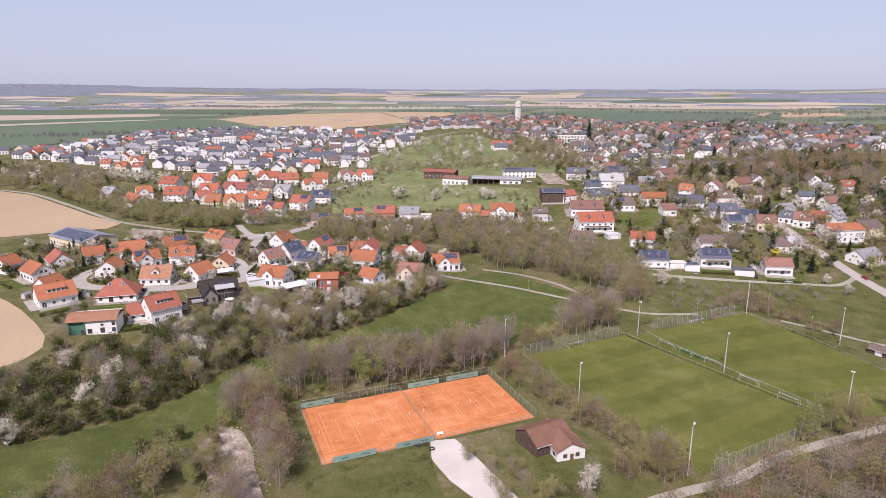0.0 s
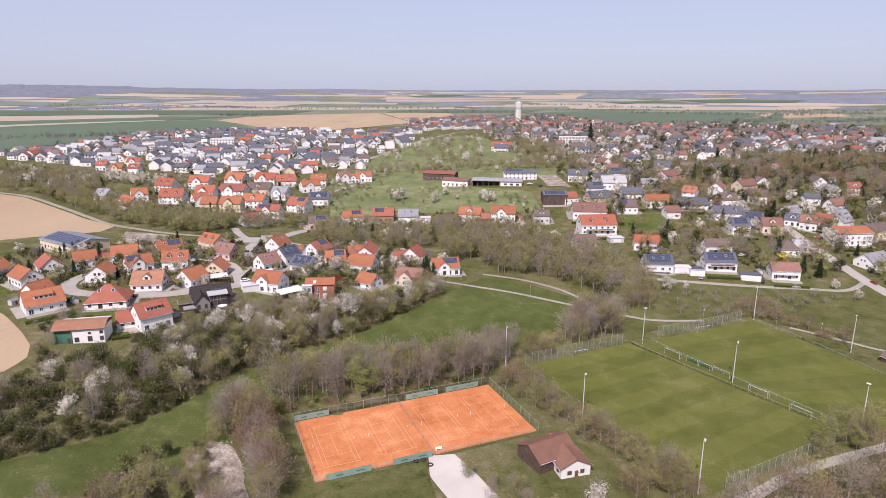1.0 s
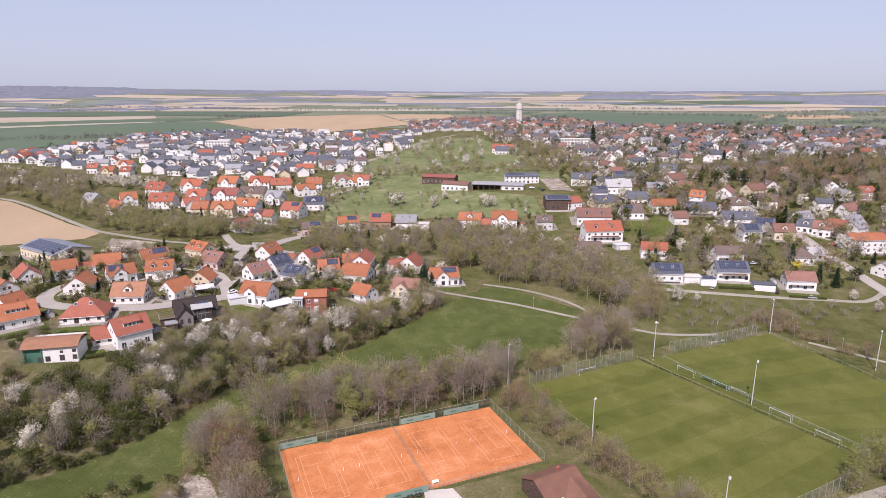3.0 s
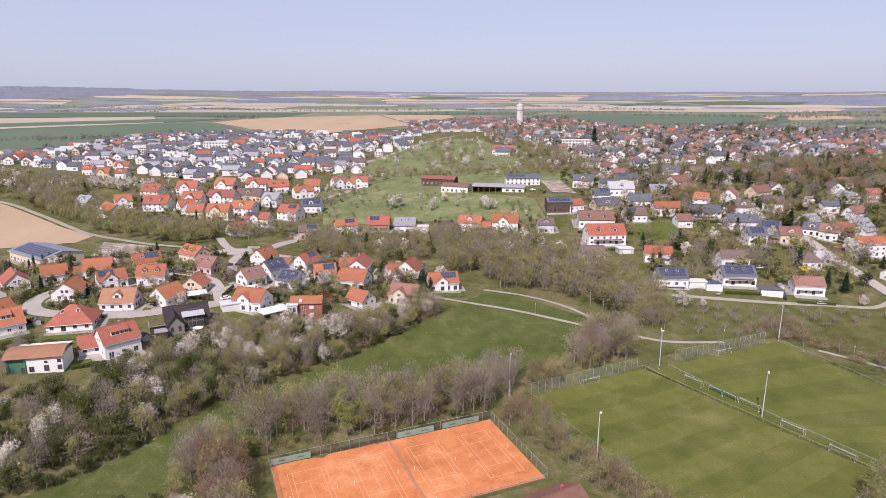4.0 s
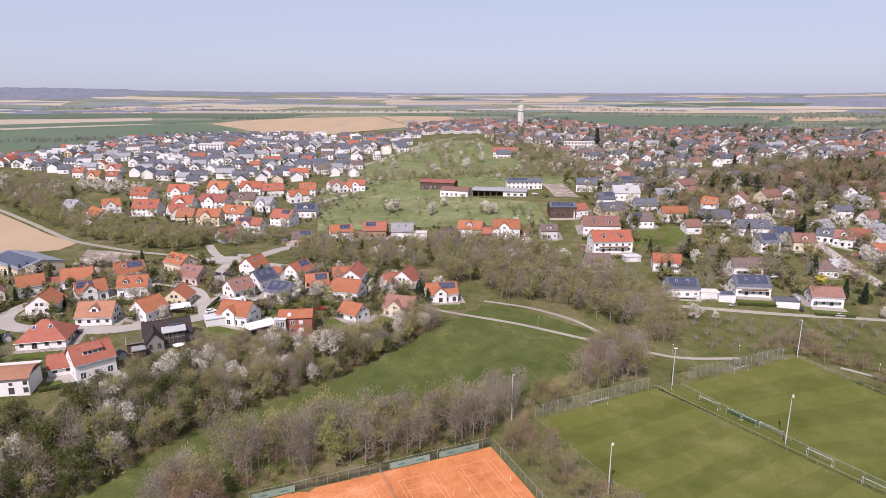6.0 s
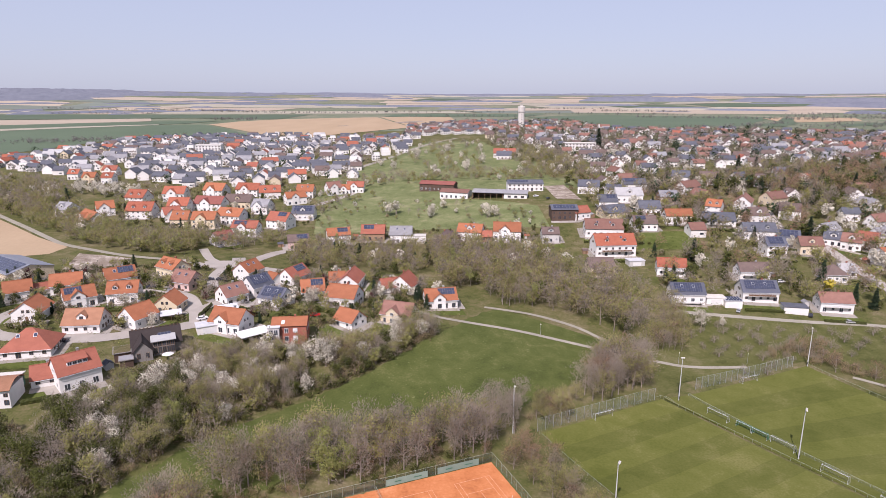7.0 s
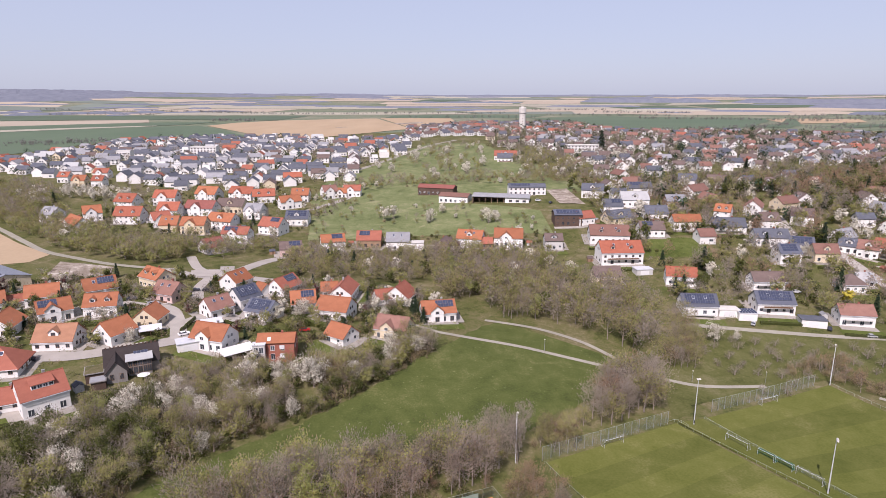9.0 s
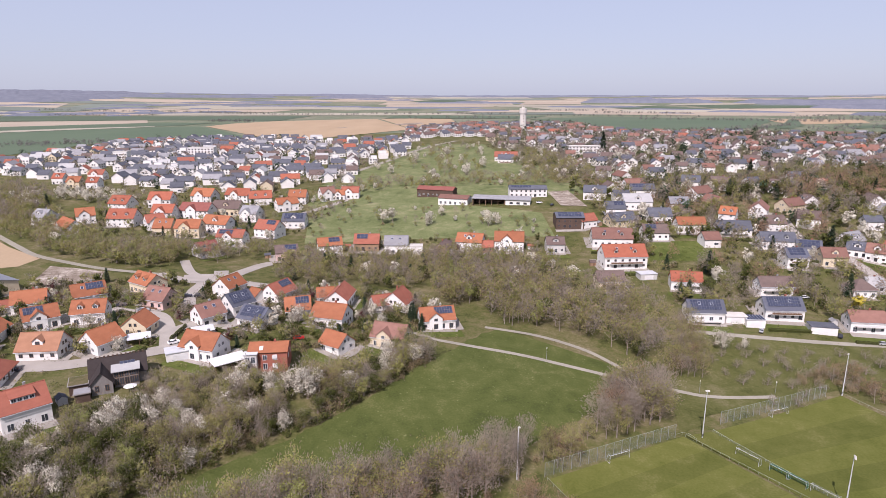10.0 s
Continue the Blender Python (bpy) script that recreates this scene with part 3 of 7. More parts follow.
canopy("far_woods", strips, "hazed_woods", "far woods on the plain, coloured in painted haze grey-blue", 4)

# ---- houses ----
GLAZED = {}
HOUSES = []
YARDS = []


def casement(bm, w, h, t):
    """A frame with a middle bar in one piece, 11 cm deep."""
    xs, zs = (-w / 2, -w / 2 + t, -t / 2, t / 2, w / 2 - t, w / 2), (0, t, h - t, h)
    made = {}
    for side, y in ((0, -0.07), (1, 0.04)):
        for i, x in enumerate(xs):
            for j, z in enumerate(zs):
                made[side, i, j] = bm.verts.new((x, y, z))
    solid = {(i, j): not (j == 1 and i in (1, 3)) for i in range(5) for j in range(3)}
    for (i, j), full in solid.items():
        if not full:
            continue
        q = [(i, j), (i + 1, j), (i + 1, j + 1), (i, j + 1)]
        bm.faces.new([made[(0, *c)] for c in q])
        bm.faces.new([made[(1, *c)] for c in q[::-1]])
        for k, (di, dj) in enumerate(((0, -1), (1, 0), (0, 1), (-1, 0))):
            if not solid.get((i + di, j + dj), False):
                a, b = q[k], q[(k + 1) % 4]
                bm.faces.new((made[(0, *b)], made[(0, *a)], made[(1, *a)], made[(1, *b)]))


def window_mesh(w, h, frame_mat):
    """A casement: frame with a cross bar round a recessed pane."""
    key = (round(w, 1), round(h, 1), frame_mat)
    if key not in GLAZED:
        bm = bmesh.new()
        t = 0.09
        casement(bm, w, h, t)
        pane = bmesh.new()
        block(pane, -w / 2 + t, w / 2 - t, -0.03, 0.03, t, h - t)
        both = bmesh.new()
        block(both, -w / 2, w / 2, -0.05, 0.04, 0, h)
        for x0, x1 in ((-w / 2 + t, -t / 2), (t / 2, w / 2 - t)):
            block(both, x0, x1, -0.062, -0.04, t, h - t, 1)
        GLAZED[key] = (mesh_from("window", bm, frame_mat), mesh_from("pane", pane, "glass"), mesh_from("window", both, frame_mat, "glass"))
    return GLAZED[key]


def add_window(root, x, y, z, turn, w=1.3, h=1.35, frame_mat="frame_white", split=True, name="window"):
    fr, pane, whole = window_mesh(w, h, frame_mat)
    thing_y = (root.parent or root).matrix_basis.translation.y
    near = thing_y < 300 and root.parent is None
    win = part(name, fr if near else whole, None, root, at=pose(x, y, z, 0, 0, turn))
    if near:
        part("pane", pane, None, win)
    return win


PANEL = {}


def panel_mesh(w, h):
    key = (w, h)
    if key not in PANEL:
        bm = bmesh.new()
        block(bm, -w / 2, w / 2, -h / 2, h / 2, 0.0, 0.05, 1)
        block(bm, -w / 2 + 0.05, w / 2 - 0.05, -h / 2 + 0.05, h / 2 - 0.05, 0.05, 0.058, 0)
        PANEL[key] = mesh_from("solar_panel", bm, "panel", "panel_rim")
    return PANEL[key]


WORDS = {"orange": "bright orange tiled", "orangered": "orange-red tiled", "red": "red tiled", "brownred": "weathered brown-red tiled", "darkred": "dark red tiled",
         "brown": "dark brown tiled", "grey": "grey tiled", "palegrey": "pale grey", "slate": "dark slate-grey", "weathered": "weathered dark brown-red tiled", "rust": "brownish orange tiled", "solar": "dark solar-covered", "solarhall": "blue solar-covered"}


def gable_walls(bm, l, w, eave, ridge, deep=2.5):
    """A body with two gables, a foot sunk into the slope."""
    x, y = l / 2, w / 2
    low = [bm.verts.new(p) for p in ((-x, -y, -deep), (x, -y, -deep), (x, y, -deep), (-x, y, -deep))]
    up = [bm.verts.new(p) for p in ((-x, -y, eave), (x, -y, eave), (x, y, eave), (-x, y, eave))]
    a, b = bm.verts.new((-x, 0, ridge)), bm.verts.new((x, 0, ridge))
    bm.faces.new((low[0], low[1], up[1], up[0]))
    bm.faces.new((low[2], low[3], up[3], up[2]))
    bm.faces.new((low[1], low[2], up[2], b, up[1]))
    bm.faces.new((low[3], low[0], up[0], a, up[3]))
    bm.faces.new(low[::-1])


def gable_roof(bm, l, w, eave, ridge, over=0.55, thick=0.22, side=0.35):
    """Two plates with overhangs that meet at the ridge, and a ridge capping."""
    x = l / 2 + side
    k = (ridge - eave) / (w / 2)
    ye, ze, zr = w / 2 + over, eave - over * k + thick, ridge + thick
    slab(bm, ((-x, -ye, ze), (x, -ye, ze), (x, 0, zr), (-x, 0, zr)), thick)
    slab(bm, ((x, ye, ze), (-x, ye, ze), (-x, 0, zr), (x, 0, zr)), thick)
    tube(bm, ((-x, 0, zr), (x, 0, zr)), (0.16, 0.16), 6)


def hip_shape(bm, l, w, eave, ridge, over=0.6):
    x, y = l / 2 + over, w / 2 + over
    r = max((l - w) / 2, 0.6)
    z = eave - 0.3
    q = [bm.verts.new(p) for p in ((-x, -y, z), (x, -y, z), (x, y, z), (-x, y, z))]
    g = [bm.verts.new(p) for p in ((-x, -y, z - 0.2), (x, -y, z - 0.2), (x, y, z - 0.2), (-x, y, z - 0.2))]
    a, b = bm.verts.new((-r, 0, ridge + 0.2)), bm.verts.new((r, 0, ridge + 0.2))
    bm.faces.new((q[0], q[1], b, a))
    bm.faces.new((q[1], q[2], b))
    bm.faces.new((q[2], q[3], a, b))
    bm.faces.new((q[3], q[0], a))
    bm.faces.new(g[::-1])
    for i in range(4):
        j = (i + 1) % 4
        bm.faces.new((q[i], g[i], g[j], q[j]))


def dwelling(x, y, turn, l, w, ridge, roof, wall, feats=""):
    """A house: ridge along its own x axis, the slope at -y looks at the valley."""
    f = [s for s in feats.split(",") if s]
    rng = random.Random(int(x * 13 + y * 7))
    hall, low = "hall" in f, "low" in f
    pitch = 14 if hall and w > 16 else 20 if hall else 14 if low else 26 if "club" in f else rng.uniform(36, 40)
    if w * math.tan(radians(pitch)) / 2 > ridge - 2.4:
        pitch = math.degrees(math.atan((ridge - 2.4) * 2 / w))
    k = math.tan(radians(pitch))
    eave = ridge - k * w / 2
    z = land(x, y)
    kind = "garage" if ridge < 5.2 else "clubhouse" if "club" in f else "hall" if hall else "house"
    tint = {"white": "white rendered", "cream": "cream rendered", "pink": "pale pink rendered", "brick": "red brick", "brown": "brown timber-clad", "grey": "grey rendered", "darkwood": "dark timber-clad"}[wall]
    extra = " with solar panels" if "p" in f else " with a cross gable" if "x" in f else " with dormers" if ("d" in f or "g" in f or "s" in f) else " with skylights" if "v" in f else ""
    root = thing(kind, pose(x, y, z, 0, 0, turn), f"{tint} {kind} with {WORDS[roof]} roof" + extra, kind, "village " + kind + "s")
    frame_mat = "frame_white" if rng.random() < 0.7 else "frame_brown"
    bm = bmesh.new()
    rm = "roof_" + roof
    if "hip" in f:
        block(bm, -l / 2, l / 2, -w / 2, w / 2, -2.5, eave)
        part("wall", bm, "wall_" + wall, root)
        bm = bmesh.new()
        hip_shape(bm, l, w, eave, ridge)
        part("roof", bm, rm, root)
    else:
        gable_walls(bm, l, w, eave, ridge)
        part("wall", bm, "wall_" + wall, root)
        bm = bmesh.new()
        gable_roof(bm, l, w, eave, ridge)
        part("roof", bm, rm, root)

    def on_slope(u, v, up=0.22):
        """The pose of a thing lying on the front slope, u along the ridge, v of the way up."""
        yy = -w / 2 * (1 - v)
        return pose(u, yy, eave + (w / 2 + yy) * k + up / math.cos(radians(pitch)), pitch, 0, 0)

    # windows and door
    if kind != "garage":
        floors = [1.0] + ([3.8] if eave > 5.6 else [])
        nwin = max(2, int(l / 3.4))
        for zf in floors:
            for i in range(nwin):
                u = -l / 2 + l * (i + 0.5) / nwin
                tall = zf < 2 and rng.random() < 0.35
                add_window(root, u, -w / 2, 0.15 if tall else zf, 0, 1.7 if tall else 1.3, 2.15 if tall else 1.3, frame_mat)
                if i % 2 == 0 and y < 420 and abs(turn) > 40:
                    add_window(root, u, w / 2, zf, 180, 1.3, 1.3, frame_mat)
        if not hall:
            for s, tn in ((-1, -90), (1, 90)):
                for u in (-w * 0.22, w * 0.22):
                    add_window(root, s * l / 2, u, 1.0, tn, 1.3, 1.3, frame_mat)
                if "hip" not in f and ridge - eave > 2.5:
                    for u in (-0.95, 0.95) if w > 8.5 else (0,):
                        add_window(root, s * l / 2, u, max(eave - 0.4, 3.6) if eave < 5.6 else eave + 0.2, tn, 1.1, 1.25, frame_mat)
        if y < 470:
            bm = bmesh.new()
            block(bm, -0.55, 0.55, -0.06, 0.06, 0, 2.1)
            block(bm, -0.12, 0.12, -0.075, -0.06, 1.2, 1.8)
            part("door", bm, frame_mat, root, at=pose(l / 2, w * 0.02, 0.0, 0, 0, 90))
    else:
        bm = bmesh.new()
        for i in range(5):
            block(bm, -1.3, 1.3, -0.06, 0.05, i * 0.42, i * 0.42 + 0.40)
        part("garage_door", bm, "frame_white", root, at=pose(0, -w / 2, 0.02))
    # roof furniture
    for i, _ in enumerate([q for q in f if q == "c"] or ([1] if rng.random() < 0.6 and not hall and kind == "house" else [])):
        bm = bmesh.new()
        cx, cy = l * (0.12 + 0.1 * i), w * 0.07
        block(bm, cx - 0.35, cx + 0.35, cy - 0.3, cy + 0.3, ridge - 1.2, ridge + 0.85)
        block(bm, cx - 0.43, cx + 0.43, cy - 0.38, cy + 0.38, ridge + 0.85, ridge + 0.97)
        part("chimney", bm, "wall_brick" if rng.random() < 0.5 else "metal_grey", root)
    if "p" in f or roof == "solar" or roof == "solarhall":
        slope = w / 2 / math.cos(radians(pitch))
        big = roof.startswith("solar")
        pw, ph = (2.4, 1.7) if roof == "solarhall" else (1.05, 1.65) if y < 400 else (2.1, 1.65)
        cols = int((l * (0.9 if big else 0.55)) / (pw + 0.05))
        rows = max(1, int(slope * (0.85 if big else 0.62) / (ph + 0.05)))
        u0 = -cols * (pw + 0.05) / 2 + (0 if big else l * rng.choice((-0.18, 0.18)))
        for r in range(rows):
            for c in range(cols):
                v = 1 - (0.5 + (r + 0.5) * (ph + 0.05)) / slope
                part("solar_panel", panel_mesh(pw, ph), None, root, at=on_slope(u0 + (c + 0.5) * (pw + 0.05), v, 0.30))
    if "v" in f:
        for u in (-l * 0.18, l * 0.16):
            bm = bmesh.new()
            block(bm, -0.6, 0.6, -0.8, 0.8, 0, 0.10, 0)
            block(bm, -0.48, 0.48, -0.68, 0.68, 0.10, 0.115, 1)
            part("skylight", bm, ("metal_grey", "panel"), root, at=on_slope(u, 0.62, 0.24 if not roof.startswith("solar") else 0.36))
    for mark, width, spots in (("d", 2.0, (-l * 0.22, l * 0.22)), ("g", 3.4, (0,)), ("x", w * 0.55, (-l * 0.08,))):
        if mark not in f:
            continue
        for u in spots:
            # a gabled dormer; the cross gable comes down to the front wall
            front = -w / 2 - 0.6 if mark == "x" else -w / 2 * 0.72
            base = -0.3 if mark == "x" else eave + (w / 2 + front) * k
            top_e = eave + 0.9 if mark == "x" else base + 1.5
            top_r = min(top_e + width / 2 * 0.85, ridge - 0.1)
            back = -(ridge - top_r) / k * 0.6
            bm = bmesh.new()
            a = width / 2
            fv = [bm.verts.new(p) for p in ((u - a, front, base), (u + a, front, base), (u + a, front, top_e), (u, front, top_r), (u - a, front, top_e))]
            bv = [bm.verts.new((p.co.x, back, p.co.z)) for p in fv]
            bm.faces.new(fv)
            for i in range(5):
                j = (i + 1) % 5
                bm.faces.new((fv[i], bv[i], bv[j], fv[j]))
            dm = part("dormer", bm, "wall_" + wall, root)
            bm = bmesh.new()
            o = 0.3
            kk = (top_r - top_e) / a
            for s in (-1, 1):
                q = [(u + s * (a + o), front - 0.35, top_e - o * kk + 0.16), (u, front - 0.35, top_r + 0.16), (u, back, top_r + 0.16), (u + s * (a + o), back, top_e - o * kk + 0.16)]
                slab(bm, q if s < 0 else q[::-1], 0.16)
            part("dormer_roof", bm, rm, dm)
            add_window(dm, u, front, top_e - 1.25, 0, min(1.5, width - 0.5), 1.2, frame_mat)
            if mark == "x":
                add_window(dm, u, front, 0.3, 0, 1.8, 2.1, frame_mat)
    if "s" in f:
        # a shed dormer with a row of windows
        bm = bmesh.new()
        a, front = l * 0.24, -w / 2 * 0.66
        zb = eave + (w / 2 + front) * k
        zt = zb + 1.7
        back = -w / 2 * 0.08
        block(bm, -a, a, front, back, zb - 0.2, zt)
        dm = part("dormer", bm, "wall_" + wall, root)
        bm = bmesh.new()
        slab(bm, ((-a - 0.3, front - 0.4, zt), (a + 0.3, front - 0.4, zt), (a + 0.3, back + 0.1, ridge - 0.1), (-a - 0.3, back + 0.1, ridge - 0.1)), 0.16)
        part("dormer_roof", bm, rm, dm)
        for i in range(4):
            add_window(dm, -a + (i + 0.5) * a / 2, front, zb + 0.35, 0, 1.2, 1.05, frame_mat)
    if "b" in f:
        bm = bmesh.new()
        zb = 2.7 if eave > 4.5 else 0.1
        block(bm, -l * 0.38, l * 0.38, -w / 2 - 1.7, -w / 2 - 0.01, zb, zb + 0.18)
        bal = part("balcony", bm, "concrete", root)
        bm = bmesh.new()
        for i in range(9):
            u = -l * 0.38 + l * 0.76 * i / 8
            block(bm, u - 0.03, u + 0.03, -w / 2 - 1.68, -w / 2 - 1.62, zb + 0.18, zb + 1.1)
        block(bm, -l * 0.38, l * 0.38, -w / 2 - 1.7, -w / 2 - 1.6, zb + 1.1, zb + 1.17)
        block(bm, -l * 0.37, l * 0.37, -w / 2 - 1.67, -w / 2 - 1.64, zb + 0.3, zb + 1.0)
        part("railing", bm, frame_mat, bal)
    # gutters
    HOUSES.append((x, y, max(l, w) / 2))
    if "club" not in feats:
        YARDS.append((x, y, turn, l, w, rng.random()))
    if y > 420:
        return root
    o = w / 2 + (0.6 if "hip" in f else 0.62)
    ze = eave - 0.55 * k + 0.02 if "hip" not in f else eave - 0.35
    for s in (-1, 1) if abs(turn) > 40 else (-1,):
        bm = bmesh.new()
        tube(bm, ((-l / 2 - 0.3, s * o, ze), (l / 2 + 0.3, s * o, ze)), (0.09, 0.09), 5)
        part("gutter", bm, "zinc", root)
    return root



dwelling(34.8, 172.0, -75, 9.1, 9.0, 5.5, "weathered", "white", "club")
dwelling(29.3, 176.6, 28, 13.5, 11.0, 6.5, "weathered", "darkwood", "c,club")
dwelling(-127.0, 245.6, 27, 7.6, 8.0, 6.0, "red", "white", "")
dwelling(-117.7, 246.4, 45, 12.2, 11.0, 10.0, "red", "white", "s,c")
dwelling(-169.7, 260.4, 43, 14.4, 12.0, 8.5, "orange", "white", "s")
dwelling(-145.3, 267.3, 14, 16.1, 14.0, 8.5, "red", "white", "hip,v")
dwelling(-178.9, 272.1, 69, 9.5, 10.0, 8.0, "orange", "white", "")
dwelling(-136.9, 287.3, 6, 13.6, 11.0, 8.0, "rust", "white", "g,c")
dwelling(-82.2, 290.8, -17, 13.7, 10.0, 8.5, "orange", "white", "x")
dwelling(-119.2, 292.2, 63, 10.7, 10.0, 8.0, "orange", "white", "c")
dwelling(-197.9, 293.0, -36, 14.2, 10.0, 8.0, "orange", "white", "")
dwelling(-165.3, 299.0, -81, 11.9, 11.0, 8.0, "orange", "white", "")
dwelling(-37.3, 302.0, -34, 10.0, 9.0, 6.5, "orange", "white", "")
dwelling(-219.1, 303.2, 76, 9.5, 10.0, 8.0, "orange", "white", "")
dwelling(-113.0, 307.0, 88, 9.5, 10.0, 7.5, "orange", "cream", "")
dwelling(-17.5, 309.7, -19, 13.3, 10.0, 8.0, "brownred", "cream", "x")
dwelling(-198.6, 311.9, -48, 14.2, 10.0, 8.0, "red", "white", "")
dwelling(-154.1, 312.4, 38, 12.0, 10.0, 8.0, "orange", "white", "p,x")
dwelling(-137.2, 317.6, 14, 12.3, 10.0, 8.5, "orange", "white", "d,c")
dwelling(-91.4, 319.2, 48, 10.3, 10.0, 8.0, "brownred", "white", "v,c")
dwelling(-72.1, 319.7, -24, 11.9, 10.0, 7.5, "solar", "white", "v")
dwelling(-185.5, 320.6, 34, 10.6, 10.0, 8.0, "orange", "white", "c")
dwelling(-43.4, 326.2, -16, 14.1, 11.0, 8.5, "orange", "white", "c")
dwelling(-179.5, 327.4, 39, 6.6, 7.0, 4.5, "red", "white", "")
dwelling(-169.7, 330.4, 25, 12.7, 10.0, 8.0, "orange", "white", "c,c")
dwelling(-0.5, 330.9, 12, 14.4, 10.0, 8.0, "orange", "white", "p,x,c")
dwelling(-84.3, 333.0, 52, 10.7, 10.0, 8.5, "solar", "white", "v")
dwelling(-59.0, 333.2, 17, 10.4, 10.0, 8.0, "orange", "white", "p")
dwelling(-117.7, 336.1, -22, 11.7, 10.0, 8.0, "brownred", "pink", "c,v,b")
dwelling(-149.6, 338.1, 37, 12.9, 10.0, 8.5, "orange", "white", "p,v")
dwelling(187.4, 342.2, -8, 14.7, 9.0, 8.5, "brownred", "white", "b")
dwelling(-25.4, 348.7, 23, 8.5, 9.0, 6.0, "red", "white", "")
dwelling(119.6, 349.6, -4, 15.8, 10.0, 8.5, "solar", "white", "v,b")
dwelling(-17.9, 350.3, 72, 11.4, 12.0, 8.5, "red", "white", "c")
dwelling(-81.4, 350.5, -38, 6.6, 7.0, 5.0, "orange", "white", "")
dwelling(-43.9, 350.5, 85, 16.1, 10.0, 8.5, "red", "white", "c")
dwelling(-209.5, 353.5, -33, 36.0, 20.0, 7.4, "solarhall", "cream", "hall")
dwelling(155.8, 353.0, -4, 17.0, 11.0, 9.0, "solar", "white", "v,b")
dwelling(-72.3, 353.7, 64, 13.1, 10.0, 8.0, "red", "white", "p")
dwelling(-131.6, 354.3, -33, 13.7, 10.0, 8.5, "orange", "cream", "d,c")
dwelling(-94.9, 354.5, 65, 10.8, 10.0, 9.0, "orange", "white", "v")
dwelling(-51.5, 355.5, 10, 7.6, 8.0, 6.0, "orange", "white", "")
dwelling(250.1, 361.8, 26, 18.6, 11.0, 8.0, "grey", "white", "")
dwelling(165.2, 378.1, -0, 15.8, 9.0, 8.5, "brown", "white", "b")
dwelling(208.6, 378.9, -0, 11.5, 10.0, 8.0, "brown", "white", "hip")
dwelling(85.2, 381.6, -0, 13.5, 10.0, 9.0, "brown", "cream", "b")
dwelling(123.7, 382.6, -11, 14.8, 9.0, 8.5, "orangered", "white", "b")
dwelling(220.4, 387.0, -0, 8.5, 9.0, 6.0, "palegrey", "white", "")
dwelling(260.4, 402.7, 5, 23.4, 15.4, 10.3, "orange", "white", "hall,c")
dwelling(285.0, 414.2, 20, 19.0, 11.0, 9.3, "brown", "cream", "")
dwelling(100.8, 415.2, 4, 23.5, 13.2, 11.8, "orangered", "white", "d,v,b")
dwelling(196.2, 417.1, -0, 11.8, 11.0, 9.8, "solar", "white", "b")
dwelling(219.3, 420.3, -8, 13.0, 11.0, 9.3, "brownred", "cream", "g")
dwelling(-131.5, 423.2, 49, 11.8, 10.0, 8.0, "darkred", "white", "d")
dwelling(-86.4, 424.4, 17, 12.3, 9.0, 8.0, "brown", "pink", "p")
dwelling(249.4, 427.0, -38, 10.6, 11.0, 9.3, "brownred", "white", "g")
dwelling(273.1, 429.6, 29, 12.4, 9.9, 8.8, "grey", "white", "g,v")
dwelling(261.3, 430.1, -43, 10.6, 11.0, 9.3, "red", "white", "")
dwelling(242.3, 433.8, -35, 10.6, 9.9, 7.8, "slate", "white", "g,v")
dwelling(214.3, 434.9, -19, 12.9, 9.9, 7.8, "solar", "white", "")
dwelling(67.7, 438.6, -0, 10.4, 9.0, 8.5, "brown", "grey", "g")
dwelling(276.0, 439.4, 18, 13.9, 11.0, 9.3, "grey", "white", "d")
dwelling(-64.9, 440.4, 17, 14.0, 9.7, 9.1, "orange", "white", "p")
dwelling(28.0, 440.7, -0, 7.1, 7.6, 6.1, "red", "brown", "")
dwelling(199.7, 443.4, -6, 19.6, 11.0, 9.3, "slate", "white", "d")
dwelling(1.9, 443.4, 73, 13.2, 7.6, 5.6, "brown", "brown", "")
dwelling(-25.5, 443.6, -0, 13.7, 10.8, 9.6, "grey", "white", "v")
dwelling(41.6, 444.5, -7, 17.0, 11.9, 10.1, "orange", "white", "x,c")
dwelling(18.6, 445.0, -16, 15.4, 10.8, 9.6, "orange", "white", "g,v")
dwelling(103.3, 448.5, -5, 23.5, 13.2, 9.8, "brownred", "white", "d,v")
dwelling(-43.7, 449.2, -0, 14.8, 10.8, 9.1, "red", "brown", "p")
dwelling(247.9, 449.8, 27, 14.9, 11.0, 7.8, "grey", "white", "g,v")
dwelling(-125.7, 451.2, -7, 16.7, 10.0, 9.0, "red", "white", "p,x")
dwelling(132.2, 458.2, -0, 15.1, 11.0, 8.3, "brown", "white", "p")
dwelling(289.1, 464.6, 22, 13.1, 9.9, 8.8, "brownred", "white", "")
dwelling(184.7, 467.4, -7, 19.9, 12.1, 7.3, "slate", "white", "b")
dwelling(158.1, 469.2, -0, 17.7, 9.9, 8.8, "orange", "white", "c")
dwelling(-235.0, 469.2, -42, 21.0, 11.8, 9.5, "orange", "white", "x")
dwelling(-158.7, 469.2, -0, 15.5, 11.8, 10.5, "orange", "cream", "x")
dwelling(211.6, 470.5, -0, 12.0, 11.0, 9.8, "brown", "white", "g")
dwelling(-109.5, 474.4, -21, 15.6, 11.8, 10.5, "red", "white", "p")
dwelling(-176.8, 474.7, -0, 11.6, 11.8, 9.5, "orange", "cream", "v")
dwelling(94.6, 479.5, 24, 12.2, 9.0, 8.0, "red", "white", "")
dwelling(83.5, 479.7, -0, 17.8, 13.0, 9.0, "solar", "darkwood", "hall")
dwelling(239.6, 480.9, -25, 13.3, 11.0, 9.3, "brown", "white", "")
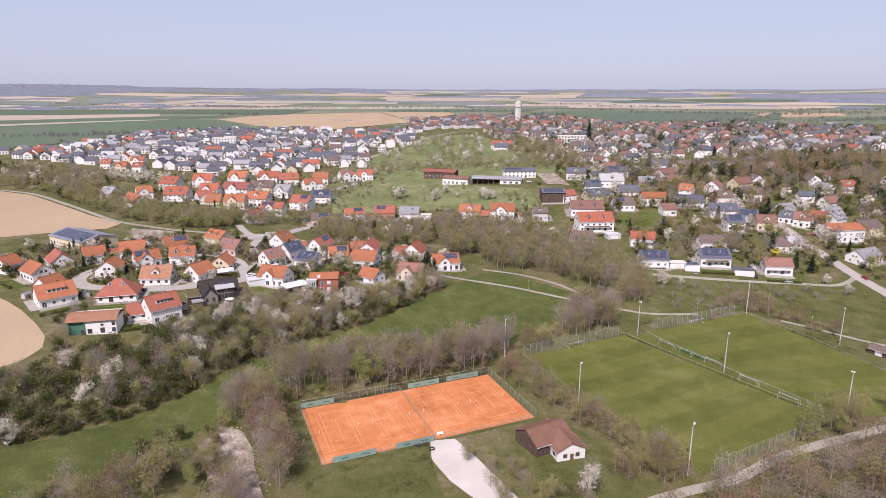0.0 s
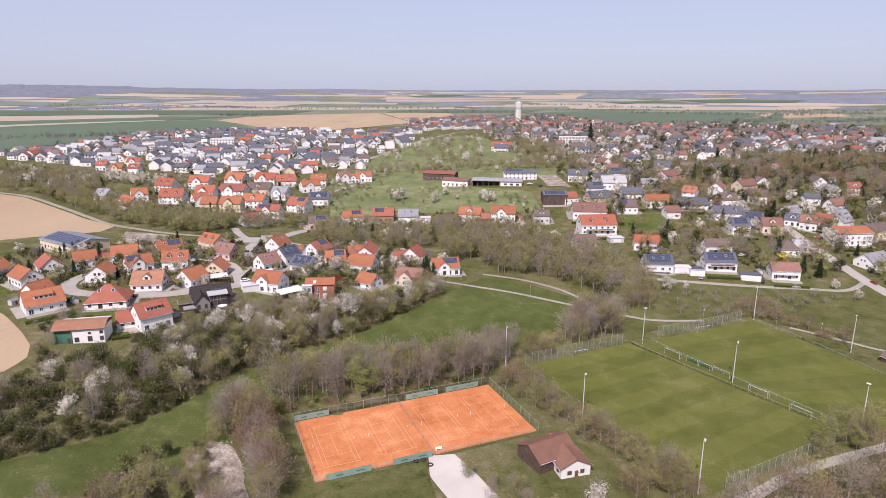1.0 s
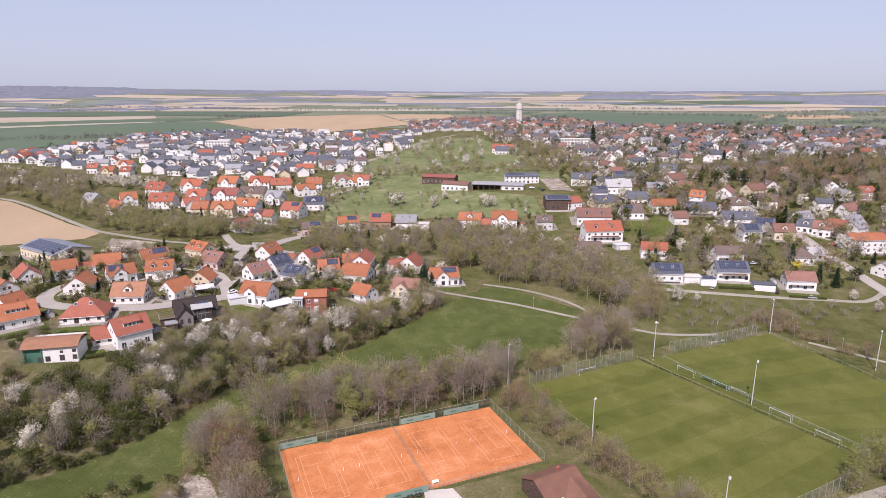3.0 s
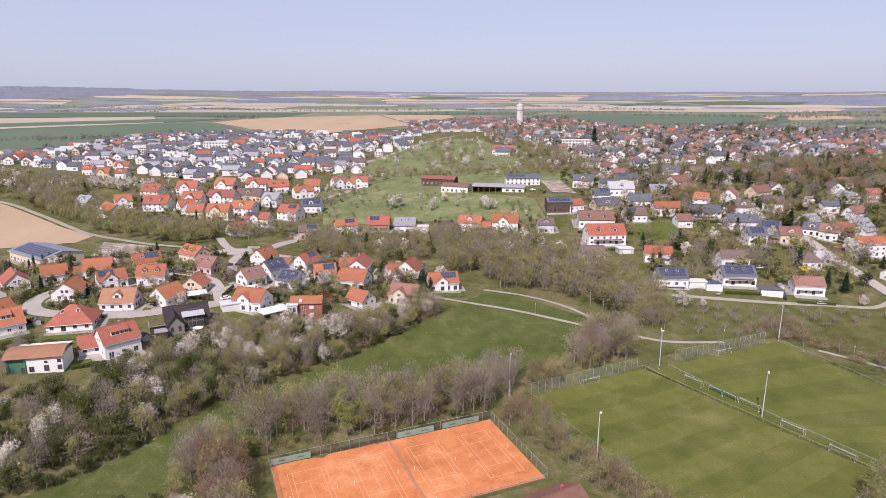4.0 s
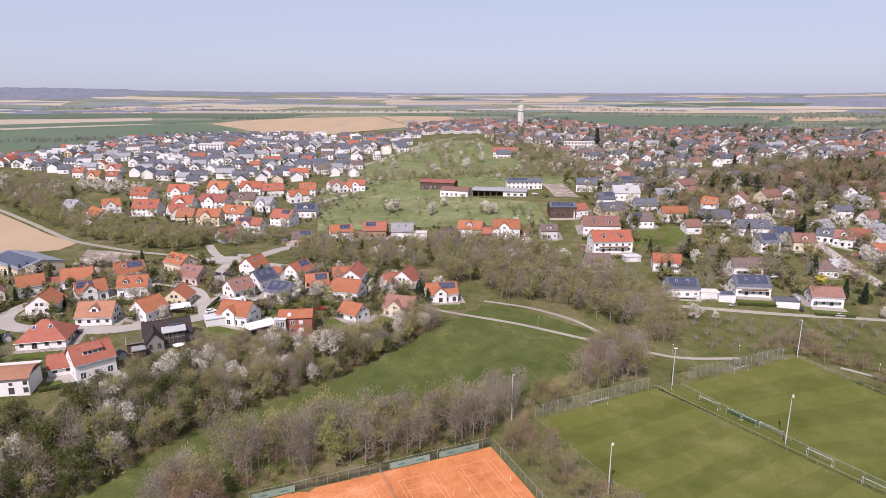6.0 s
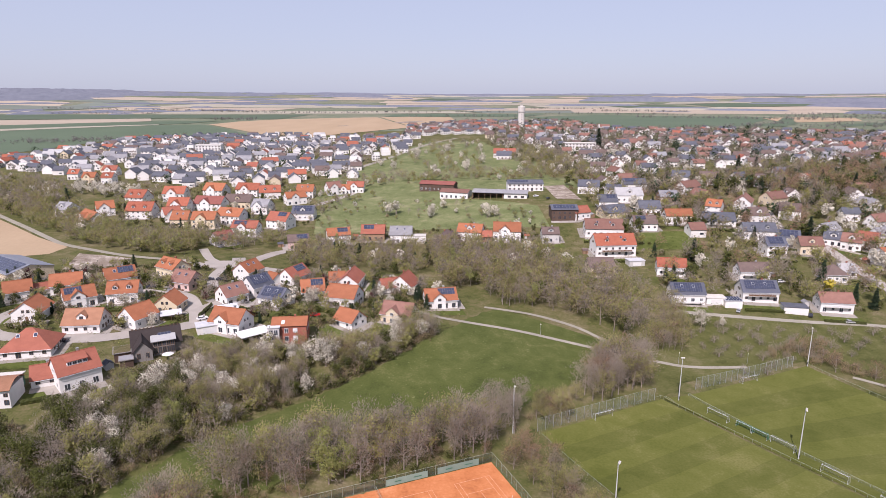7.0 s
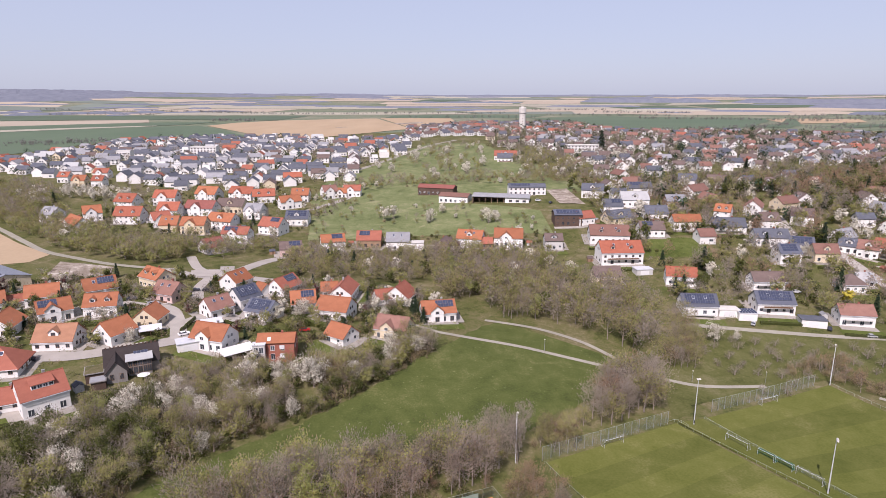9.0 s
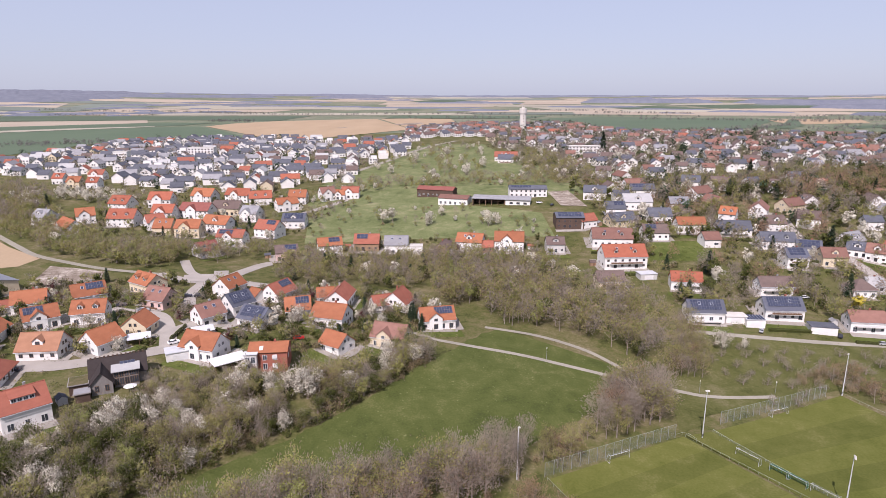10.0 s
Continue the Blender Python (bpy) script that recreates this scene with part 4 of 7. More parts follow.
dwelling(117.4, 481.4, 18, 18.3, 11.0, 7.8, "slate", "cream", "g,v")
dwelling(-145.4, 483.7, -18, 18.8, 11.8, 10.5, "orange", "white", "g")
dwelling(189.7, 485.7, -36, 10.1, 9.9, 9.8, "orange", "white", "d")
dwelling(143.9, 486.4, -0, 14.8, 11.0, 8.8, "slate", "white", "b")
dwelling(-190.1, 488.8, 38, 11.6, 11.8, 9.5, "red", "white", "x")
dwelling(-266.9, 495.0, -19, 11.6, 11.8, 10.0, "grey", "white", "g")
dwelling(-214.1, 496.5, -0, 18.4, 13.0, 11.0, "orangered", "white", "d")
dwelling(215.2, 496.9, 59, 19.6, 11.0, 9.8, "brownred", "white", "")
dwelling(118.5, 500.5, -0, 13.2, 11.0, 8.8, "slate", "white", "p")
dwelling(-99.7, 501.6, -0, 15.6, 11.8, 9.0, "solar", "white", "g")
dwelling(307.5, 501.8, -83, 15.7, 11.0, 6.8, "grey", "white", "g,v")
dwelling(-243.7, 502.2, 33, 11.6, 11.8, 10.0, "orange", "white", "x")
dwelling(325.4, 503.6, 13, 14.4, 9.9, 8.8, "red", "white", "g,v")
dwelling(241.5, 506.9, 24, 16.8, 11.0, 8.8, "brownred", "cream", "")
dwelling(166.1, 513.1, -0, 13.1, 9.9, 7.8, "grey", "brown", "g,v")
dwelling(257.2, 513.8, -89, 10.6, 11.0, 9.3, "brown", "white", "g,v")
dwelling(137.4, 514.4, -0, 19.5, 12.1, 9.8, "palegrey", "white", "g")
dwelling(-194.7, 515.4, -0, 15.0, 13.0, 11.0, "orangered", "white", "x")
dwelling(192.9, 516.8, -81, 17.8, 11.0, 7.8, "brownred", "brown", "")
dwelling(-134.4, 518.7, -15, 13.2, 11.8, 10.0, "grey", "white", "x")
dwelling(-175.5, 525.6, -9, 22.2, 13.0, 10.5, "darkred", "white", "x")
dwelling(-157.1, 536.7, -9, 21.3, 11.8, 10.0, "brown", "cream", "g")
dwelling(190.7, 538.1, 35, 19.6, 11.0, 9.3, "brownred", "white", "c")
dwelling(114.5, 540.6, -15, 16.0, 11.0, 9.8, "slate", "white", "g")
dwelling(-240.1, 546.5, -14, 16.5, 13.0, 11.0, "orangered", "white", "d")
dwelling(151.1, 547.0, -0, 17.7, 9.9, 9.3, "slate", "white", "p")
dwelling(-117.6, 551.0, 30, 15.9, 10.6, 9.5, "orange", "white", "x")
dwelling(11.0, 546.0, -20, 23.0, 11, 6.5, "brownred", "white", "hall")
dwelling(66.5, 556.0, -0, 28.3, 12.0, 8.0, "slate", "white", "p,hall")
dwelling(-217.0, 561.5, -0, 17.4, 13.0, 11.5, "orangered", "white", "x")
dwelling(259.7, 562.1, -26, 10.6, 11.0, 9.8, "brown", "white", "d")
dwelling(220.8, 572.1, -20, 14.1, 12.1, 9.8, "brown", "white", "")
dwelling(-143.5, 572.6, 15, 17.3, 11.8, 10.5, "orangered", "white", "d")
dwelling(-3.0, 578.0, -18, 30.0, 11, 7.5, "darkred", "darkwood", "hall")
dwelling(69.0, 752.0, -6, 24.0, 13, 9.5, "red", "white", "g,v")
dwelling(67.0, 735.0, -6, 16.0, 11, 8.5, "slate", "white", "b")
dwelling(-114.0, 575.3, -0, 13.8, 11.8, 10.5, "orange", "white", "v")
dwelling(199.8, 577.8, -21, 13.9, 11.0, 9.8, "slate", "white", "d")
dwelling(-191.0, 581.1, -14, 18.4, 13.0, 11.0, "orange", "white", "x")
dwelling(-163.8, 583.7, -13, 20.1, 11.8, 10.5, "orangered", "white", "x")
dwelling(-92.9, 584.6, 29, 11.6, 11.8, 10.5, "brownred", "white", "x")
dwelling(-82.9, 586.9, -0, 9.3, 9.4, 7.5, "orange", "white", "x")
dwelling(-74.3, 590.5, -0, 14.2, 10.6, 9.0, "red", "white", "x")
dwelling(-312.5, 639.2, -0, 10.4, 10.6, 9.5, "orangered", "white", "g")
dwelling(-331.0, 641.6, -0, 12.1, 10.6, 9.5, "orange", "cream", "x")
dwelling(-356.5, 660.8, -0, 10.4, 10.6, 9.5, "orangered", "white", "g")
dwelling(-336.0, 688.6, -0, 14.4, 10.6, 9.5, "red", "white", "x")

# ---- paved yards, lawns and clipped hedges round the houses ----
surface("paving", (0.185, 0.168, 0.146), (0.310, 0.285, 0.252), 0.25, 0.95, 0.2, 14, 0.15, where="World")


def plot(name, m, x0, x1, y0, y1, material, lift, label, category):
    n = 6
    verts, faces = [], []
    for i in range(n + 1):
        for j in range(n + 1):
            p = m @ Vector((x0 + (x1 - x0) * i / n, y0 + (y1 - y0) * j / n, 0))
            verts.append((p.x, p.y, land(p.x, p.y) + lift))
    for i in range(n):
        for j in range(n):
            k = i * (n + 1) + j
            faces.append((k, k + n + 1, k + n + 2, k + 1))
    me = bpy.data.meshes.new(name)
    me.from_pydata(verts, [], faces)
    me.materials.append(MATS[material])
    me.update()
    tagged(new(name, me), label, category, kind="structure")


def clipped_hedge(m, x0, x1, y, seed):
    """A trimmed hedge: a tall narrow body with an uneven skin."""
    rng = random.Random(seed)
    p = m @ Vector(((x0 + x1) / 2, y, 0))
    half = (x1 - x0) / 2
    bm = bmesh.new()
    n = max(4, int(half * 2 / 0.8))
    rings = []
    for i in range(n + 1):
        x = -half + 2 * half * i / n
        q = m @ Vector(((x0 + x1) / 2 + x, y, 0))
        z = land(q.x, q.y) - land(p.x, p.y)
        rings.append([bm.verts.new((x, yy + rng.uniform(-0.12, 0.12), z + zz + rng.uniform(-0.12, 0.12))) for yy, zz in ((-0.5, -0.3), (-0.55, 0.9), (-0.3, 1.5), (0.3, 1.5), (0.55, 0.9), (0.5, -0.3))])
    for a, b in zip(rings, rings[1:]):
        for k in range(5):
            bm.faces.new((a[k], b[k], b[k + 1], a[k + 1]))
    bm.faces.new(rings[0])
    bm.faces.new(rings[-1][::-1])
    bmesh.ops.recalc_face_normals(bm, faces=bm.faces[:])
    ob = new("clipped_hedge", mesh_from("clipped_hedge", bm, "leaf_green"))
    ob.matrix_basis = Matrix.Translation((p.x, p.y, land(p.x, p.y))) @ m.to_3x3().to_4x4()
    tagged(ob, "clipped dark green garden hedge beside a house", "hedge", "garden hedges")


for x, y, turn, l, w, r in YARDS:
    m = pose(x, y, 0, 0, 0, turn)
    side = 1 if r < 0.5 else -1
    if y < 520:
        plot("terrace", m, -l / 2 - 0.5, l / 2 + 0.5, -w / 2 - 2.5 - 1.5 * r, -w / 2 + 0.5, "paving", 0.16, "pale paved terrace before a house", "terrace")
    if y < 470:
        plot("driveway", m, side * (l / 2 - 0.3), side * (l / 2 + 3.5), -w / 2 - 1, w / 2 + 3, "paving", 0.18, "pale paved driveway beside a house", "driveway")
        plot("garden_lawn", m, -l / 2 - 2, l / 2 + 2, -w / 2 - 7.5 - 2 * r, -w / 2 - 2.3 - 1.5 * r, "lawn", 0.14, "small garden lawn before a house", "lawn")
        if r > 0.35:
            clipped_hedge(m, -l / 2 - 2, l / 2 + 1, -w / 2 - 8 - 2 * r, int(x * 7 + y))


def garden_shed(x, y, turn, seed):
    rng = random.Random(seed)
    root = thing("garden_shed", pose(x, y, land(x, y), 0, 0, turn), "small timber garden shed behind a house", "shed", "garden sheds")
    bm = bmesh.new()
    gable_walls(bm, 3.2, 2.6, 1.9, 2.7, 1.2)
    part("wall", bm, "wall_brown" if rng.random() < 0.6 else "wall_grey", root)
    bm = bmesh.new()
    gable_roof(bm, 3.2, 2.6, 1.9, 2.7, 0.25, 0.1, 0.2)
    part("roof", bm, "roof_" + rng.choice(("red", "brown", "grey", "slate")), root)
    bm = bmesh.new()
    block(bm, -0.45, 0.45, -0.05, 0.05, 0, 1.75)
    part("door", bm, "frame_brown", root, at=pose(0.4, -1.3, 0.0))


srng = random.Random(17)
for x, y, turn, l, w, r in list(YARDS):
    if r > 0.6 and y < 500:
        m = pose(x, y, 0, 0, 0, turn)
        p = m @ Vector((srng.choice((-1, 1)) * (l / 2 + 4.2), srng.uniform(-2, 4), 0))
        if all((p.x - a) ** 2 + (p.y - b) ** 2 > (q + 2.0) ** 2 for a, b, q in HOUSES) and all((p.x - a) ** 2 + (p.y - b) ** 2 > (q + 2.5) ** 2 for a, b, q in LANES):
            garden_shed(p.x, p.y, turn + srng.choice((0, 90)), int(x * 3 + y))
            HOUSES.append((p.x, p.y, 1.8))

# ---- special buildings ----
def flat_box(name, x, y, turn, l, w, h, wall, roof, label, category, door=True):
    """A flat-roofed outbuilding with a roof plate, and a door in its front."""
    root = thing(name, pose(x, y, land(x, y), 0, 0, turn), label, category, "outbuildings")
    bm = bmesh.new()
    block(bm, -l / 2, l / 2, -w / 2, w / 2, -2.0, h)
    part("wall", bm, wall, root)
    bm = bmesh.new()
    block(bm, -l / 2 - 0.25, l / 2 + 0.25, -w / 2 - 0.25, w / 2 + 0.25, h, h + 0.28)
    part("roof", bm, roof, root)
    if door:
        bm = bmesh.new()
        for i in range(4):
            block(bm, -min(2.4, l / 2 - 0.3), min(2.4, l / 2 - 0.3), -0.06, 0.05, i * 0.55, i * 0.55 + 0.53)
        part("garage_door", bm, "frame_white", root, at=pose(0, -w / 2, 0.05))
    HOUSES.append((x, y, max(l, w) / 2))
    return root


def carport(x, y, turn, l, w, h, roof, label):
    root = thing("carport", pose(x, y, land(x, y), 0, 0, turn), label, "carport", "outbuildings")
    bm = bmesh.new()
    slab(bm, ((-l / 2, -w / 2, h - 0.15), (l / 2, -w / 2, h - 0.15), (l / 2, w / 2, h + 0.35), (-l / 2, w / 2, h + 0.35)), 0.22)
    part("roof", bm, roof, root)
    for sx in (-0.46, 0, 0.46):
        for sy in (-0.44, 0.44):
            bm = bmesh.new()
            block(bm, sx * l - 0.09, sx * l + 0.09, sy * w - 0.09, sy * w + 0.09, -1.5, h - 0.2)
            part("post", bm, "frame_brown", root)
    HOUSES.append((x, y, max(l, w) / 2))


def curved_barn(x, y, turn, l, w):
    """A long white barn under a shallow curved tile roof, with a green shed end and a lower lean-to behind."""
    root = thing("barn", pose(x, y, land(x, y), 0, 0, turn), "long white barn with a curved brownish orange tiled roof", "barn")
    bm = bmesh.new()
    block(bm, -l / 2 + 6, l / 2, -w / 2, w / 2, -3, 5.2)
    part("wall", bm, "wall_white", root)
    bm = bmesh.new()
    block(bm, -l / 2, -l / 2 + 6, -w / 2 + 0.4, w / 2, -3, 5.2)
    part("shed_wall", bm, "green_sheet", root, "dark green sheet-clad end")
    bm = bmesh.new()
    n = 8
    for i in range(n):
        a, b = -1 + 2 * i / n, -1 + 2 * (i + 1) / n
        za, zb = 5.3 + 2.0 * (1 - a * a), 5.3 + 2.0 * (1 - b * b)
        ya, yb = a * (w / 2 + 0.8), b * (w / 2 + 0.8)
        slab(bm, ((-l / 2 - 0.6, ya, za), (l / 2 + 0.6, ya, za), (l / 2 + 0.6, yb, zb), (-l / 2 - 0.6, yb, zb)), 0.2)
    bmesh.ops.remove_doubles(bm, verts=bm.verts, dist=0.01)
    part("roof", bm, "roof_rust", root)
    bm = bmesh.new()
    block(bm, -l / 2 - 1, l / 2 - 2, w / 2 + 0.05, w / 2 + 5.5, -3, 4.2)
    part("lean_to", bm, "green_sheet", root)
    bm = bmesh.new()
    slab(bm, ((-l / 2 - 1.6, w / 2 + 0.9, 4.9), (l / 2 - 1.6, w / 2 + 0.9, 4.9), (l / 2 - 1.6, w / 2 + 6.1, 4.5), (-l / 2 - 1.6, w / 2 + 6.1, 4.5)), 0.25)
    part("lean_to_roof", bm, "concrete", root, "flat grey roof")
    for u, z, wd, hh in ((-1, 0.2, 1.6, 1.9), (3.5, 0.2, 1.6, 2.1), (7.5, 0.4, 1.4, 1.7), (7.5, 3.0, 1.2, 1.2), (3.5, 3.0, 1.0, 0.9), (-3.5, 0.2, 1.4, 1.8)):
        add_window(root, u, -w / 2, z, 0, wd, hh, "frame_brown")
    for sx in (-l / 2 + 0.2, -l / 2 + 5.8):
        bm = bmesh.new()
        block(bm, sx - 0.12, sx + 0.12, -w / 2 - 0.4, -w / 2 - 0.16, -3, 5.2)
        part("post", bm, "green_sheet", root)
    HOUSES.append((x, y, l / 2))


surface("wall_agedwood", (0.150, 0.138, 0.130), (0.250, 0.235, 0.222), 0.6, 0.9, 0.3, 9, 0.06, stretch=(4, 4, 0.5))
surface("roof_tarred", (0.026, 0.021, 0.021), (0.050, 0.040, 0.038), 0.5, 0.9, 0.3, 10, 0.06)
turf("roof_sedum", ((0.055, 0.050, 0.024), (0.085, 0.082, 0.036), (0.110, 0.092, 0.050), (0.150, 0.125, 0.085)), 0.3, 0.9, 4.0)


def modern_house(x, y, turn):
    """A dark timber house: a main gable, a grey gabled wing across it, a glazed bay under a zinc roof and low wings with planted roofs."""
    root = thing("house", pose(x, y, land(x, y), 0, 0, turn), "modern grey timber house with black steep roofs and low planted wings", "house", "village houses")

    def gabled(nm, l, w, eave, ridge, wall, roof, at):
        bm = bmesh.new()
        gable_walls(bm, l, w, eave, ridge, 3.5)
        ob = part(nm, bm, wall, root, at=at)
        bm = bmesh.new()
        gable_roof(bm, l, w, eave, ridge, 0.6, 0.2, 0.5)
        part("roof", bm, roof, ob)

    gabled("main_body", 16, 9.5, 3.4, 7.6, "wall_agedwood", "roof_tarred", pose(0.5, 1.5, 0))
    gabled("cross_wing", 10, 6.0, 3.2, 6.6, "wall_agedwood", "roof_tarred", pose(-4.2, -3.2, 0, 0, 0, 90))
    bm = bmesh.new()
    block(bm, -0.9, 6.2, -5.2, -1.2, -3, 5.0)
    part("bay", bm, "wall_agedwood", root)
    bm = bmesh.new()
    slab(bm, ((-1.5, -5.9, 5.05), (6.8, -5.9, 5.05), (6.8, -0.6, 5.75), (-1.5, -0.6, 5.75)), 0.22)
    part("bay_roof", bm, "roof_palegrey", root, "pale zinc roof")
    for u in (-0.1, 1.35, 2.8, 4.25, 5.5):
        add_window(root, u, -5.2, 0.3, 0, 1.3, 2.3, "frame_brown")
        add_window(root, u, -5.2, 2.9, 0, 1.3, 1.7, "frame_brown")
    for u in (-1.4, 1.4):
        add_window(root, -4.2 + u, -8.2, 0.4, 0, 1.2, 2.0, "frame_brown")
    for i in range(4):
        part("solar_panel", panel_mesh(1.05, 1.65), None, root, at=pose(1.6 + i * 1.1, -1.1, 5.72, 41, 0, 0))
    for i in range(13):
        bm = bmesh.new()
        block(bm, -7.2 + i * 1.25, -6.7 + i * 1.25, 1.3, 1.7, 7.6, 8.25)
        part("ridge_vane", bm, "wall_darkwood", root)
    for x0, x1, y0, y1, h, top in ((-13.2, -8.0, -6.0, 0.5, 2.9, "roof_sedum"), (-11.5, -7.4, -11.0, -7.0, 1.9, "roof_grey")):
        bm = bmesh.new()
        block(bm, x0, x1, y0, y1, -3, h)
        wing = part("wing", bm, "wall_darkwood", root)
        bm = bmesh.new()
        block(bm, x0 - 0.4, x1 + 0.3, y0 - 0.4, y1 + 0.4, h, h + 0.25)
        part("wing_rim", bm, "wall_agedwood", wing)
        bm = bmesh.new()
        block(bm, x0 - 0.1, x1, y0 - 0.1, y1 + 0.1, h + 0.25, h + 0.32)
        part("wing_roof", bm, top, wing, "planted flat roof" if top == "roof_sedum" else "flat grey gravel roof")
    HOUSES.append((x, y, 11))
    HOUSES.append((x + 3, y - 12, 8))
    ux, uy = x + 7.5, y - 7
    um = thing("parasol", pose(ux, uy, land(ux, uy)), "open white garden parasol on a terrace", "parasol")
    bm = bmesh.new()
    tube(bm, ((0, 0, -0.2), (0, 0, 2.5)), (0.04, 0.04), 6)
    part("pole", bm, "metal_grey", um)
    bm = bmesh.new()
    bmesh.ops.create_cone(bm, cap_ends=True, segments=8, radius1=2.0, radius2=0.05, depth=0.6, matrix=Matrix.Translation((0, 0, 2.5)))
    part("canopy", bm, "frame_white", um)


def brick_house(x, y, turn):
    """A brick house under a low orange roof, with a white glazed stair tower at its corner."""
    root = thing("house", pose(x, y, land(x, y), 0, 0, turn), "red brick house with low orange tiled roof and white stair tower", "house", "village houses")
    bm = bmesh.new()
    gable_walls(bm, 13.0, 9.5, 6.6, 8.4)
    part("wall", bm, "wall_brick", root)
    bm = bmesh.new()
    gable_roof(bm, 13.0, 9.5, 6.6, 8.4, 0.5, 0.2, 0.3)
    part("roof", bm, "roof_orange", root)
    bm = bmesh.new()
    block(bm, -7.6, -3.4, -6.6, -4.0, -2.5, 6.6)
    tower = part("stair_tower", bm, "wall_grey", root, "pale rendered stair tower")
    bm = bmesh.new()
    block(bm, -7.9, -3.1, -6.9, -3.9, 6.6, 6.85)
    part("tower_roof", bm, "zinc", tower)
    for z in (0.5, 3.6):
        for u in (-6.4, -4.6):
            add_window(root, u, -6.6, z, 0, 1.5, 2.2)
    for z, h in ((0.3, 2.2), (3.7, 1.9)):
        for u in (-1.0, 2.4):
            add_window(root, u, -4.75, z, 0, 1.5, h)
        bm = bmesh.new()
        block(bm, 2.3 - 0.85, 2.3 + 0.85, -4.92, -4.84, z + 0.5, z + h)
        part("roller_shutter", bm, "frame_white", root)
    for u in (-2.2, 2.2):
        add_window(root, 6.5, u, 3.7, 90, 1.2, 1.4)
    bm = bmesh.new()
    block(bm, -2.6, -1.4, -1.0, 1.0, 0, 0.14, 0)
    part("skylight", bm, "frame_white", root, at=pose(-0.3, -3.1, 7.42, 20.7, 0, 0))
    bm = bmesh.new()
    block(bm, 1.6, 2.3, -0.3, 0.4, 7.5, 9.4)
    part("chimney", bm, "wall_brick", root)
    HOUSES.append((x, y, 7))


def open_shed(x, y, turn, l, w, h):
    """A long low machine shed: back and end walls, a row of posts, a shallow grey roof and a walled white bay."""
    root = thing("machine_shed", pose(x, y, land(x, y), 0, 0, turn), "long low farm shed with open front and grey roof", "shed", "outbuildings")
    bm = bmesh.new()
    block(bm, -l / 2, l / 2, w / 2 - 0.3, w / 2, -2, h)
    block(bm, -l / 2, -l / 2 + 0.3, -w / 2, w / 2 - 0.3, -2, h)
    part("back_wall", bm, "wall_darkwood", root)
    bm = bmesh.new()
    block(bm, l * 0.08, l / 2, -w / 2, w / 2 - 0.35, -2, h * 0.92)
    part("walled_bay", bm, "wall_white", root)
    for i in range(6):
        u = -l / 2 + 0.3 + i * l * 0.11
        bm = bmesh.new()
        block(bm, u, u + 0.3, -w / 2, -w / 2 + 0.3, -2, h)
        part("post", bm, "wall_brown", root)
    bm = bmesh.new()
    slab(bm, ((-l / 2 - 0.6, -w / 2 - 0.9, h), (l / 2 + 0.6, -w / 2 - 0.9, h), (l / 2 + 0.6, w / 2 + 0.5, h + 1.5), (-l / 2 - 0.6, w / 2 + 0.5, h + 1.5)), 0.25)
    part("roof", bm, "roof_grey", root)
    for u in (0.18, 0.30, 0.42):
        add_window(root, l * u, -w / 2, 0.6, 0, 2.4, 1.6, "frame_brown")
    HOUSES.append((x, y, l / 2))


brick_house(-58.0, 287.0, 6)
open_shed(45.0, 534.5, -13, 42, 9, 4.0)
curved_barn(-137.0, 232.5, 12, 17, 9.5)
modern_house(-103.0, 270.5, 27)
carport(-71.5, 283.5, 40, 12, 6.5, 2.9, "frame_white", "timber carport with a pale flat roof")
flat_box("garage", -90, 287.5, 28, 9, 6, 2.9, "wall_white", "zinc", "white garage with pale metal roof", "garage")
carport(-88.5, 305.5, 28, 8, 5.5, 2.7, "zinc", "carport with a pale metal roof beside a white house")
carport(-108.5, 297, 25, 8, 5.5, 2.7, "zinc", "carport with pale flat roof beside a cream house")
flat_box("annexe", -14.5, 441, 0, 9, 7, 4.2, "wall_white", "concrete", "white flat-roofed house annexe", "annexe", False)
flat_box("garage", 108.5, 396, 8, 9, 6, 2.8, "wall_grey", "zinc", "grey rendered garage with a flat roof", "garage")
flat_box("garage", 132.8, 347.5, -4, 9, 6, 2.8, "wall_white", "concrete", "white double garage with flat roof", "garage")
flat_box("garage", 167.5, 339.5, -12, 10.5, 6.5, 2.9, "wall_white", "roof_slate", "white garage with a dark flat roof", "garage")
sg = flat_box("garage", 140, 344.5, -4, 8, 6, 3.0, "wall_white", "zinc", "white garage with solar panels on its roof", "garage")
for i in range(6):
    for j in range(3):
        part("solar_panel", panel_mesh(1.05, 1.65), None, sg, at=pose(-3.2 + i * 1.28, -2 + j * 1.95, 3.5, 10, 0, 0))

# far landmarks
def water_tower(x, y):
    root = thing("water_tower", pose(x, y, land(x, y)), "tall pale concrete water tower with a wider head", "water tower")
    bm = bmesh.new()
    tube(bm, ((0, 0, -2), (0, 0, 27)), (6.0, 5.4), 24)
    part("shaft", bm, "concrete", root)
    bm = bmesh.new()
    tube(bm, ((0, 0, 26), (0, 0, 27.5), (0, 0, 36), (0, 0, 36.8)), (5.6, 6.5, 6.5, 6.0), 24)
    part("tank_head", bm, "concrete", root)
    bm = bmesh.new()
    tube(bm, ((0, 0, 36.5), (0, 0, 38.5)), (2.6, 2.4), 16)
    part("roof_house", bm, "concrete", root)
    for i in range(5):
        add_window(root, 0, -5.75 + 0.02 * i, 3 + i * 4.8, 0, 1.0, 1.6, "frame_brown")
    for sx in (-2.0, 2.4):
        bm = bmesh.new()
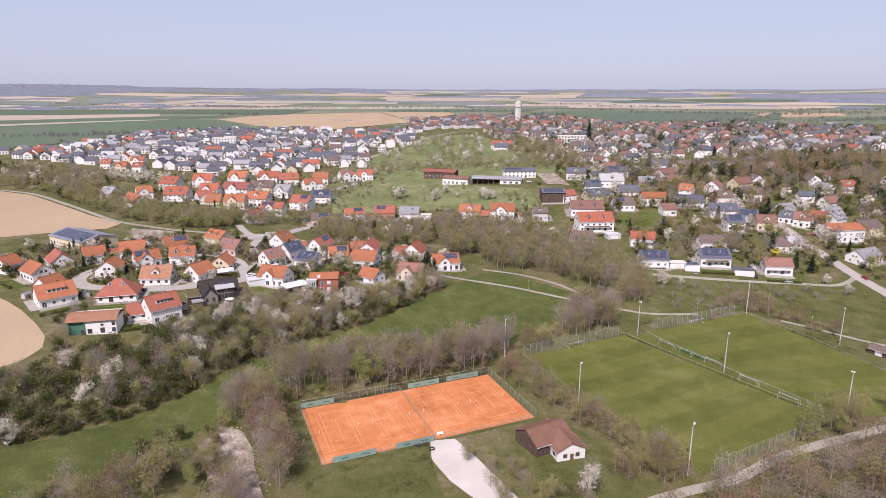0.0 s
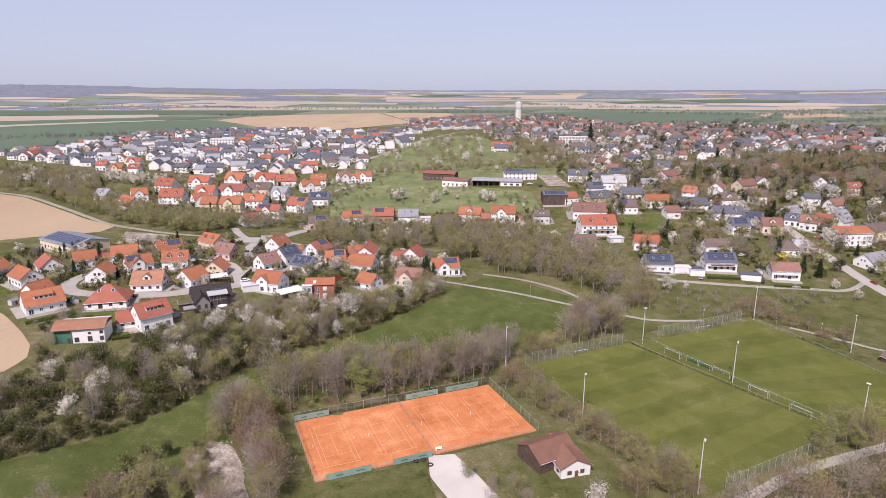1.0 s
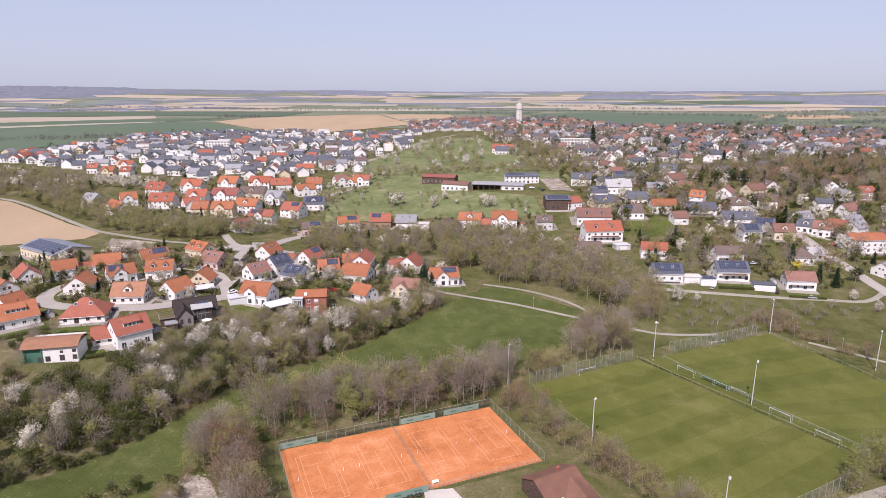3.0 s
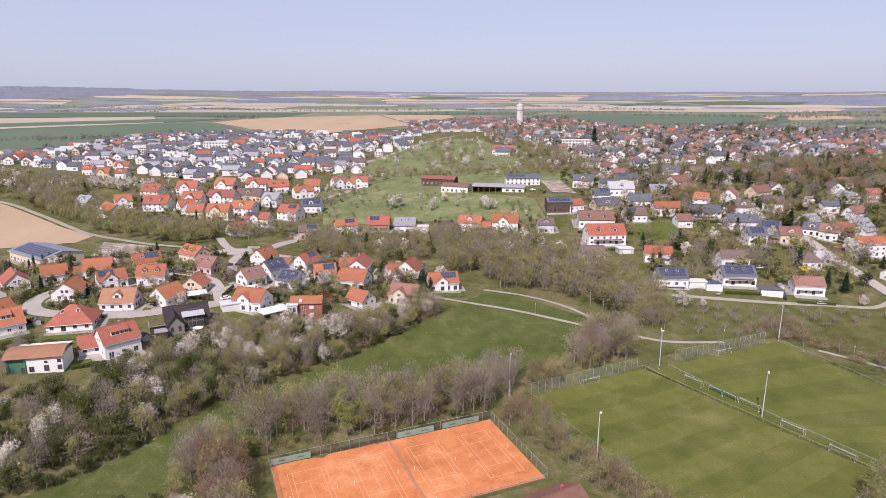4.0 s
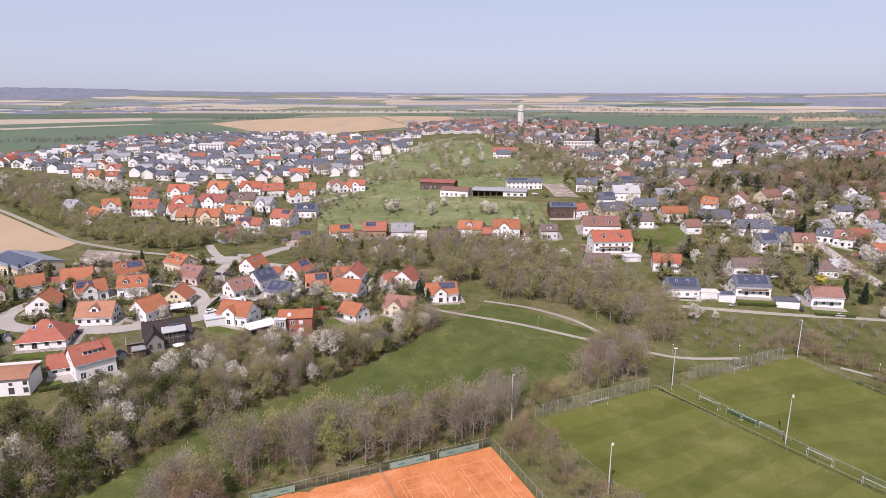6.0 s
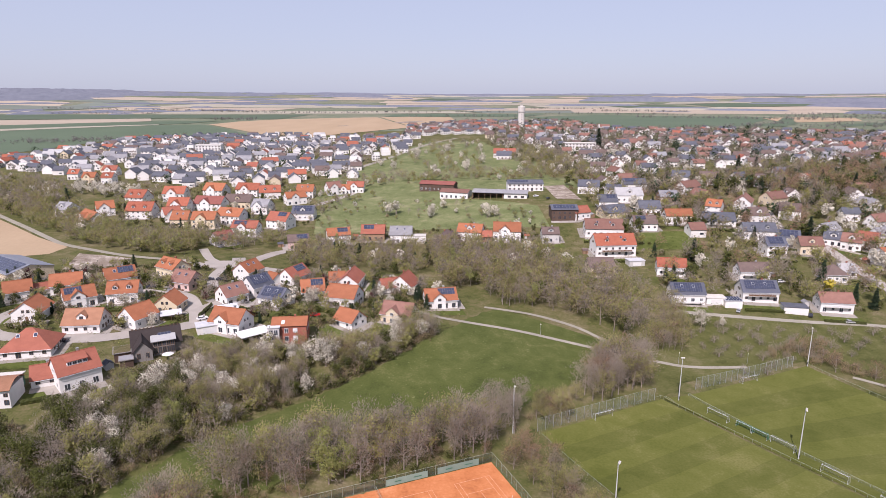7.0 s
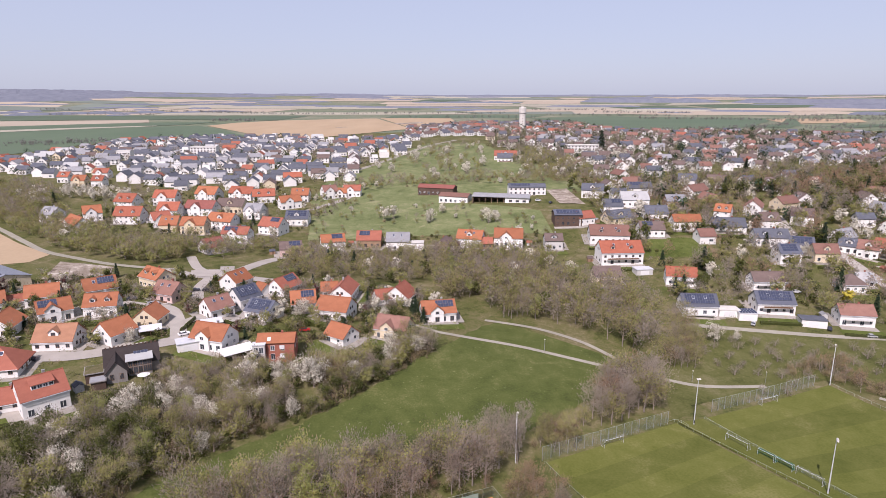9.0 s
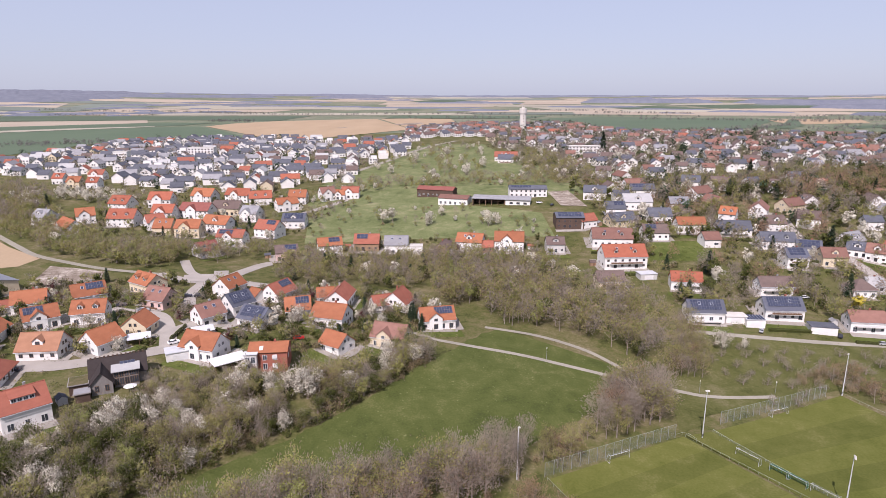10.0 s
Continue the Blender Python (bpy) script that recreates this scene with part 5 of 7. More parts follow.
        tube(bm, ((sx, 0, 36), (sx, 0, 43)), (0.12, 0.06), 5)
        part("antenna", bm, "metal_grey", root)


def slab_block(name, x, y, turn, l, w, h, rows, cols, label):
    root = thing(name, pose(x, y, land(x, y), 0, 0, turn), label, "apartment house")
    bm = bmesh.new()
    block(bm, -l / 2, l / 2, -w / 2, w / 2, -3, h)
    part("wall", bm, "wall_white", root)
    bm = bmesh.new()
    block(bm, -l / 2 - 0.4, l / 2 + 0.4, -w / 2 - 0.4, w / 2 + 0.4, h, h + 0.4)
    part("roof", bm, "concrete", root)
    for r in range(rows):
        for c in range(cols):
            add_window(root, -l / 2 + l * (c + 0.5) / cols, -w / 2, 0.8 + r * 3.0, 0, 1.7, 1.6, "frame_brown")
    HOUSES.append((x, y, l / 2))


water_tower(141, 1192)
slab_block("apartment_house", -297, 855, 6, 31, 14, 12.5, 4, 8, "white four-storey apartment block with dark windows")
slab_block("apartment_house", 163, 803, -2, 36, 13, 9, 3, 9, "long white three-storey flat-roofed building")
slab_block("apartment_house", -384, 830, 4, 16, 12, 11, 3, 5, "white flat-roofed apartment block")
mast = thing("radio_mast", pose(-304, 908, land(-304, 908)), "thin grey radio mast above the roofs", "mast")
bm = bmesh.new()
tube(bm, ((0, 0, -1), (0, 0, 24)), (0.55, 0.3), 8)
part("pole", bm, "metal_grey", mast)
bm = bmesh.new()
block(bm, -1.0, 1.0, -0.1, 0.1, 22, 22.3)
part("crossarm", bm, "metal_grey", mast)

# ---- the far village ----
def inside(x, y, poly):
    hit = False
    for (x0, y0), (x1, y1) in zip(poly, poly[1:] + poly[:1]):
        if (y0 > y) != (y1 > y) and x < (x1 - x0) * (y - y0) / (y1 - y0) + x0:
            hit = not hit
    return hit


SMALL = {}


def small_house(x, y, turn, l, w, ridge, roof, wall):
    key = (l, w, ridge, roof, wall)
    eave = ridge - math.tan(radians(36)) * w / 2
    if key not in SMALL:
        a, b = bmesh.new(), bmesh.new()
        gable_walls(a, l, w, eave, ridge)
        gable_roof(b, l, w, eave, ridge)
        SMALL[key] = (mesh_from("wall", a, "wall_" + wall), mesh_from("roof", b, "roof_" + roof))
    a, b = SMALL[key]
    root = thing("house", pose(x, y, land(x, y), 0, 0, turn), f"{'white' if wall == 'white' else 'cream'} rendered village house with {WORDS[roof]} roof", "house", "far village houses")
    part("wall", a, None, root)
    part("roof", b, None, root)
    add_window(root, l * 0.2, -w / 2, 1.0, 0, 2.6, 1.5)
    add_window(root, -l / 2, 0, max(3.4, eave - 0.4), -90, 1.5, 1.4)
    HOUSES.append((x, y, max(l, w) / 2))


ZONE_NEW = [(-497, 736), (-394, 676), (-330, 700), (-261, 614), (-197, 622), (-121, 628), (-84, 652), (-85, 714), (-45, 846), (-35, 1025), (-168, 1051), (-276, 1115), (-424, 1120), (-498, 1070), (-503, 917), (-517, 826), (-560, 790)]
ZONE_TOP = [(-60, 1040), (-3, 1075), (75, 1050), (95, 1340), (-60, 1260)]
ZONE_OLD = [(57, 866), (125, 812), (120, 700), (141, 622), (235, 625), (255, 640), (420, 660), (560, 760), (720, 1056), (578, 1080), (456, 1126), (300, 1110), (249, 1321), (100, 1335)]
ZONE_EAST = [(330, 345), (300, 440), (330, 500), (420, 560), (560, 700), (700, 760), (560, 520), (420, 360)]
ZONE_SLOPE = [(125, 455), (190, 430), (300, 455), (340, 560), (300, 620), (130, 620)]
FAR_STUFF = []


BIG = ((12, 10, 9.0), (14, 10.5, 9.2), (11, 11, 8.6), (17, 10.5, 9.4))
MODEST = ((11, 9, 8.2), (13, 9.5, 8.6), (10, 10, 8.0), (15, 10, 8.8))


def estate(poly, turn, along_step, row_step, roofs, seed, thing_limit, keep=0.9, sizes=MODEST):
    """Houses in rows along streets, all over one quarter."""
    rng = random.Random(seed)
    kinds, weights = zip(*roofs)
    ca, sa = math.cos(radians(turn)), math.sin(radians(turn))
    cx = sum(p[0] for p in poly) / len(poly)
    cy = sum(p[1] for p in poly) / len(poly)
    for r in range(-40, 41):
        for c in range(-60, 61):
            a, b = c * along_step + rng.uniform(-4.5, 4.5), r * row_step + (5 if c % 2 else -4) + rng.uniform(-5, 5)
            bend = 18 * math.sin(a * 0.008 + seed)
            x, y = cx + a * ca - (b + bend) * sa, cy + a * sa + (b + bend) * ca
            if rng.random() > keep or not inside(x, y, poly) or any((x - u) ** 2 + (y - v) ** 2 < (q + 6) ** 2 for u, v, q in HOUSES):
                continue
            roof = rng.choices(kinds, weights)[0]
            wall = "white" if rng.random() < 0.93 else "cream"
            l, w, ridge = rng.choice(sizes)
            if roof == "flat" and y < thing_limit:
                roof = "slate"
            t = turn + (90 if rng.random() < 0.38 else 0) + rng.uniform(-14, 14)
            if y < thing_limit:
                small_house(x, y, (t + 90) % 180 - 90, l, w, ridge, roof, wall)
            else:
                FAR_STUFF.append((x, y, t, l, w, ridge, roof, wall))
                HOUSES.append((x, y, max(l, w) / 2))


NEW_MIX = [("slate", 7), ("grey", 2.6), ("palegrey", 0.7), ("flat", 1.9), ("red", 0.9), ("orangered", 0.6), ("brown", 1.2)]
OLD_MIX = [("brownred", 3.6), ("brown", 5), ("red", 0.5), ("slate", 3.4), ("grey", 1.4), ("orangered", 0.15)]
estate(ZONE_NEW, 8, 18.5, 22.5, NEW_MIX, 3, 700, 0.84, BIG)
estate(ZONE_TOP, 20, 15, 19, OLD_MIX, 4, 0)
estate(ZONE_SLOPE, 4, 24, 30, OLD_MIX, 8, 700, 0.45)
estate(ZONE_OLD, -6, 19, 24, OLD_MIX, 5, 680, 0.58)
estate(ZONE_EAST, 30, 20, 26, OLD_MIX, 6, 500, 0.45)


def house_stuff():
    """The farthest quarters, one mass of walls and roofs."""
    names = ["wall_white", "wall_cream"] + ["roof_" + k for k in ("slate", "grey", "palegrey", "red", "orange", "brown", "brownred", "orangered")]
    verts, faces, slots = [], [], []
    for x, y, t, l, w, ridge, roof, wall in FAR_STUFF:
        m = pose(x, y, land(x, y), 0, 0, t)
        eave = ridge - 0.72 * w / 2
        p, q, o = l / 2, w / 2, 0.5
        if roof == "flat":
            # a cubic house: two storeys, a set-back top storey and flat roofs
            for x0, x1, y0, y1, z0, z1 in ((-p * 0.8, p * 0.8, -q, q, -3, 6.0), (-p * 0.35, p * 0.75, -q * 0.7, q * 0.9, 6.0, 8.8)):
                k = len(verts)
                verts += [m @ Vector((a, b, c)) for c in (z0, z1) for a, b in ((x0, y0), (x1, y0), (x1, y1), (x0, y1))]
                for f in ((0, 1, 5, 4), (1, 2, 6, 5), (2, 3, 7, 6), (3, 0, 4, 7), (4, 5, 6, 7)):
                    faces.append(tuple(k + i for i in f))
                    slots.append(names.index("roof_palegrey") if f == (4, 5, 6, 7) else 0)
            for u, z in ((-0.5, 1.0), (0.1, 1.0), (0.55, 1.0), (-0.5, 3.8), (0.1, 3.8), (0.55, 3.8)):
                k = len(verts)
                verts += [m @ Vector((u * p + a, -q - 0.04, z + b)) for a, b in ((-0.9, 0), (0.9, 0), (0.9, 1.5), (-0.9, 1.5))]
                faces.append((k, k + 1, k + 2, k + 3))
                slots.append(len(names))
            continue
        k = len(verts)
        body = [(-p, -q, -3), (p, -q, -3), (p, q, -3), (-p, q, -3), (-p, -q, eave), (p, -q, eave), (p, q, eave), (-p, q, eave), (-p, 0, ridge), (p, 0, ridge)]
        top = [(-p - o, -q - o, eave - 0.2), (p + o, -q - o, eave - 0.2), (p + o, 0, ridge + 0.25), (-p - o, 0, ridge + 0.25), (p + o, q + o, eave - 0.2), (-p - o, q + o, eave - 0.2)]
        verts += [m @ Vector(v) for v in body + top]
        for f in ((0, 1, 5, 4), (2, 3, 7, 6), (1, 2, 6, 9, 5), (3, 0, 4, 8, 7)):
            faces.append(tuple(k + i for i in f))
            slots.append(names.index("wall_" + wall))
        for f in ((10, 11, 12, 13), (13, 12, 14, 15)):
            faces.append(tuple(k + i for i in f))
            slots.append(names.index("roof_" + roof))
        # window bands as small sunk boxes
        panes = [(u * l, -q - 0.04, 1, 0, z) for u in (-0.30, 0.0, 0.30) for z in ((0.9, 3.5) if eave > 4.9 else (0.9,))]
        panes += [(side * (p + 0.04), v, 0, 1, z) for side in (-1, 1) for v, z in ((-q * 0.45, 0.9), (q * 0.45, 0.9), (-1.3, 3.7), (1.3, 3.7))]
        for cx, cy, dx, dy, z in panes:
            kk = len(verts)
            verts += [m @ Vector((cx + a * dx, cy + a * dy, z + b)) for a, b in ((-0.75, 0), (0.75, 0), (0.75, 1.5), (-0.75, 1.5))]
            faces.append((kk, kk + 1, kk + 2, kk + 3))
            slots.append(len(names))
    me = bpy.data.meshes.new("far_houses")
    me.from_pydata(verts, [], faces)
    for nme in names + ["glass"]:
        me.materials.append(MATS[nme])
    me.polygons.foreach_set("material_index", slots)
    me.update()
    tagged(new("far_houses", me), "far village houses with white walls and mixed tiled roofs", "houses", kind="stuff")


house_stuff()


def strew(poly, n, seed, gap=1.0):
    rng = random.Random(seed)
    x0, x1, y0, y1 = min(p[0] for p in poly), max(p[0] for p in poly), min(p[1] for p in poly), max(p[1] for p in poly)
    out = []
    near = {}
    for a, b, r in HOUSES:
        near.setdefault((int(a // 30), int(b // 30)), []).append((a, b, r))
    for _ in range(n * 8):
        if len(out) >= n:
            break
        x, y = rng.uniform(x0, x1), rng.uniform(y0, y1)
        if not inside(x, y, poly):
            continue
        cells = [h for i in (-1, 0, 1) for j in (-1, 0, 1) for h in near.get((int(x // 30) + i, int(y // 30) + j), ())]
        if all((x - a) ** 2 + (y - b) ** 2 > (r * 0.8 + gap) ** 2 for a, b, r in cells):
            out.append((x, y))
    return out


for poly, n, tag in ((ZONE_NEW, 620, "new"), (ZONE_TOP, 170, "hilltop"), (ZONE_OLD, 3100, "old"), (ZONE_EAST, 1000, "east"), (ZONE_SLOPE, 300, "slope")):
    sp = strew(poly, n, len(tag) + n)
    a, b, c = int(n * 0.50), int(n * 0.84), int(n * 0.91)
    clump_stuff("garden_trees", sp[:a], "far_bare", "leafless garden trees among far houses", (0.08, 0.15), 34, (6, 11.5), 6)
    clump_stuff("garden_bushes", sp[a:b], "hazed_green", "green garden trees among far houses", (0.09, 0.17), 32, (4, 9.5), 7)
    clump_stuff("blossoming_trees", sp[b:c], "blossom", "white blossoming trees among far houses", (0.08, 0.14), 36, (5, 9), 8)
    clump_stuff("garden_conifers", sp[c:], "needle", "dark conifers among far houses", (0.08, 0.14), 40, (7, 13), 9)

# low growth in gardens and along banks
def undergrowth(poly, n, material, label, seed, size, high):
    rng = random.Random(seed)
    spots = [(x, y) for x, y in strew(poly, n, seed, 0.3) if all((x - a) ** 2 + (y - b) ** 2 > (r + 0.8) ** 2 for a, b, r in LANES if abs(y - b) < 6)]
    verts, faces = [], []
    for x, y in spots:
        h, wide = rng.uniform(*high), rng.uniform(0.6, 1.8)
        z = land(x, y)
        for _ in range(13):
            a, d = rng.random() * math.tau, rng.random() ** 0.5 * wide
            p = Vector((x + math.cos(a) * d, y + math.sin(a) * d, z + h * rng.uniform(0.1, 1.0) * (1.1 - 0.6 * d / wide)))
            nrm = Vector((rng.gauss(0, 0.6), rng.gauss(-0.2, 0.6), 1)).normalized()
            u = nrm.orthogonal().normalized()
            v, s, k = nrm.cross(u), rng.uniform(*size), len(verts)
            verts += [p - u * s, p + u * s - v * s * 0.4, p + v * s]
            faces.append((k, k + 1, k + 2))
    me = bpy.data.meshes.new("undergrowth")
    me.from_pydata(verts, [], faces)
    me.materials.append(MATS[material])
    tagged(new("undergrowth", me), label, "undergrowth", kind="stuff")


GARDENS = [(-225, 285), (-150, 255), (-95, 262), (-40, 290), (8, 315), (6, 352), (-40, 372), (-90, 374), (-150, 370), (-240, 348)]
SLOPE = [(112, 342), (200, 338), (300, 330), (380, 560), (230, 615), (120, 600), (100, 470), (60, 436), (-80, 432), (-80, 424), (70, 410)]
for poly, n, k in ((GARDENS, 1100, 0), (SLOPE, 1700, 3)):
    undergrowth(poly, n, "leaf_green", "low dark green garden shrubs and beds", 71 + k, (0.16, 0.34), (0.8, 2.4))
    undergrowth(poly, n // 2, "twig_brown", "low brown leafless garden shrubs", 72 + k, (0.14, 0.28), (0.8, 2.2))
    undergrowth(poly, n // 2, "bud_olive", "low olive green garden shrubs in bud", 73 + k, (0.14, 0.30), (0.8, 2.4))

# ---- plants ----
def raw_mesh(name, verts, faces, *mats, slots=None):
    me = bpy.data.meshes.new(name)
    me.from_pydata(verts, [], faces)
    for m in mats:
        me.materials.append(MATS[m])
    if slots is not None:
        me.polygons.foreach_set("material_index", slots)
    me.update()
    return me


def limbs(rng, h, spread, start, n, lean=0.15, r0=0.16):
    """A trunk with tapered limbs that fork once; gives its mesh data and the ends of the branches."""
    bm = bmesh.new()
    top = Vector((rng.uniform(-lean, lean) * h * 0.4, rng.uniform(-lean, lean) * h * 0.4, h * 0.9))
    spine = [Vector((0, 0, -0.8)), Vector((0, 0, start * h * 0.6)), top * 0.55, top]
    tube(bm, spine, (r0 * 1.25, r0, r0 * 0.6, 0.02), 5)
    ends = [top]
    for i in range(n):
        f = start + (0.85 - start) * (i + rng.random()) / n
        a = rng.random() * math.tau
        p = top * f
        reach = spread * (1.1 - 0.55 * f) * rng.uniform(0.7, 1.05)
        q = p + Vector((math.cos(a) * reach, math.sin(a) * reach, h * rng.uniform(0.12, 0.30)))
        mid = (p + q) / 2 + Vector((0, 0, -0.06 * h))
        tube(bm, (p, mid, q), (r0 * 0.5 * (1.2 - f), r0 * 0.3 * (1.2 - f), 0.02), 3)
        ends.append(q)
        for _ in range(1):
            e = q + Vector((rng.uniform(-1, 1), rng.uniform(-1, 1), rng.uniform(0.1, 1.2))) * spread * 0.35
            tube(bm, (mid.lerp(q, 0.6), e), (0.03, 0.012), 3)
            ends.append(e)
    return bm, ends


def sprays(rng, n, centre, radii, spots, length, width, rise=0.5, hug=0.5, lump=1.0):
    """Thin twigs, each one sliver, that stream outwards and up round the ends of the branches."""
    verts, faces = [], []
    c = Vector(centre)
    for _ in range(n):
        if rng.random() < hug and spots:
            p = rng.choice(spots) + Vector((rng.gauss(0, lump), rng.gauss(0, lump), rng.gauss(0, lump * 0.8)))
        else:
            d = Vector((rng.gauss(0, 1), rng.gauss(0, 1), rng.gauss(0, 1))).normalized() * rng.random() ** 0.45
            p = c + Vector((d.x * radii[0], d.y * radii[0], d.z * radii[1]))
        way = (p - c).normalized() + Vector((rng.gauss(0, 0.5), rng.gauss(0, 0.5), rise + rng.gauss(0, 0.4)))
        way = way.normalized() * rng.uniform(*length)
        side = way.cross(Vector((rng.gauss(0, 1), rng.gauss(0, 1), rng.gauss(0, 1)))).normalized() * width * rng.uniform(0.9, 2.0)
        k = len(verts)
        verts += [p - side, p + side, p + way]
        faces.append((k, k + 1, k + 2))
    return verts, faces


def leaves(rng, n, lumps, size, flat=0.5):
    """Leaf or petal clumps: small folded quads gathered round some lumps of a crown."""
    verts, faces = [], []
    for _ in range(n):
        c, r = rng.choice(lumps)
        d = Vector((rng.gauss(0, 1), rng.gauss(0, 1), rng.gauss(0, 1))).normalized()
        p = c + d * r * rng.uniform(0.55, 1.08)
        nrm = (d + Vector((rng.gauss(0, flat), rng.gauss(0, flat), 0.4 + rng.gauss(0, flat)))).normalized()
        a = nrm.orthogonal().normalized()
        a = Matrix.Rotation(rng.random() * math.tau, 3, nrm) @ a
        b = nrm.cross(a)
        s = rng.uniform(*size)
        k = len(verts)
        verts += [p - a * s - b * s * 0.5, p + a * s - b * s * 0.5, p + b * s * 0.9 + nrm * s * 0.2]
        faces.append((k, k + 1, k + 2))
    return verts, faces


def merged(*sets):
    verts, faces, slots = [], [], []
    for i, (v, f) in enumerate(sets):
        k = len(verts)
        verts += v
        faces += [tuple(a + k for a in q) for q in f]
        slots += [i] * len(f)
    return verts, faces, slots


PLANTS = {}


def bare_tree(seed, h, spread, start, n, mat, name, twig=1250, wide=0.06, buds=0, bud_mat="bud_olive", shape=None):
    rng = random.Random(seed)
    bm, ends = limbs(rng, h, spread, start, n)
    trunk = mesh_from("trunk", bm, "bark")
    zc = h * (start + 1) / 2
    rad = shape or (spread * 0.95, h * (1 - start) * 0.52)
    sets = [sprays(rng, twig, (0, 0, zc * 0.92), rad, ends, (0.28, 0.72) if h > 5 else (0.2, 0.5), wide, 0.45, 0.72, spread * 0.24)]
    if buds:
        lumps = [(e, spread * 0.30) for e in ends] + [(Vector((0, 0, zc)), spread * 0.7)]
        sets.append(leaves(rng, buds, lumps, (0.13, 0.27)))
    v, f, s = merged(*sets)
    PLANTS.setdefault(name, []).append((trunk, raw_mesh("crown", v, f, mat, bud_mat, slots=s), h))


def leaf_tree(seed, h, spread, start, count, size, mat, name, twig_mat="twig_grey", twigs=500, lump_n=16, squash=0.8):
    rng = random.Random(seed)
    bm, ends = limbs(rng, h * 0.92, spread * 0.8, start, 8)
    trunk = mesh_from("trunk", bm, "bark")
    lumps = []
    for _ in range(lump_n):
        d = Vector((rng.gauss(0, 1), rng.gauss(0, 1), rng.gauss(0, 1))).normalized() * rng.random() ** 0.5
        zc, rz = h * (start + 1) / 2, h * (1 - start) / 2
        lumps.append((Vector((d.x * spread * 0.75, d.y * spread * 0.75, zc + d.z * rz * squash)), spread * rng.uniform(0.24, 0.45)))
    v, f, s = merged(leaves(rng, count, lumps, size), sprays(rng, twigs, (0, 0, h * 0.5), (spread, h * 0.45), ends, (0.3, 0.8), 0.06, 0.6, 0.6, spread * 0.24))
    PLANTS.setdefault(name, []).append((trunk, raw_mesh("crown", v, f, mat, twig_mat, slots=s), h))


def shrub_mesh(seed, h, spread, count, size, mat, name, twigs=300, twig_mat="twig_brown"):
    rng = random.Random(seed)
    lumps = [(Vector((rng.uniform(-0.6, 0.6) * spread, rng.uniform(-0.6, 0.6) * spread, h * rng.uniform(0.3, 0.68))), spread * rng.uniform(0.3, 0.5)) for _ in range(9)]
    sets = []
    sets.append(leaves(rng, count, lumps, size) if count else ([], []))
    sets.append(sprays(rng, twigs, (0, 0, 0.1), (spread * 0.9, h * 0.6), [c for c, _ in lumps], (0.25, 0.7), 0.06, 0.6, 0.7, spread * 0.28))
    v, f, s = merged(*sets)
    PLANTS.setdefault(name, []).append((None, raw_mesh("shrub", v, f, mat, twig_mat, slots=s), h))


def conifer_mesh(seed, h, r, name, n=1500, mat="needle"):
    rng = random.Random(seed)
    bm = bmesh.new()
    tube(bm, ((0, 0, -0.8), (0, 0, h * 0.5), (0, 0, h)), (0.2, 0.12, 0.02), 6)
    trunk = mesh_from("trunk", bm, "bark")
    verts, faces = [], []
    for i in range(n):
        f = rng.random() ** 0.7
        tier = 0.75 + 0.25 * math.sin(f * 34)
        z, a = h * (1 - f * 0.95), rng.random() * math.tau
        rr = r * f * tier * rng.uniform(0.5, 1.0)
        p = Vector((math.cos(a) * rr, math.sin(a) * rr, z))
        out = Vector((math.cos(a), math.sin(a), rng.uniform(-0.55, 0.15))) * rng.uniform(0.4, 0.9)
        side = Vector((-math.sin(a), math.cos(a), rng.uniform(-0.4, 0.4))) * rng.uniform(0.12, 0.25)
        k = len(verts)
        verts += [p - side, p + side, p + out]
        faces.append((k, k + 1, k + 2))
    PLANTS.setdefault(name, []).append((trunk, raw_mesh("crown", verts, faces, mat), h))


for k in range(3):
    bare_tree(11 + k, 11, 3.3, 0.20, 16, "twig_grey", "bare", 1150, 0.075)
    bare_tree(21 + k, 13, 2.4, 0.26, 18, "twig_grey", "alder", 1150, 0.072, shape=(2.0, 5.2))
    bare_tree(31 + k, 10, 3.6, 0.18, 16, "twig_brown", "budding", 800, 0.066, buds=900)
    bare_tree(41 + k, 10, 3.5, 0.16, 15, "twig_russet", "russet", 1150, 0.075)
    bare_tree(15 + k, 11, 3.3, 0.20, 10, "twig_grey", "bare_far", 520, 0.115)
    bare_tree(25 + k, 13, 2.4, 0.28, 10, "twig_grey", "alder_far", 520, 0.11, shape=(2.0, 5.2))
    bare_tree(35 + k, 10, 3.6, 0.18, 10, "twig_brown", "budding_far", 260, 0.11, buds=400)
    bare_tree(45 + k, 10, 3.5, 0.16, 10, "twig_russet", "russet_far", 520, 0.115)
    leaf_tree(51 + k, 7, 2.7, 0.10, 1500, (0.09, 0.18), "blossom", "blossom", twigs=250, lump_n=18)
    leaf_tree(61 + k, 8, 3.4, 0.10, 1800, (0.13, 0.26), "leaf_green", "green", lump_n=22, twigs=260)
    leaf_tree(71 + k, 11, 3.3, 0.12, 2300, (0.11, 0.22), "leaf_fresh", "willow", twigs=350, lump_n=22)
    leaf_tree(81 + k, 6, 2.4, 0.12, 850, (0.09, 0.18), "bud_olive", "olive", twigs=450)
    shrub_mesh(91 + k, 2.4, 1.6, 340, (0.10, 0.21), "leaf_green", "bush", 90)
    shrub_mesh(101 + k, 2.6, 1.8, 110, (0.08, 0.16), "bud_olive", "thicket", 360)
    conifer_mesh(111 + k, 9, 1.9, "conifer")
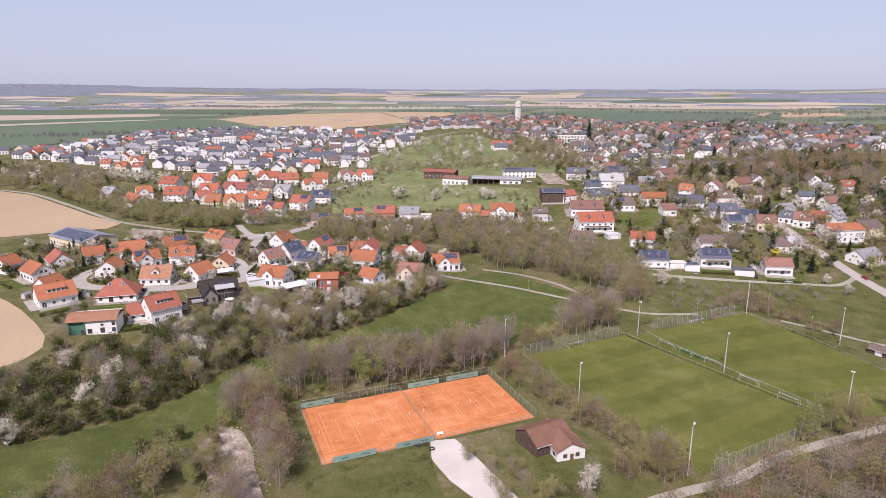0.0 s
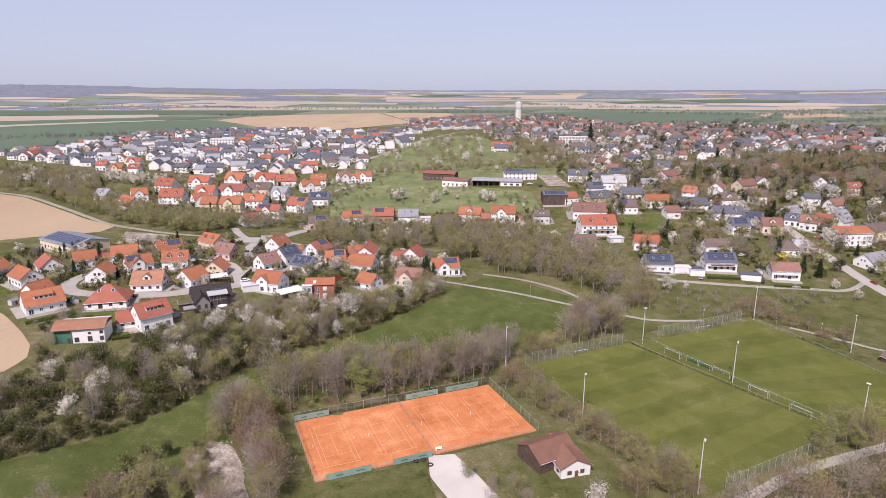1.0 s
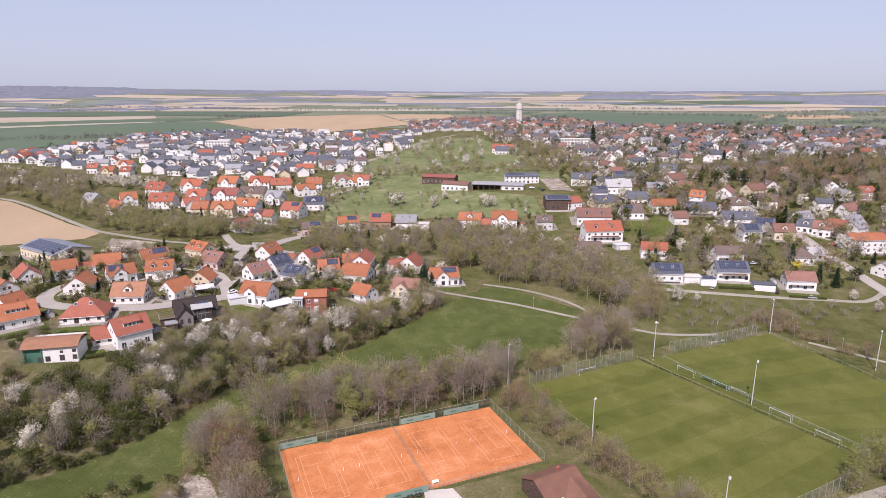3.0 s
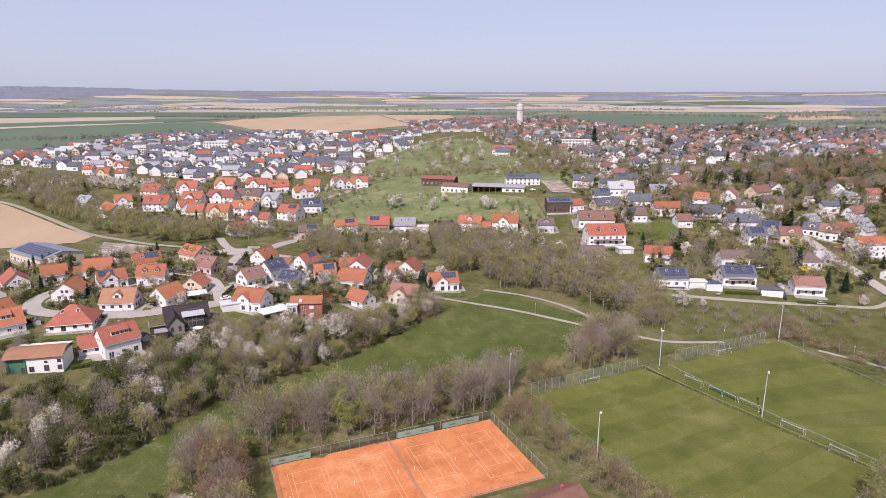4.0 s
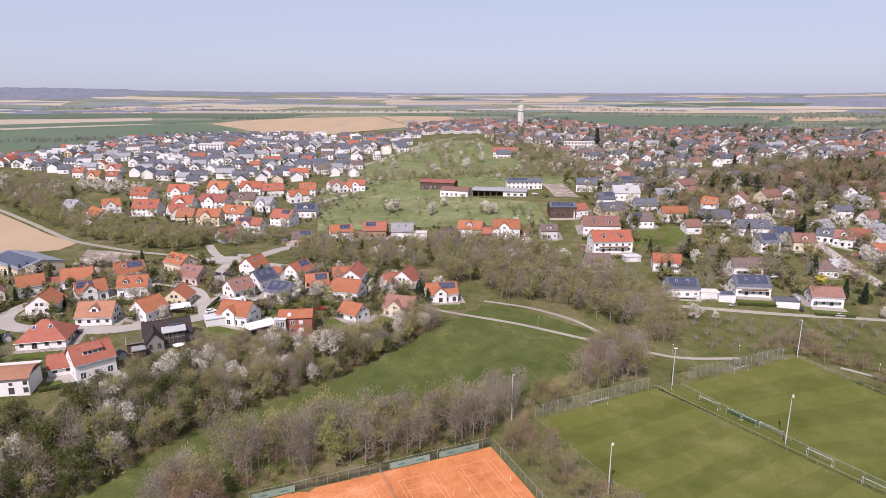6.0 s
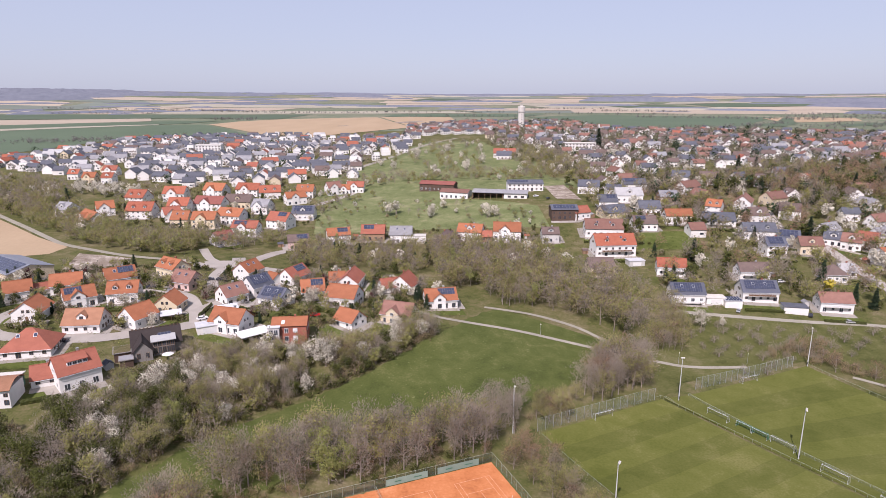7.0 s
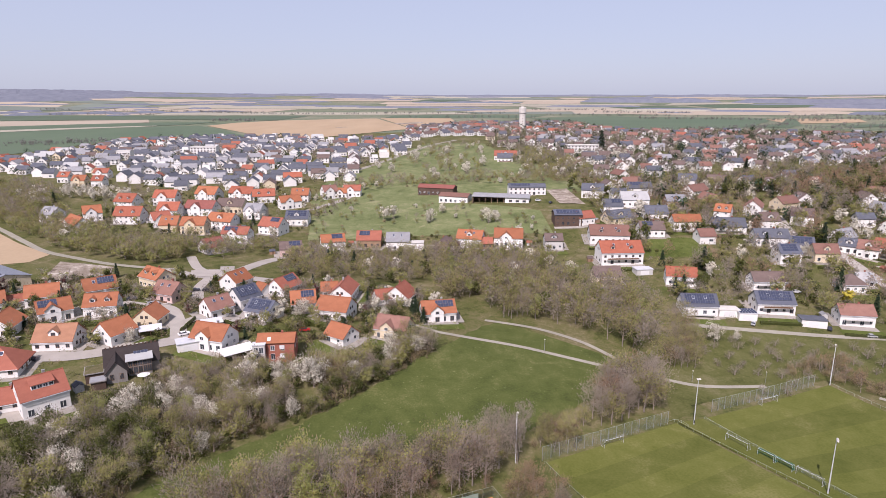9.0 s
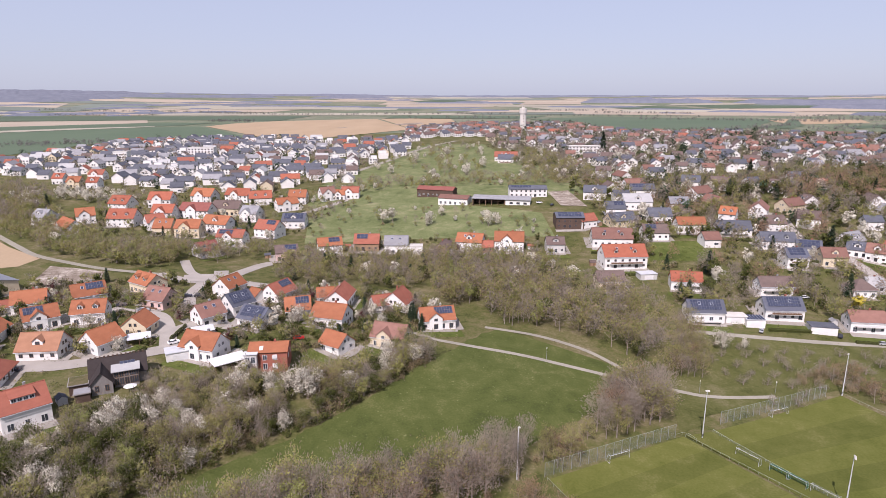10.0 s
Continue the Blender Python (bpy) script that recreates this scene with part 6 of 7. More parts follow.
for k in range(3):
    leaf_tree(151 + k, 7, 2.7, 0.10, 560, (0.17, 0.33), "blossom", "blossom_far", twigs=100)
    leaf_tree(161 + k, 8, 3.4, 0.10, 560, (0.22, 0.44), "leaf_green", "green_far", lump_n=20, twigs=80)
    leaf_tree(171 + k, 11, 3.3, 0.12, 560, (0.18, 0.36), "leaf_fresh", "willow_far", twigs=250)
    leaf_tree(181 + k, 6, 2.4, 0.12, 300, (0.15, 0.30), "bud_olive", "olive_far", twigs=160)
leaf_tree(121, 4, 1.7, 0.12, 700, (0.10, 0.2), "leaf_yellow", "forsythia", twigs=150)
leaf_tree(122, 5, 2.0, 0.2, 800, (0.10, 0.22), "red_leaf", "plum", twigs=300)
bare_tree(123, 3.0, 1.7, 0.20, 9, "twig_grey", "dwarf", 380, 0.05)
bare_tree(125, 2.8, 1.8, 0.18, 9, "twig_grey", "dwarf", 380, 0.05)
conifer_mesh(124, 8, 0.8, "cypress", 900)

PLANT_WORDS = {
    "bare": ("bare_tree", "leafless grey-brown tree with fine twigs in early spring", "tree"),
    "alder": ("alder_tree", "tall slender leafless tree with grey twigs", "tree"),
    "budding": ("budding_tree", "brown-twigged tree with olive buds opening", "tree"),
    "russet": ("russet_tree", "leafless broad tree with russet brown twigs", "tree"),
    "blossom": ("blossom_tree", "fruit tree covered in white spring blossom", "tree"),
    "green": ("leafy_tree", "dense dark green leafy tree in a hedge", "tree"),
    "willow": ("willow_tree", "pale yellow-green tree in fresh leaf", "tree"),
    "olive": ("small_tree", "small tree with olive green young leaves", "tree"),
    "bush": ("bush", "rounded dark green garden bush", "bush"),
    "thicket": ("shrub", "loose brown shrub with opening buds", "bush"),
    "conifer": ("conifer", "dark green conical spruce", "tree"),
    "forsythia": ("forsythia_bush", "bright yellow flowering garden shrub", "bush"),
    "plum": ("plum_tree", "small dark red leaved garden tree", "tree"),
    "dwarf": ("dwarf_fruit_tree", "low twiggy leafless dwarf fruit tree", "tree"),
    "cypress": ("cypress", "slim dark columnar conifer", "tree"),
}


def plant(kind, x, y, h, rng, group=""):
    pool = PLANTS.get(kind + "_far", PLANTS[kind]) if y > (330 if kind == "blossom" else 280) else PLANTS[kind]
    trunk, crown, own = pool[rng.randrange(len(pool))]
    s = h / own
    name, label, category = PLANT_WORDS[kind]
    m = pose(x, y, land(x, y), 0, 0, rng.random() * 360) @ Matrix.Diagonal((s * rng.uniform(0.9, 1.15), s * rng.uniform(0.9, 1.15), s, 1))
    if trunk is None:
        ob = new(name, crown)
        ob.matrix_basis = m
        return tagged(ob, label, category, group or category + "es")
    root = new(name, trunk)
    root.matrix_basis = m
    tagged(root, label, category, group or "trees")
    part("crown", crown, None, root)
    return root


JOINED = {}


def free(x, y, gap, lane_gap=1.5):
    return all((x - a) ** 2 + (y - b) ** 2 > (r + gap) ** 2 for a, b, r in HOUSES) and all((x - a) ** 2 + (y - b) ** 2 > (r + lane_gap) ** 2 for a, b, r in LANES)


def band(lower, upper, n, mix, size, seed, group, gap=1.0, space=2.0, lane_gap=1.5, joined=0.0):
    """Plants strewn between two lines; mix: kinds with weights."""
    rng = random.Random(seed)
    kinds, weights = zip(*mix)
    a, b = along(lower, 60), along(upper, 60)
    put = []
    for _ in range(n * 6):
        if len(put) >= n:
            break
        i, f = rng.randrange(60), rng.random()
        g = rng.random()
        p = [a[i][c] * (1 - g) + a[i + 1][c] * g for c in (0, 1)]
        q = [b[i][c] * (1 - g) + b[i + 1][c] * g for c in (0, 1)]
        x, y = p[0] + (q[0] - p[0]) * f, p[1] + (q[1] - p[1]) * f
        if any((x - u) ** 2 + (y - v) ** 2 < space ** 2 for u, v in put) or not free(x, y, gap, lane_gap):
            continue
        put.append((x, y))
        kind = rng.choices(kinds, weights)[0]
        small = 0.45 if kind in ("bush", "thicket", "dwarf") else 0.85 if kind == "green" else 1.0 if kind == "blossom" else 1.0
        if rng.random() < joined:
            JOINED.setdefault(kind, []).append((x, y, rng.uniform(*size) * small, rng.random() * math.tau))
        else:
            plant(kind, x, y, rng.uniform(*size) * small, rng, group)


HOUSES += [(-30.5, 212, 4.6), (-26.5, 214, 3.4), (-43, 264.5, 5)]
HOUSES.append((140, 437, 15))
HOUSES.append((152, 437, 14))
HOUSES += [(-66, 177, 4), (-62.5, 169, 4.5), (-58, 161, 5), (-53, 153, 5), (-49, 145, 5), (-46, 137, 5)]
band([(-138, 203), (-144, 214), (-150, 226)], [(-134, 205), (-139, 218), (-146, 230)], 12, [("bare", 2), ("green", 2), ("thicket", 2)], (5, 7.5), 58, "hedge trees", 0.3, 2.2)
band([(-70, 180), (-70, 172), (-66, 164), (-60, 152)], [(-74, 180), (-75, 170), (-71, 160), (-64, 148)], 14, [("budding", 3), ("bush", 2), ("thicket", 2)], (5, 7.5), 59, "valley trees", 0.3, 2.4)
band([(-90, 204), (-80, 212), (-68, 226)], [(-114, 226), (-104, 244), (-90, 254)], 46, [("green", 6), ("blossom", 0.7), ("olive", 0.6)], (8, 11), 57, "hedge trees", 0.5, 2.6)
# hedge above the meadow
band([(-160, 120), (-140, 136), (-121, 156), (-108, 165)], [(-182, 150), (-170, 170), (-150, 190), (-136, 198)], 62,
     [("green", 8), ("blossom", 1.2), ("bare", 1.0), ("olive", 1)], (8, 11), 1, "hedge trees", 0.5, 2.4)
band([(-108, 165), (-97, 179), (-86, 200)], [(-134, 200), (-121, 218), (-105, 238)], 48, [("green", 7), ("blossom", 2.0), ("olive", 1.2), ("bare", 1)], (8, 11), 2, "hedge trees", 0.5, 2.4)
band([(-86, 200), (-79, 211), (-64, 230), (-45, 250), (-23, 272), (-2, 297)], [(-102, 238), (-92, 250), (-72, 266), (-48, 276), (-24, 292), (-8, 310)], 122,
     [("bare", 1.6), ("budding", 3.4), ("blossom", 2.4), ("green", 2.4), ("olive", 3.2), ("willow", 0.7), ("russet", 0.6)], (7, 10.5), 3, "hedge trees", 0.5, 2.0)
band([(-86, 198), (-79, 210), (-64, 229), (-45, 249), (-23, 271), (0, 299)], [(-88, 202), (-81, 214), (-66, 233), (-47, 253), (-25, 275), (-2, 303)], 40,
     [("bush", 3), ("thicket", 2), ("olive", 1)], (4.5, 6.5), 4, "hedge bushes", 0.5, 1.6)
band([(-120, 156), (-108, 164), (-97, 178), (-86, 198)], [(-122, 159), (-110, 168), (-99, 182), (-88, 202)], 26, [("bush", 3), ("green", 2)], (4.5, 6.5), 5, "hedge bushes", 0.5, 1.6)
# undergrowth that closes the hedge to the ground
band([(-86, 200), (-79, 211), (-64, 230), (-45, 250), (-23, 272), (-2, 297)], [(-104, 236), (-92, 250), (-72, 264), (-48, 274), (-24, 290), (-8, 306)], 230, [("thicket", 3.5), ("bush", 3.4), ("olive", 0.6)], (6, 9), 41, "hedge bushes", 0.5, 1.5, joined=0.96)
band([(-160, 120), (-140, 136), (-121, 156), (-108, 165), (-86, 200)], [(-182, 150), (-170, 170), (-150, 190), (-136, 200), (-106, 236)], 190, [("bush", 4), ("thicket", 2.0), ("olive", 1)], (6, 9), 42, "hedge bushes", 0.5, 1.6, joined=0.96)
band([(-104, 250), (-84, 260), (-58, 272)], [(-108, 262), (-86, 268), (-62, 279)], 44, [("bush", 3), ("olive", 3), ("thicket", 2), ("blossom", 0.8), ("bare", 1)], (4.5, 7.5), 60, "garden plants", 0.0, 1.8, joined=0.4)
band([(-150, 228), (-146, 236), (-142, 243)], [(-160, 238), (-155, 247), (-150, 252)], 16, [("bush", 3), ("green", 2), ("thicket", 1), ("bare", 1)], (4, 6.5), 61, "garden plants", 0.0, 1.8)
# row of trees behind the courts
band([(-53, 201), (-28, 212), (0, 223), (15, 230), (25, 240)], [(-62, 209), (-36, 222), (-6, 234), (13, 245), (27, 253)], 66,
     [("alder", 5), ("bare", 4), ("budding", 1.6), ("willow", 0.35)], (11.5, 16), 6, "row trees", 0.5, 2.2)
band([(-52, 200), (-28, 210.5), (0, 221.5), (16, 228.5)], [(-56, 204), (-32, 216), (-4, 227), (14, 235)], 44, [("thicket", 3), ("bush", 1.2), ("russet", 1)], (4, 6.5), 7, "row shrubs", 0.5, 1.8)
band([(-45, 160), (-52, 176), (-57, 196)], [(-64, 160), (-70, 178), (-72, 200)], 34, [("bare", 4), ("russet", 2.5), ("budding", 2), ("alder", 1)], (9, 12.5), 8, "row trees", 0.5, 2.4)
band([(-44, 128), (-44, 145), (-48, 160)], [(-60, 118), (-58, 140), (-60, 158)], 26, [("bare", 3), ("budding", 2.5), ("russet", 2), ("green", 1)], (8, 11), 9, "valley trees", 0.5, 2.2)
band([(-72, 118), (-74, 138), (-78, 160)], [(-105, 110), (-98, 132), (-84, 160)], 52, [("budding", 3), ("russet", 4), ("olive", 1.5), ("bare", 2), ("green", 1), ("bush", 2)], (6, 10), 10, "valley trees", 0.5, 2.4)
# clump behind the pitch fence and the strip between court and pitch
band([(50, 257), (62, 263), (75, 271)], [(52, 270), (66, 284), (80, 288)], 30, [("bare", 4), ("alder", 1.5), ("budding", 2), ("russet", 1.5)], (11, 14.5), 11, "clump trees", 0.5, 2.2)
band([(30, 243), (42, 248), (52, 253)], [(26, 250), (36, 256), (48, 264)], 14, [("budding", 3), ("russet", 2), ("thicket", 3)], (5.5, 8), 12, "clump trees", 0.5, 2.2)
band([(20, 224), (31, 205), (40, 190), (52, 172), (62, 156)], [(27, 232), (38, 211), (46, 196), (58, 176), (68, 160)], 36, [("bare", 2), ("russet", 4), ("budding", 3), ("thicket", 3)], (6.5, 10), 13, "strip trees", 0.5, 2.2)
# round the clubhouse and below the pitch
band([(4, 172), (14, 164), (24, 158), (34, 152)], [(10, 148), (20, 140), (32, 136), (46, 138)], 20, [("budding", 3), ("bare", 3), ("olive", 2), ("thicket", 3)], (4.5, 7.5), 14, "garden trees", 1.0, 2.8)
band([(44, 166), (50, 156), (60, 146)], [(56, 166), (66, 158), (74, 150)], 12, [("russet", 3), ("budding", 2), ("bare", 2)], (5, 8), 15, "valley trees", 1.0, 2.4)
band([(50, 138), (78, 150), (104, 164), (145, 180), (200, 200)], [(62, 112), (95, 125), (125, 140), (165, 158), (215, 178)], 96, [("bare", 3.5), ("russet", 5), ("budding", 2.5), ("willow", 0.8)], (9, 14), 16, "valley trees", 0.5, 2.6)
band([(112, 181), (126, 189), (150, 198)], [(116, 176), (130, 184), (154, 192)], 8, [("willow", 2), ("budding", 2)], (7, 9.5), 17, "valley trees", 0.3, 2.6, 0.3)
# woods between meadow and upper houses
band([(24, 336), (44, 332), (60, 324), (72, 313), (82, 302)], [(22, 372), (48, 384), (70, 384), (88, 366), (104, 350)], 170, [("bare", 3), ("budding", 5.5), ("alder", 2), ("willow", 1.6), ("green", 0.4)], (8.5, 13.5), 18, "wood trees", 0.8, 2.3, joined=0.62)
band([(2, 350), (16, 358), (24, 372)], [(-10, 428), (24, 428), (66, 410)], 190, [("bare", 3), ("budding", 5), ("alder", 2), ("blossom", 0.25), ("green", 0.4), ("willow", 1.4)], (7.5, 12), 19, "wood trees", 0.8, 2.5, joined=0.94)
band([(-84, 378), (-40, 376), (-10, 372)], [(-82, 426), (-30, 428), (0, 428)], 230, [("bare", 3), ("budding", 4.5), ("alder", 1.5), ("blossom", 0.3), ("green", 0.6), ("conifer", 0.5), ("olive", 1), ("willow", 0.8)], (6, 10), 20, "wood trees", 0.6, 2.4, joined=0.95)
band([(84, 300), (96, 318), (106, 342)], [(100, 300), (108, 318), (112, 340)], 44, [("bare", 2.5), ("budding", 5), ("russet", 1), ("willow", 1)], (6.5, 9.5), 21, "wood trees", 1.0, 2.4)
# paddock: dwarf trees in rows, thickets behind the pitch
prng = random.Random(22)
for i in range(13):
    for j in range(8):
        x, y = 104 + i * 9.6 + j * 2.2 + prng.uniform(-1.6, 1.6), 326 - j * 7.0 - i * 1.2 + prng.uniform(-1.4, 1.4)
        if free(x, y, 1, 2.0) and y > 271 + (x - 92) * 0.34 and x < 228:
            plant("dwarf", x, y, prng.uniform(2.6, 4.2), prng, "paddock fruit trees")
band([(134, 297), (146, 296), (158, 279), (172, 262)], [(138, 305), (152, 304), (165, 285), (176, 268)], 46, [("thicket", 4), ("russet", 1.2)], (5, 8), 23, "paddock thicket", 0.5, 1.7, 0.5)
# orchard and hill meadow
band([(-88, 470), (-40, 474), (0, 476), (64, 472)], [(-84, 520), (-40, 545), (0, 545), (60, 505)], 54, [("olive", 4), ("blossom", 1), ("thicket", 3), ("bare", 1.5)], (3.5, 6.5), 24, "orchard trees", 3, 5)
band([(-80, 715), (-60, 800), (-25, 930)], [(40, 640), (46, 760), (50, 920)], 84, [("blossom", 3.5), ("olive", 3), ("bare", 3), ("budding", 2)], (6, 10.5), 25, "orchard trees", 3, 6, joined=0.75)
band([(-92, 600), (-40, 612), (30, 602), (100, 588)], [(-98, 640), (-40, 650), (30, 640), (110, 625)], 170, [("bare", 3), ("budding", 3), ("olive", 2), ("thicket", 2), ("blossom", 0.9)], (5, 9), 51, "farm trees", 1.5, 3.2, joined=0.85)
band([(76, 640), (90, 620), (135, 610)], [(70, 850), (118, 800), (130, 690)], 170, [("bare", 3), ("budding", 3), ("olive", 3), ("blossom", 1.4), ("green", 1)], (6, 11), 52, "farm trees", 1.5, 4, joined=0.85)
band([(-95, 500), (-96, 540), (-70, 572)], [(-80, 505), (-76, 540), (-50, 566)], 26, [("bare", 2), ("budding", 2), ("olive", 2), ("bush", 2)], (4, 8), 53, "farm trees", 1.0, 3, joined=0.6)
# belt of trees beside the farm track, at the edge of the new houses
band([(-470, 585), (-379, 538), (-337, 520), (-290, 482)], [(-480, 660), (-400, 640), (-345, 610), (-290, 555)], 250,
     [("bare", 4.0), ("budding", 3.0), ("olive", 1.6), ("blossom", 0.8), ("willow", 1.0), ("green", 0.8), ("conifer", 0.3)], (8, 13), 26, "belt trees", 1.5, 3.0, joined=0.94)
band([(-333, 516), (-282, 472), (-244, 439), (-214, 415), (-160, 392), (-140, 390)], [(-320, 545), (-275, 522), (-236, 470), (-200, 444), (-160, 424), (-138, 414)], 300,
     [("bare", 1.0), ("budding", 4.0), ("olive", 2.0), ("willow", 6.0), ("blossom", 0.1)], (7.5, 10.5), 62, "belt trees", 0.3, 2.0, lane_gap=1.0, joined=0.95)
band([(-172, 398), (-150, 397), (-120, 408), (-96, 420)], [(-178, 440), (-150, 436), (-120, 436), (-98, 442)], 80, [("bare", 2.5), ("budding", 4), ("olive", 2.4), ("willow", 1.6)], (6, 10.5), 54, "belt trees", 1.0, 2.4, joined=0.8)
band([(-345, 560), (-300, 575), (-262, 560)], [(-350, 600), (-300, 610), (-255, 585)], 22, [("blossom", 1)], (8, 12), 55, "belt trees", 1.0, 4, joined=0.3)
# woods and gardens on the right-hand slope
band([(250, 490), (310, 500), (400, 520)], [(250, 610), (330, 640), (470, 650)], 230, [("bare", 4), ("russet", 3), ("budding", 3), ("green", 2.5), ("conifer", 0.7)], (9, 15), 27, "wood trees", 2, 3.6, joined=0.93)
band([(115, 345), (200, 345), (300, 330)], [(100, 600), (220, 615), (380, 560)], 560, [("bare", 3), ("budding", 3.4), ("bush", 2), ("conifer", 0.5), ("blossom", 0.7), ("green", 2.6), ("forsythia", 0.02), ("olive", 2.4), ("russet", 1.5)], (7, 13), 28, "garden trees", 0.6, 2.4, joined=0.87)
band([(112, 340), (200, 340), (300, 325)], [(100, 600), (220, 615), (380, 560)], 420, [("bush", 4), ("thicket", 3), ("dwarf", 1)], (3.5, 7), 43, "garden bushes", 0.3, 1.8, joined=0.93)
band([(300, 530), (340, 540), (400, 570)], [(315, 610), (360, 640), (440, 690)], 90, [("green", 5), ("russet", 3), ("conifer", 1.5), ("budding", 1.5)], (11, 16), 63, "wood trees", 0.5, 3.2, joined=0.97)
# gardens between the houses beside the valley
band([(-215, 292), (-150, 276), (-95, 284), (-40, 296), (0, 326)], [(-235, 345), (-150, 368), (-90, 372), (-40, 366), (0, 350)], 560, [("bush", 6), ("thicket", 2), ("bare", 1.4), ("green", 1.0), ("olive", 2), ("conifer", 0.8), ("blossom", 0.6), ("plum", 0.25), ("forsythia", 0.06)], (4.5, 8.5), 29, "garden plants", 0.0, 1.6, joined=0.9)
band([(-250, 470), (-150, 455), (-90, 462)], [(-270, 620), (-150, 600), (-80, 600)], 330, [("bush", 4), ("bare", 2.5), ("budding", 2), ("olive", 2), ("green", 1), ("conifer", 0.4), ("blossom", 0.8)], (3.5, 8), 30, "garden plants", 0.4, 2.2, joined=0.88)
band([(-330, 600), (-260, 560), (-150, 590)], [(-330, 700), (-260, 690), (-100, 690)], 160, [("bush", 4), ("bare", 2.5), ("budding", 2), ("olive", 2), ("blossom", 0.8)], (3.5, 7), 56, "garden plants", 0.4, 2.4, joined=0.95)
band([(-80, 436), (0, 434), (70, 430)], [(-80, 460), (0, 466), (70, 470)], 80, [("bush", 4), ("bare", 2), ("olive", 2), ("blossom", 1), ("thicket", 2)], (3.5, 7), 31, "garden plants", 0.6, 2.5)
# single trees that stand out
one = random.Random(5)
for kind, x, y, h in (("blossom", -40, 503, 12), ("blossom", -33, 507, 11), ("blossom", -7, 494, 10.5), ("blossom", 1, 513, 9), ("blossom", 32, 484, 12), ("blossom", 37, 486, 9), ("blossom", -67, 530, 6), ("blossom", -29, 765, 14), ("blossom", -8, 649, 11), ("blossom", 7, 793, 14), ("blossom", 23, 659, 11), ("blossom", 41, 702, 13), ("blossom", -50, 694, 12), ("blossom", 180, 716, 16), ("blossom", 188, 722, 13), ("blossom", 174, 708, 12), ("willow", 246, 553, 13), ("willow", 278, 478, 11), ("green", 205, 690, 13), ("green", 352, 570, 15), ("green", 360, 560, 14), ("green", 300, 545, 13), ("blossom", -41.5, 269.5, 14), ("blossom", -41, 271.5, 12),
                      ("blossom", 117, 323, 10.5), ("blossom", 109, 325, 6.5), ("blossom", 127, 324, 5.5), ("blossom", 69, 391, 10), ("blossom", 60, 406, 8), ("blossom", 37.5, 151.5, 10.5), ("willow", 114, 181, 12), ("willow", 119.5, 184.5, 13.5), ("willow", 125, 189, 12), ("olive", 110, 177.5, 7), ("olive", -72, 153, 9), ("willow", -69, 151, 8), ("budding", -67, 157, 8), ("green", -84, 166, 5.5), ("green", -80, 170, 5.5), ("bush", -88, 163, 3.5), ("budding", -70, 181, 7.5),
                      ("blossom", 211, 313, 7), ("blossom", 207, 326, 7), ("blossom", -67, 246, 7), ("blossom", -100, 236, 8), ("blossom", -86, 252, 8), ("willow", -30.5, 212.5, 15.5), ("willow", -26.5, 215, 13.5), ("green", 216, 540, 13), ("green", 225, 538, 14), ("green", 247, 556, 14), ("green", 256, 552, 13), ("conifer", 233, 444, 14), ("green", 238, 440, 11), ("green", 318, 548, 15), ("green", 333, 540, 16), ("russet", 300, 560, 15), ("russet", 286, 566, 15),
                      ("conifer", 119, 366, 11), ("conifer", 117, 371, 8), ("conifer", 123, 408, 9), ("cypress", -203, 333, 9), ("cypress", -201, 337, 8), ("cypress", -200, 341, 8), ("cypress", -212, 329, 8),
                      ("cypress", -215, 331, 7), ("conifer", 202, 376, 12), ("conifer", 208, 343, 11), ("conifer", 203, 350, 10), ("conifer", 268, 622, 16), ("conifer", 284, 622, 15), ("conifer", 216, 545, 14),
                      ("conifer", 186, 806, 26), ("conifer", 5, 330, 5), ("plum", 10, 440, 6), ("willow", 235, 462, 9), ("willow", 228, 470, 8), ("bare", 140, 408, 8)):
    plant(kind, x, y, h, one, "landmark trees")


